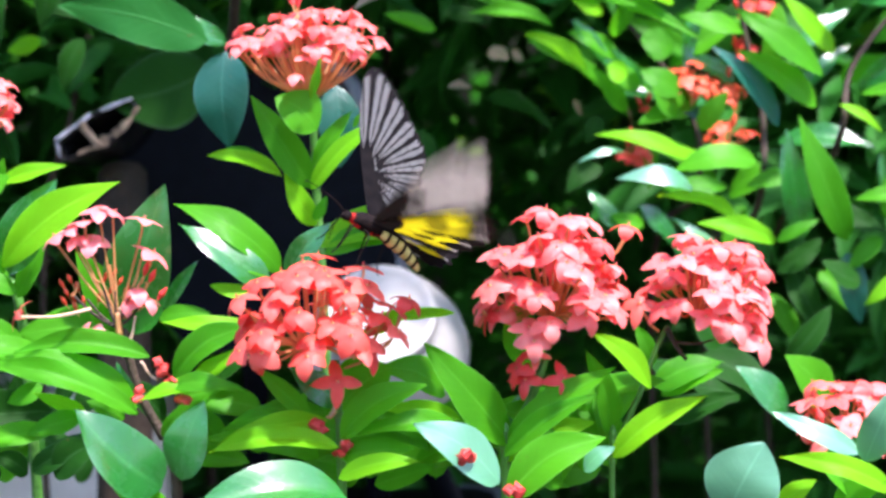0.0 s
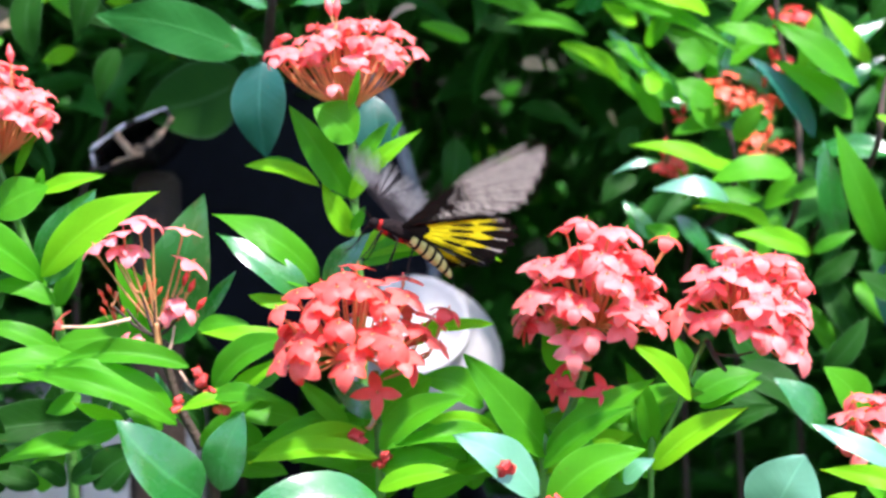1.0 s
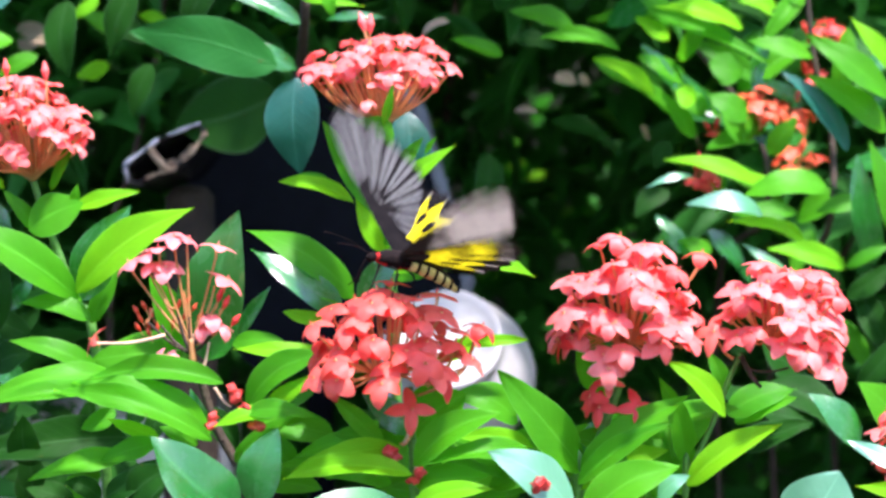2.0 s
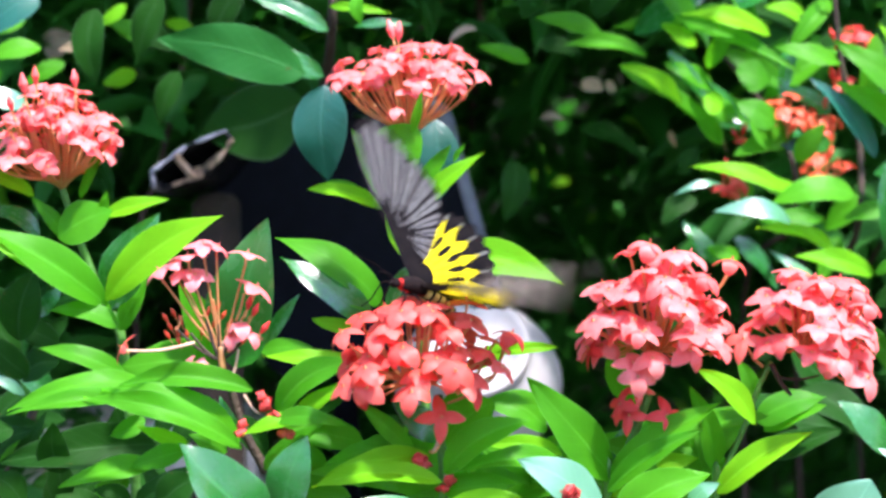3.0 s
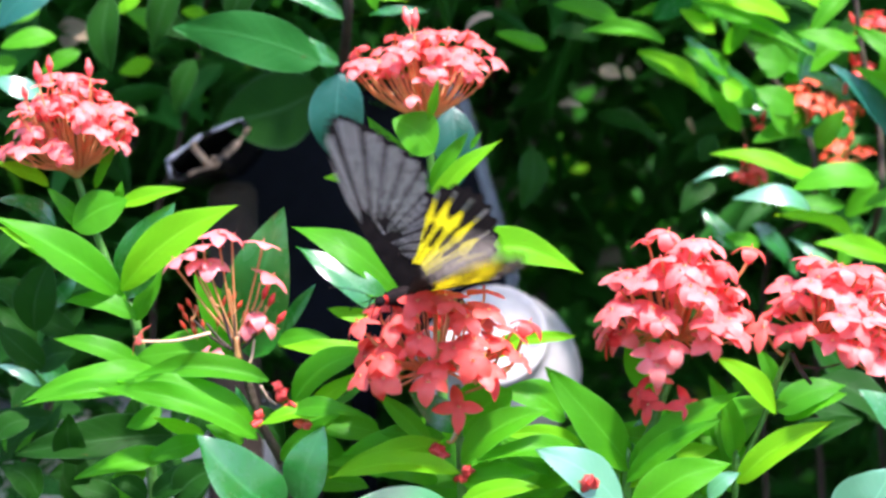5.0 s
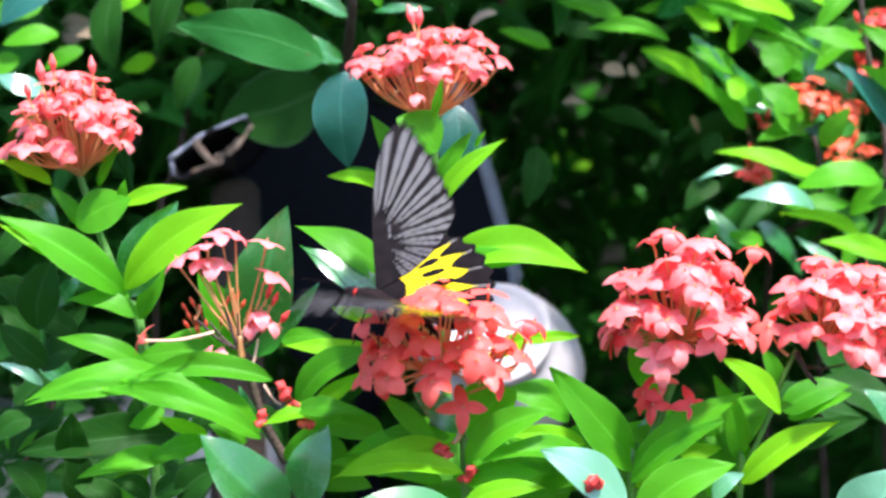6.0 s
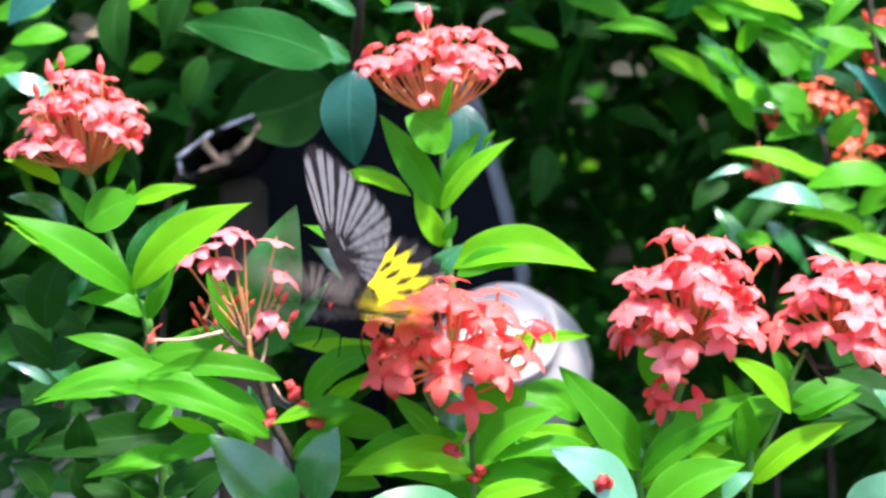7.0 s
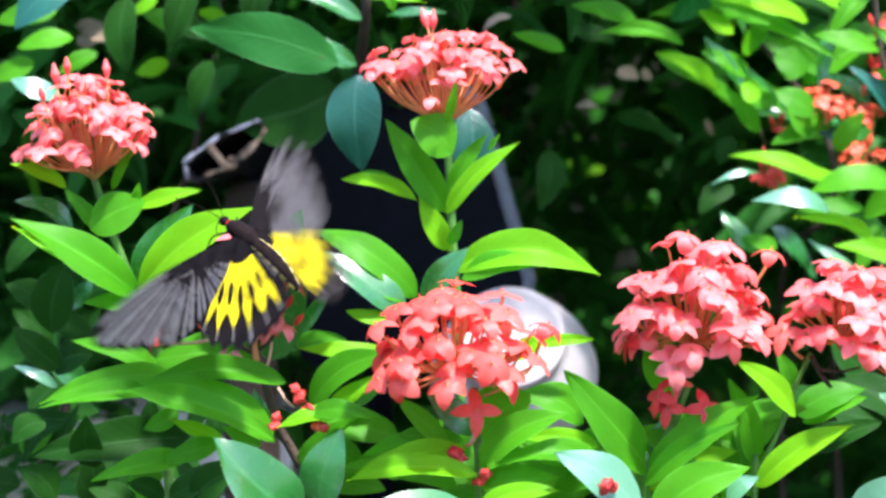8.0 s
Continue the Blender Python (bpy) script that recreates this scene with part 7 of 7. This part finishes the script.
        (3.633, 33.7, -28.5, -6.0),
        (3.667, 59.1, -1.0, 4.4),
        (3.700, 71.1, -1.0, 4.4),
        (3.733, 83.1, -1.0, 4.4),
        (3.767, 82.6, -4.9, -8.2),
        (3.800, 70.6, -4.9, -8.2),
        (3.833, 58.6, -4.9, -8.2),
        (3.867, 65.1, -5.9, 1.2),
        (3.900, 77.1, -5.9, 1.2),
        (3.933, 89.1, -5.9, 1.2),
        (3.967, 92.0, 1.1, 0.1),
        (4.000, 75.6, 1.1, 0.1),
        (4.033, 50.6, 1.1, 0.1),
        (4.067, 74.4, -3.8, 1.9),
        (4.100, 86.4, -3.8, 1.9),
        (4.133, 92.0, -3.8, 1.9),
        (4.167, 48.4, -13.6, -12.6),
        (4.200, 36.4, -13.6, -12.6),
        (4.233, 24.4, -13.6, -12.6),
        (4.267, 61.3, 5.8, 5.6),
        (4.300, 73.3, 5.8, 5.6),
        (4.333, 85.3, 5.8, 5.6),
        (4.367, 90.1, 0.8, -2.7),
        (4.400, 78.1, 0.8, -2.7),
        (4.433, 66.1, 0.8, -2.7),
        (4.467, 50.6, -2.1, -1.1),
        (4.500, 70.6, -2.1, -1.1),
        (4.533, 90.6, -2.1, -1.1),
        (4.567, 54.7, -15.6, -16.4),
        (4.600, 42.7, -15.6, -16.4),
        (4.633, 30.7, -15.6, -16.4),
        (4.667, 70.8, -4.0, -13.3),
        (4.700, 82.8, -4.0, -13.3),
        (4.733, 92.0, -4.0, -13.3),
        (4.767, 92.0, -4.3, -13.0),
        (4.800, 85.5, -4.3, -13.0),
        (4.833, 73.5, -4.3, -13.0),
        (4.867, 58.7, -5.0, -12.2),
        (4.900, 70.7, -5.0, -12.2),
        (4.933, 82.7, -5.0, -12.2),
        (4.967, 85.6, -6.2, -10.9),
        (5.000, 73.6, -6.2, -10.9),
        (5.033, 61.6, -6.2, -10.9),
        (5.067, 67.8, -7.5, -9.4),
        (5.100, 79.8, -7.5, -9.4),
        (5.133, 91.8, -7.5, -9.4),
        (5.167, 58.7, -9.1, -7.7),
        (5.200, 46.7, -9.1, -7.7),
        (5.233, 34.7, -9.1, -7.7),
        (5.267, 42.1, -10.7, -5.9),
        (5.300, 54.1, -10.7, -5.9),
        (5.333, 66.1, -10.7, -5.9),
        (5.367, 71.2, -12.3, -4.2),
        (5.400, 59.2, -12.3, -4.2),
        (5.433, 47.2, -12.3, -4.2),
        (5.467, 18.1, -13.7, -2.6),
        (5.500, 30.1, -13.7, -2.6),
        (5.533, 42.1, -13.7, -2.6),
        (5.567, 48.4, -14.8, -1.4),
        (5.600, 36.4, -14.8, -1.4),
        (5.633, 24.4, -14.8, -1.4),
        (5.667, 24.4, -15.6, -0.5),
        (5.700, 36.4, -15.6, -0.5),
        (5.733, 48.4, -15.6, -0.5),
        (5.767, 43.4, -15.8, -0.2),
        (5.800, 31.4, -15.8, -0.2),
        (5.833, 19.4, -15.8, -0.2),
        (5.867, 34.3, -7.5, 19.1),
        (5.900, 42.3, -7.5, 19.1),
        (5.933, 50.3, -7.5, 19.1),
        (5.967, 42.4, -16.5, 5.7),
        (6.000, 32.4, -16.5, 5.7),
        (6.033, 22.4, -16.5, 5.7),
        (6.067, 39.9, -25.2, -27.3),
        (6.100, 44.9, -25.2, -27.3),
        (6.133, 49.9, -25.2, -27.3),
        (6.167, 39.7, -27.6, -21.9),
        (6.200, 35.7, -27.6, -21.9),
        (6.233, 31.7, -27.6, -21.9),
        (6.267, 39.4, -23.7, -26.3),
        (6.300, 46.4, -23.7, -26.3),
        (6.333, 53.4, -23.7, -26.3),
        (6.367, 65.8, -16.5, -24.5),
        (6.400, 51.8, -16.5, -24.5),
        (6.433, 37.8, -16.5, -24.5),
        (6.467, 58.8, -9.5, -19.8),
        (6.500, 64.8, -9.5, -19.8),
        (6.533, 70.8, -9.5, -19.8),
        (6.567, 92.0, -10.4, -3.6),
        (6.600, 83.1, -10.4, -3.6),
        (6.633, 73.1, -10.4, -3.6),
        (6.667, 64.4, -17.9, 3.8),
        (6.700, 76.4, -17.9, 3.8),
        (6.733, 88.4, -17.9, 3.8),
        (6.767, 92.0, -15.0, -3.1),
        (6.800, 83.0, -15.0, -3.1),
        (6.833, 71.0, -15.0, -3.1),
        (6.867, 71.4, -7.5, -8.6),
        (6.900, 83.4, -7.5, -8.6),
        (6.933, 92.0, -7.5, -8.6),
        (6.967, 25.8, -1.0, 24.5),
        (7.000, 13.8, -1.0, 24.5),
        (7.033, 1.8, -1.0, 24.5),
        (7.067, 4.5, 4.7, 18.4),
        (7.100, 16.5, 4.7, 18.4),
        (7.133, 28.5, 4.7, 18.4),
        (7.167, 29.1, -5.3, 2.1),
        (7.200, 15.1, -5.3, 2.1),
        (7.233, 1.1, -5.3, 2.1),
        (7.267, 8.4, 4.5, 14.6),
        (7.300, 20.4, 4.5, 14.6),
        (7.333, 32.4, 4.5, 14.6),
        (7.367, 36.4, -0.7, 9.3),
        (7.400, 22.4, -0.7, 9.3),
        (7.433, 8.4, -0.7, 9.3),
        (7.467, 25.1, -13.3, -19.8),
        (7.500, 39.1, -13.3, -19.8),
        (7.533, 53.1, -13.3, -19.8),
        (7.567, 33.3, 2.3, 16.1),
        (7.600, 21.3, 2.3, 16.1),
        (7.633, 9.3, 2.3, 16.1),
        (7.667, 8.3, -12.2, 40.0),
        (7.700, 20.3, -12.2, 40.0),
        (7.733, 32.3, -12.2, 40.0),
        (7.767, 30.3, -12.1, 31.8),
        (7.800, -4.7, -12.1, 31.8),
        (7.833, -39.7, -12.1, 31.8),
        (7.867, -11.8, -29.8, -2.1),
        (7.900, 8.2, -29.8, -2.1),
        (7.933, 28.2, -29.8, -2.1),
        (7.967, 9.6, -7.1, 14.6),
        (8.000, -24.4, -7.1, 14.6),
    ]
    left = [
        (0.000, 45.8, -22.3, -10.8),
        (0.033, 21.8, -22.3, -10.8),
        (0.067, 18.4, -20.9, -11.6),
        (0.100, 30.4, -20.9, -11.6),
        (0.133, 42.4, -20.9, -11.6),
        (0.167, 71.5, -20.3, -11.6),
        (0.200, 51.5, -20.3, -11.6),
        (0.233, 31.5, -20.3, -11.6),
        (0.267, 42.0, -15.6, -9.4),
        (0.300, 57.0, -15.6, -9.4),
        (0.333, 72.0, -15.6, -9.4),
        (0.367, 57.5, -20.8, -13.4),
        (0.400, 39.5, -20.8, -13.4),
        (0.433, 21.5, -20.8, -13.4),
        (0.467, 22.3, -11.5, -1.2),
        (0.500, 42.3, -11.5, -1.2),
        (0.533, 62.3, -11.5, -1.2),
        (0.567, 61.7, 4.0, 15.1),
        (0.600, 51.7, 4.0, 15.1),
        (0.633, 41.7, 4.0, 15.1),
        (0.667, 37.7, -29.9, -18.2),
        (0.700, 49.7, -29.9, -18.2),
        (0.733, 61.7, -29.9, -18.2),
        (0.767, 77.8, -21.0, -13.4),
        (0.800, 63.8, -21.0, -13.4),
        (0.833, 49.8, -21.0, -13.4),
        (0.867, 53.5, -24.0, -11.1),
        (0.900, 63.5, -24.0, -11.1),
        (0.933, 73.5, -24.0, -11.1),
        (0.967, 68.4, -39.2, -19.0),
        (1.000, 56.4, -39.2, -19.0),
        (1.033, 44.4, -39.2, -19.0),
        (1.067, 44.9, -27.0, -18.6),
        (1.100, 64.9, -27.0, -18.6),
        (1.133, 84.9, -27.0, -18.6),
        (1.167, 70.3, -22.3, -20.5),
        (1.200, 56.3, -22.3, -20.5),
        (1.233, 42.3, -22.3, -20.5),
        (1.267, 31.9, -16.0, -12.6),
        (1.300, 45.9, -16.0, -12.6),
        (1.333, 59.9, -16.0, -12.6),
        (1.367, 62.7, -20.1, -9.6),
        (1.400, 48.7, -20.1, -9.6),
        (1.433, 34.7, -20.1, -9.6),
        (1.467, 14.2, -19.7, -1.9),
        (1.500, 39.2, -19.7, -1.9),
        (1.533, 64.2, -19.7, -1.9),
        (1.567, 53.8, -27.8, -7.5),
        (1.600, 39.8, -27.8, -7.5),
        (1.633, 25.8, -27.8, -7.5),
        (1.667, 28.7, -32.5, -10.4),
        (1.700, 42.7, -32.5, -10.4),
        (1.733, 56.7, -32.5, -10.4),
        (1.767, 60.4, -32.3, -10.2),
        (1.800, 46.4, -32.3, -10.2),
        (1.833, 32.4, -32.3, -10.2),
        (1.867, 20.7, -31.8, -9.6),
        (1.900, 34.7, -31.8, -9.6),
        (1.933, 48.7, -31.8, -9.6),
        (1.967, 55.9, -31.1, -8.6),
        (2.000, 41.9, -31.1, -8.6),
        (2.033, 27.9, -31.1, -8.6),
        (2.067, 39.5, -30.2, -7.5),
        (2.100, 53.5, -30.2, -7.5),
        (2.133, 67.5, -30.2, -7.5),
        (2.167, 40.4, -29.2, -6.2),
        (2.200, 26.4, -29.2, -6.2),
        (2.233, 12.4, -29.2, -6.2),
        (2.267, 26.1, -28.2, -4.9),
        (2.300, 40.1, -28.2, -4.9),
        (2.333, 54.1, -28.2, -4.9),
        (2.367, 65.2, -27.2, -3.7),
        (2.400, 51.2, -27.2, -3.7),
        (2.433, 37.2, -27.2, -3.7),
        (2.467, 13.5, -26.4, -2.5),
        (2.500, 27.5, -26.4, -2.5),
        (2.533, 41.5, -26.4, -2.5),
        (2.567, 52.2, -25.6, -1.6),
        (2.600, 38.2, -25.6, -1.6),
        (2.633, 24.2, -25.6, -1.6),
        (2.667, 27.2, -25.2, -1.0),
        (2.700, 41.2, -25.2, -1.0),
        (2.733, 55.2, -25.2, -1.0),
        (2.767, 57.3, -25.0, -0.8),
        (2.800, 37.3, -25.0, -0.8),
        (2.833, 17.3, -25.0, -0.8),
        (2.867, 14.8, -26.2, -1.3),
        (2.900, 34.8, -26.2, -1.3),
        (2.933, 54.8, -26.2, -1.3),
        (2.967, 53.9, -32.4, -1.9),
        (3.000, 28.9, -32.4, -1.9),
        (3.033, 3.9, -32.4, -1.9),
        (3.067, 18.3, -23.4, -15.1),
        (3.100, 26.3, -23.4, -15.1),
        (3.133, 34.3, -23.4, -15.1),
        (3.167, 28.3, -21.8, -12.5),
        (3.200, 22.3, -21.8, -12.5),
        (3.233, 16.3, -21.8, -12.5),
        (3.267, 15.4, -22.1, -6.3),
        (3.300, 21.4, -22.1, -6.3),
        (3.333, 27.4, -22.1, -6.3),
        (3.367, 32.9, -24.6, -10.3),
        (3.400, 26.9, -24.6, -10.3),
        (3.433, 20.9, -24.6, -10.3),
        (3.467, 26.9, -26.5, -14.6),
        (3.500, 32.9, -26.5, -14.6),
        (3.533, 38.9, -26.5, -14.6),
        (3.567, 55.9, -12.8, -14.5),
        (3.600, 41.9, -12.8, -14.5),
        (3.633, 27.9, -12.8, -14.5),
        (3.667, 54.8, -6.7, -2.2),
        (3.700, 68.8, -6.7, -2.2),
        (3.733, 82.8, -6.7, -2.2),
        (3.767, 69.2, -10.2, -17.2),
        (3.800, 55.2, -10.2, -17.2),
        (3.833, 41.2, -10.2, -17.2),
        (3.867, 57.1, -10.5, -4.0),
        (3.900, 71.1, -10.5, -4.0),
        (3.933, 85.1, -10.5, -4.0),
        (3.967, 92.0, -11.1, -1.7),
        (4.000, 68.6, -11.1, -1.7),
        (4.033, 38.6, -11.1, -1.7),
        (4.067, 66.1, -14.7, -0.6),
        (4.100, 80.1, -14.7, -0.6),
        (4.133, 92.0, -14.7, -0.6),
        (4.167, 61.3, -15.0, -4.3),
        (4.200, 47.3, -15.0, -4.3),
        (4.233, 33.3, -15.0, -4.3),
        (4.267, 55.7, -10.6, -4.0),
        (4.300, 69.7, -10.6, -4.0),
        (4.333, 83.7, -10.6, -4.0),
        (4.367, 82.0, -13.8, -4.7),
        (4.400, 68.0, -13.8, -4.7),
        (4.433, 54.0, -13.8, -4.7),
        (4.467, 46.4, -12.4, -5.8),
        (4.500, 71.4, -12.4, -5.8),
        (4.533, 92.0, -12.4, -5.8),
        (4.567, 57.1, -15.0, -4.2),
        (4.600, 43.1, -15.0, -4.2),
        (4.633, 29.1, -15.0, -4.2),
        (4.667, 28.5, -14.2, -1.9),
        (4.700, 42.5, -14.2, -1.9),
        (4.733, 56.5, -14.2, -1.9),
        (4.767, 61.4, -14.6, -2.1),
        (4.800, 47.4, -14.6, -2.1),
        (4.833, 33.4, -14.6, -2.1),
        (4.867, 24.7, -15.7, -2.4),
        (4.900, 38.7, -15.7, -2.4),
        (4.933, 52.7, -15.7, -2.4),
        (4.967, 64.5, -17.4, -2.9),
        (5.000, 50.5, -17.4, -2.9),
        (5.033, 36.5, -17.4, -2.9),
        (5.067, 53.8, -19.5, -3.5),
        (5.100, 67.8, -19.5, -3.5),
        (5.133, 81.8, -19.5, -3.5),
        (5.167, 61.1, -21.8, -4.2),
        (5.200, 47.1, -21.8, -4.2),
        (5.233, 33.1, -21.8, -4.2),
        (5.267, 53.3, -24.2, -4.9),
        (5.300, 67.3, -24.2, -4.9),
        (5.333, 81.3, -24.2, -4.9),
        (5.367, 92.0, -26.5, -5.6),
        (5.400, 84.7, -26.5, -5.6),
        (5.433, 70.7, -26.5, -5.6),
        (5.467, 52.8, -28.6, -6.3),
        (5.500, 66.8, -28.6, -6.3),
        (5.533, 80.8, -28.6, -6.3),
        (5.567, 92.0, -30.3, -6.8),
        (5.600, 82.0, -30.3, -6.8),
        (5.633, 68.0, -30.3, -6.8),
        (5.667, 72.0, -31.4, -7.1),
        (5.700, 86.0, -31.4, -7.1),
        (5.733, 92.0, -31.4, -7.1),
        (5.767, 92.0, -31.8, -7.2),
        (5.800, 85.3, -31.8, -7.2),
        (5.833, 71.3, -31.8, -7.2),
        (5.867, 35.7, 9.5, 2.8),
        (5.900, 47.7, 9.5, 2.8),
        (5.933, 59.7, 9.5, 2.8),
        (5.967, 53.0, -2.6, -12.2),
        (6.000, 38.0, -2.6, -12.2),
        (6.033, 23.0, -2.6, -12.2),
        (6.067, 26.1, -17.3, -9.1),
        (6.100, 42.1, -17.3, -9.1),
        (6.133, 58.1, -17.3, -9.1),
        (6.167, 43.4, -26.5, -2.4),
        (6.200, 33.4, -26.5, -2.4),
        (6.233, 23.4, -26.5, -2.4),
        (6.267, 26.8, -23.5, -4.1),
        (6.300, 42.8, -23.5, -4.1),
        (6.333, 58.8, -23.5, -4.1),
        (6.367, 60.8, -19.6, -0.4),
        (6.400, 42.8, -19.6, -0.4),
        (6.433, 24.8, -19.6, -0.4),
        (6.467, 22.7, -18.6, -0.1),
        (6.500, 47.7, -18.6, -0.1),
        (6.533, 72.7, -18.6, -0.1),
        (6.567, 82.9, -5.8, 2.4),
        (6.600, 68.9, -5.8, 2.4),
        (6.633, 54.9, -5.8, 2.4),
        (6.667, 62.7, -9.0, 1.2),
        (6.700, 76.7, -9.0, 1.2),
        (6.733, 90.7, -9.0, 1.2),
        (6.767, 92.0, 0.7, -0.0),
        (6.800, 78.2, 0.7, -0.0),
        (6.833, 64.2, 0.7, -0.0),
        (6.867, 66.3, 2.1, 0.2),
        (6.900, 80.3, 2.1, 0.2),
        (6.933, 92.0, 2.1, 0.2),
        (6.967, 86.7, 2.8, -3.0),
        (7.000, 48.7, 2.8, -3.0),
        (7.033, 10.7, 2.8, -3.0),
        (7.067, 49.5, 5.6, 4.4),
        (7.100, 63.5, 5.6, 4.4),
        (7.133, 77.5, 5.6, 4.4),
        (7.167, 83.1, 6.9, -1.3),
        (7.200, 45.1, 6.9, -1.3),
        (7.233, 7.1, 6.9, -1.3),
        (7.267, 54.6, 3.5, 5.7),
        (7.300, 68.6, 3.5, 5.7),
        (7.333, 82.6, 3.5, 5.7),
        (7.367, 86.3, 7.9, -1.2),
        (7.400, 51.3, 7.9, -1.2),
        (7.433, 16.3, 7.9, -1.2),
        (7.467, 16.1, -5.4, -0.1),
        (7.500, 48.1, -5.4, -0.1),
        (7.533, 80.1, -5.4, -0.1),
        (7.567, 83.7, -2.1, 5.4),
        (7.600, 69.7, -2.1, 5.4),
        (7.633, 55.7, -2.1, 5.4),
        (7.667, 16.3, 14.6, -10.0),
        (7.700, 30.3, 14.6, -10.0),
        (7.733, 44.3, 14.6, -10.0),
        (7.767, 55.1, 8.5, -0.3),
        (7.800, 20.1, 8.5, -0.3),
        (7.833, -14.9, 8.5, -0.3),
        (7.867, -21.1, -19.2, 43.0),
        (7.900, -1.1, -19.2, 43.0),
        (7.933, 18.9, -19.2, 43.0),
        (7.967, -2.8, -3.0, -21.6),
        (8.000, -28.8, -3.0, -21.6),
    ]
    for key, side, beats in (("right", 1, right), ("left", -1, left)):
        walk(WINGS[key][0], [(t, wing_pose(side, f, s, w)) for t, f, s, w in beats])
        walk(WINGS[key][1], [(t, wing_pose(side, f, s, w, 0.0008)) for t, f, s, w in beats])


motions()
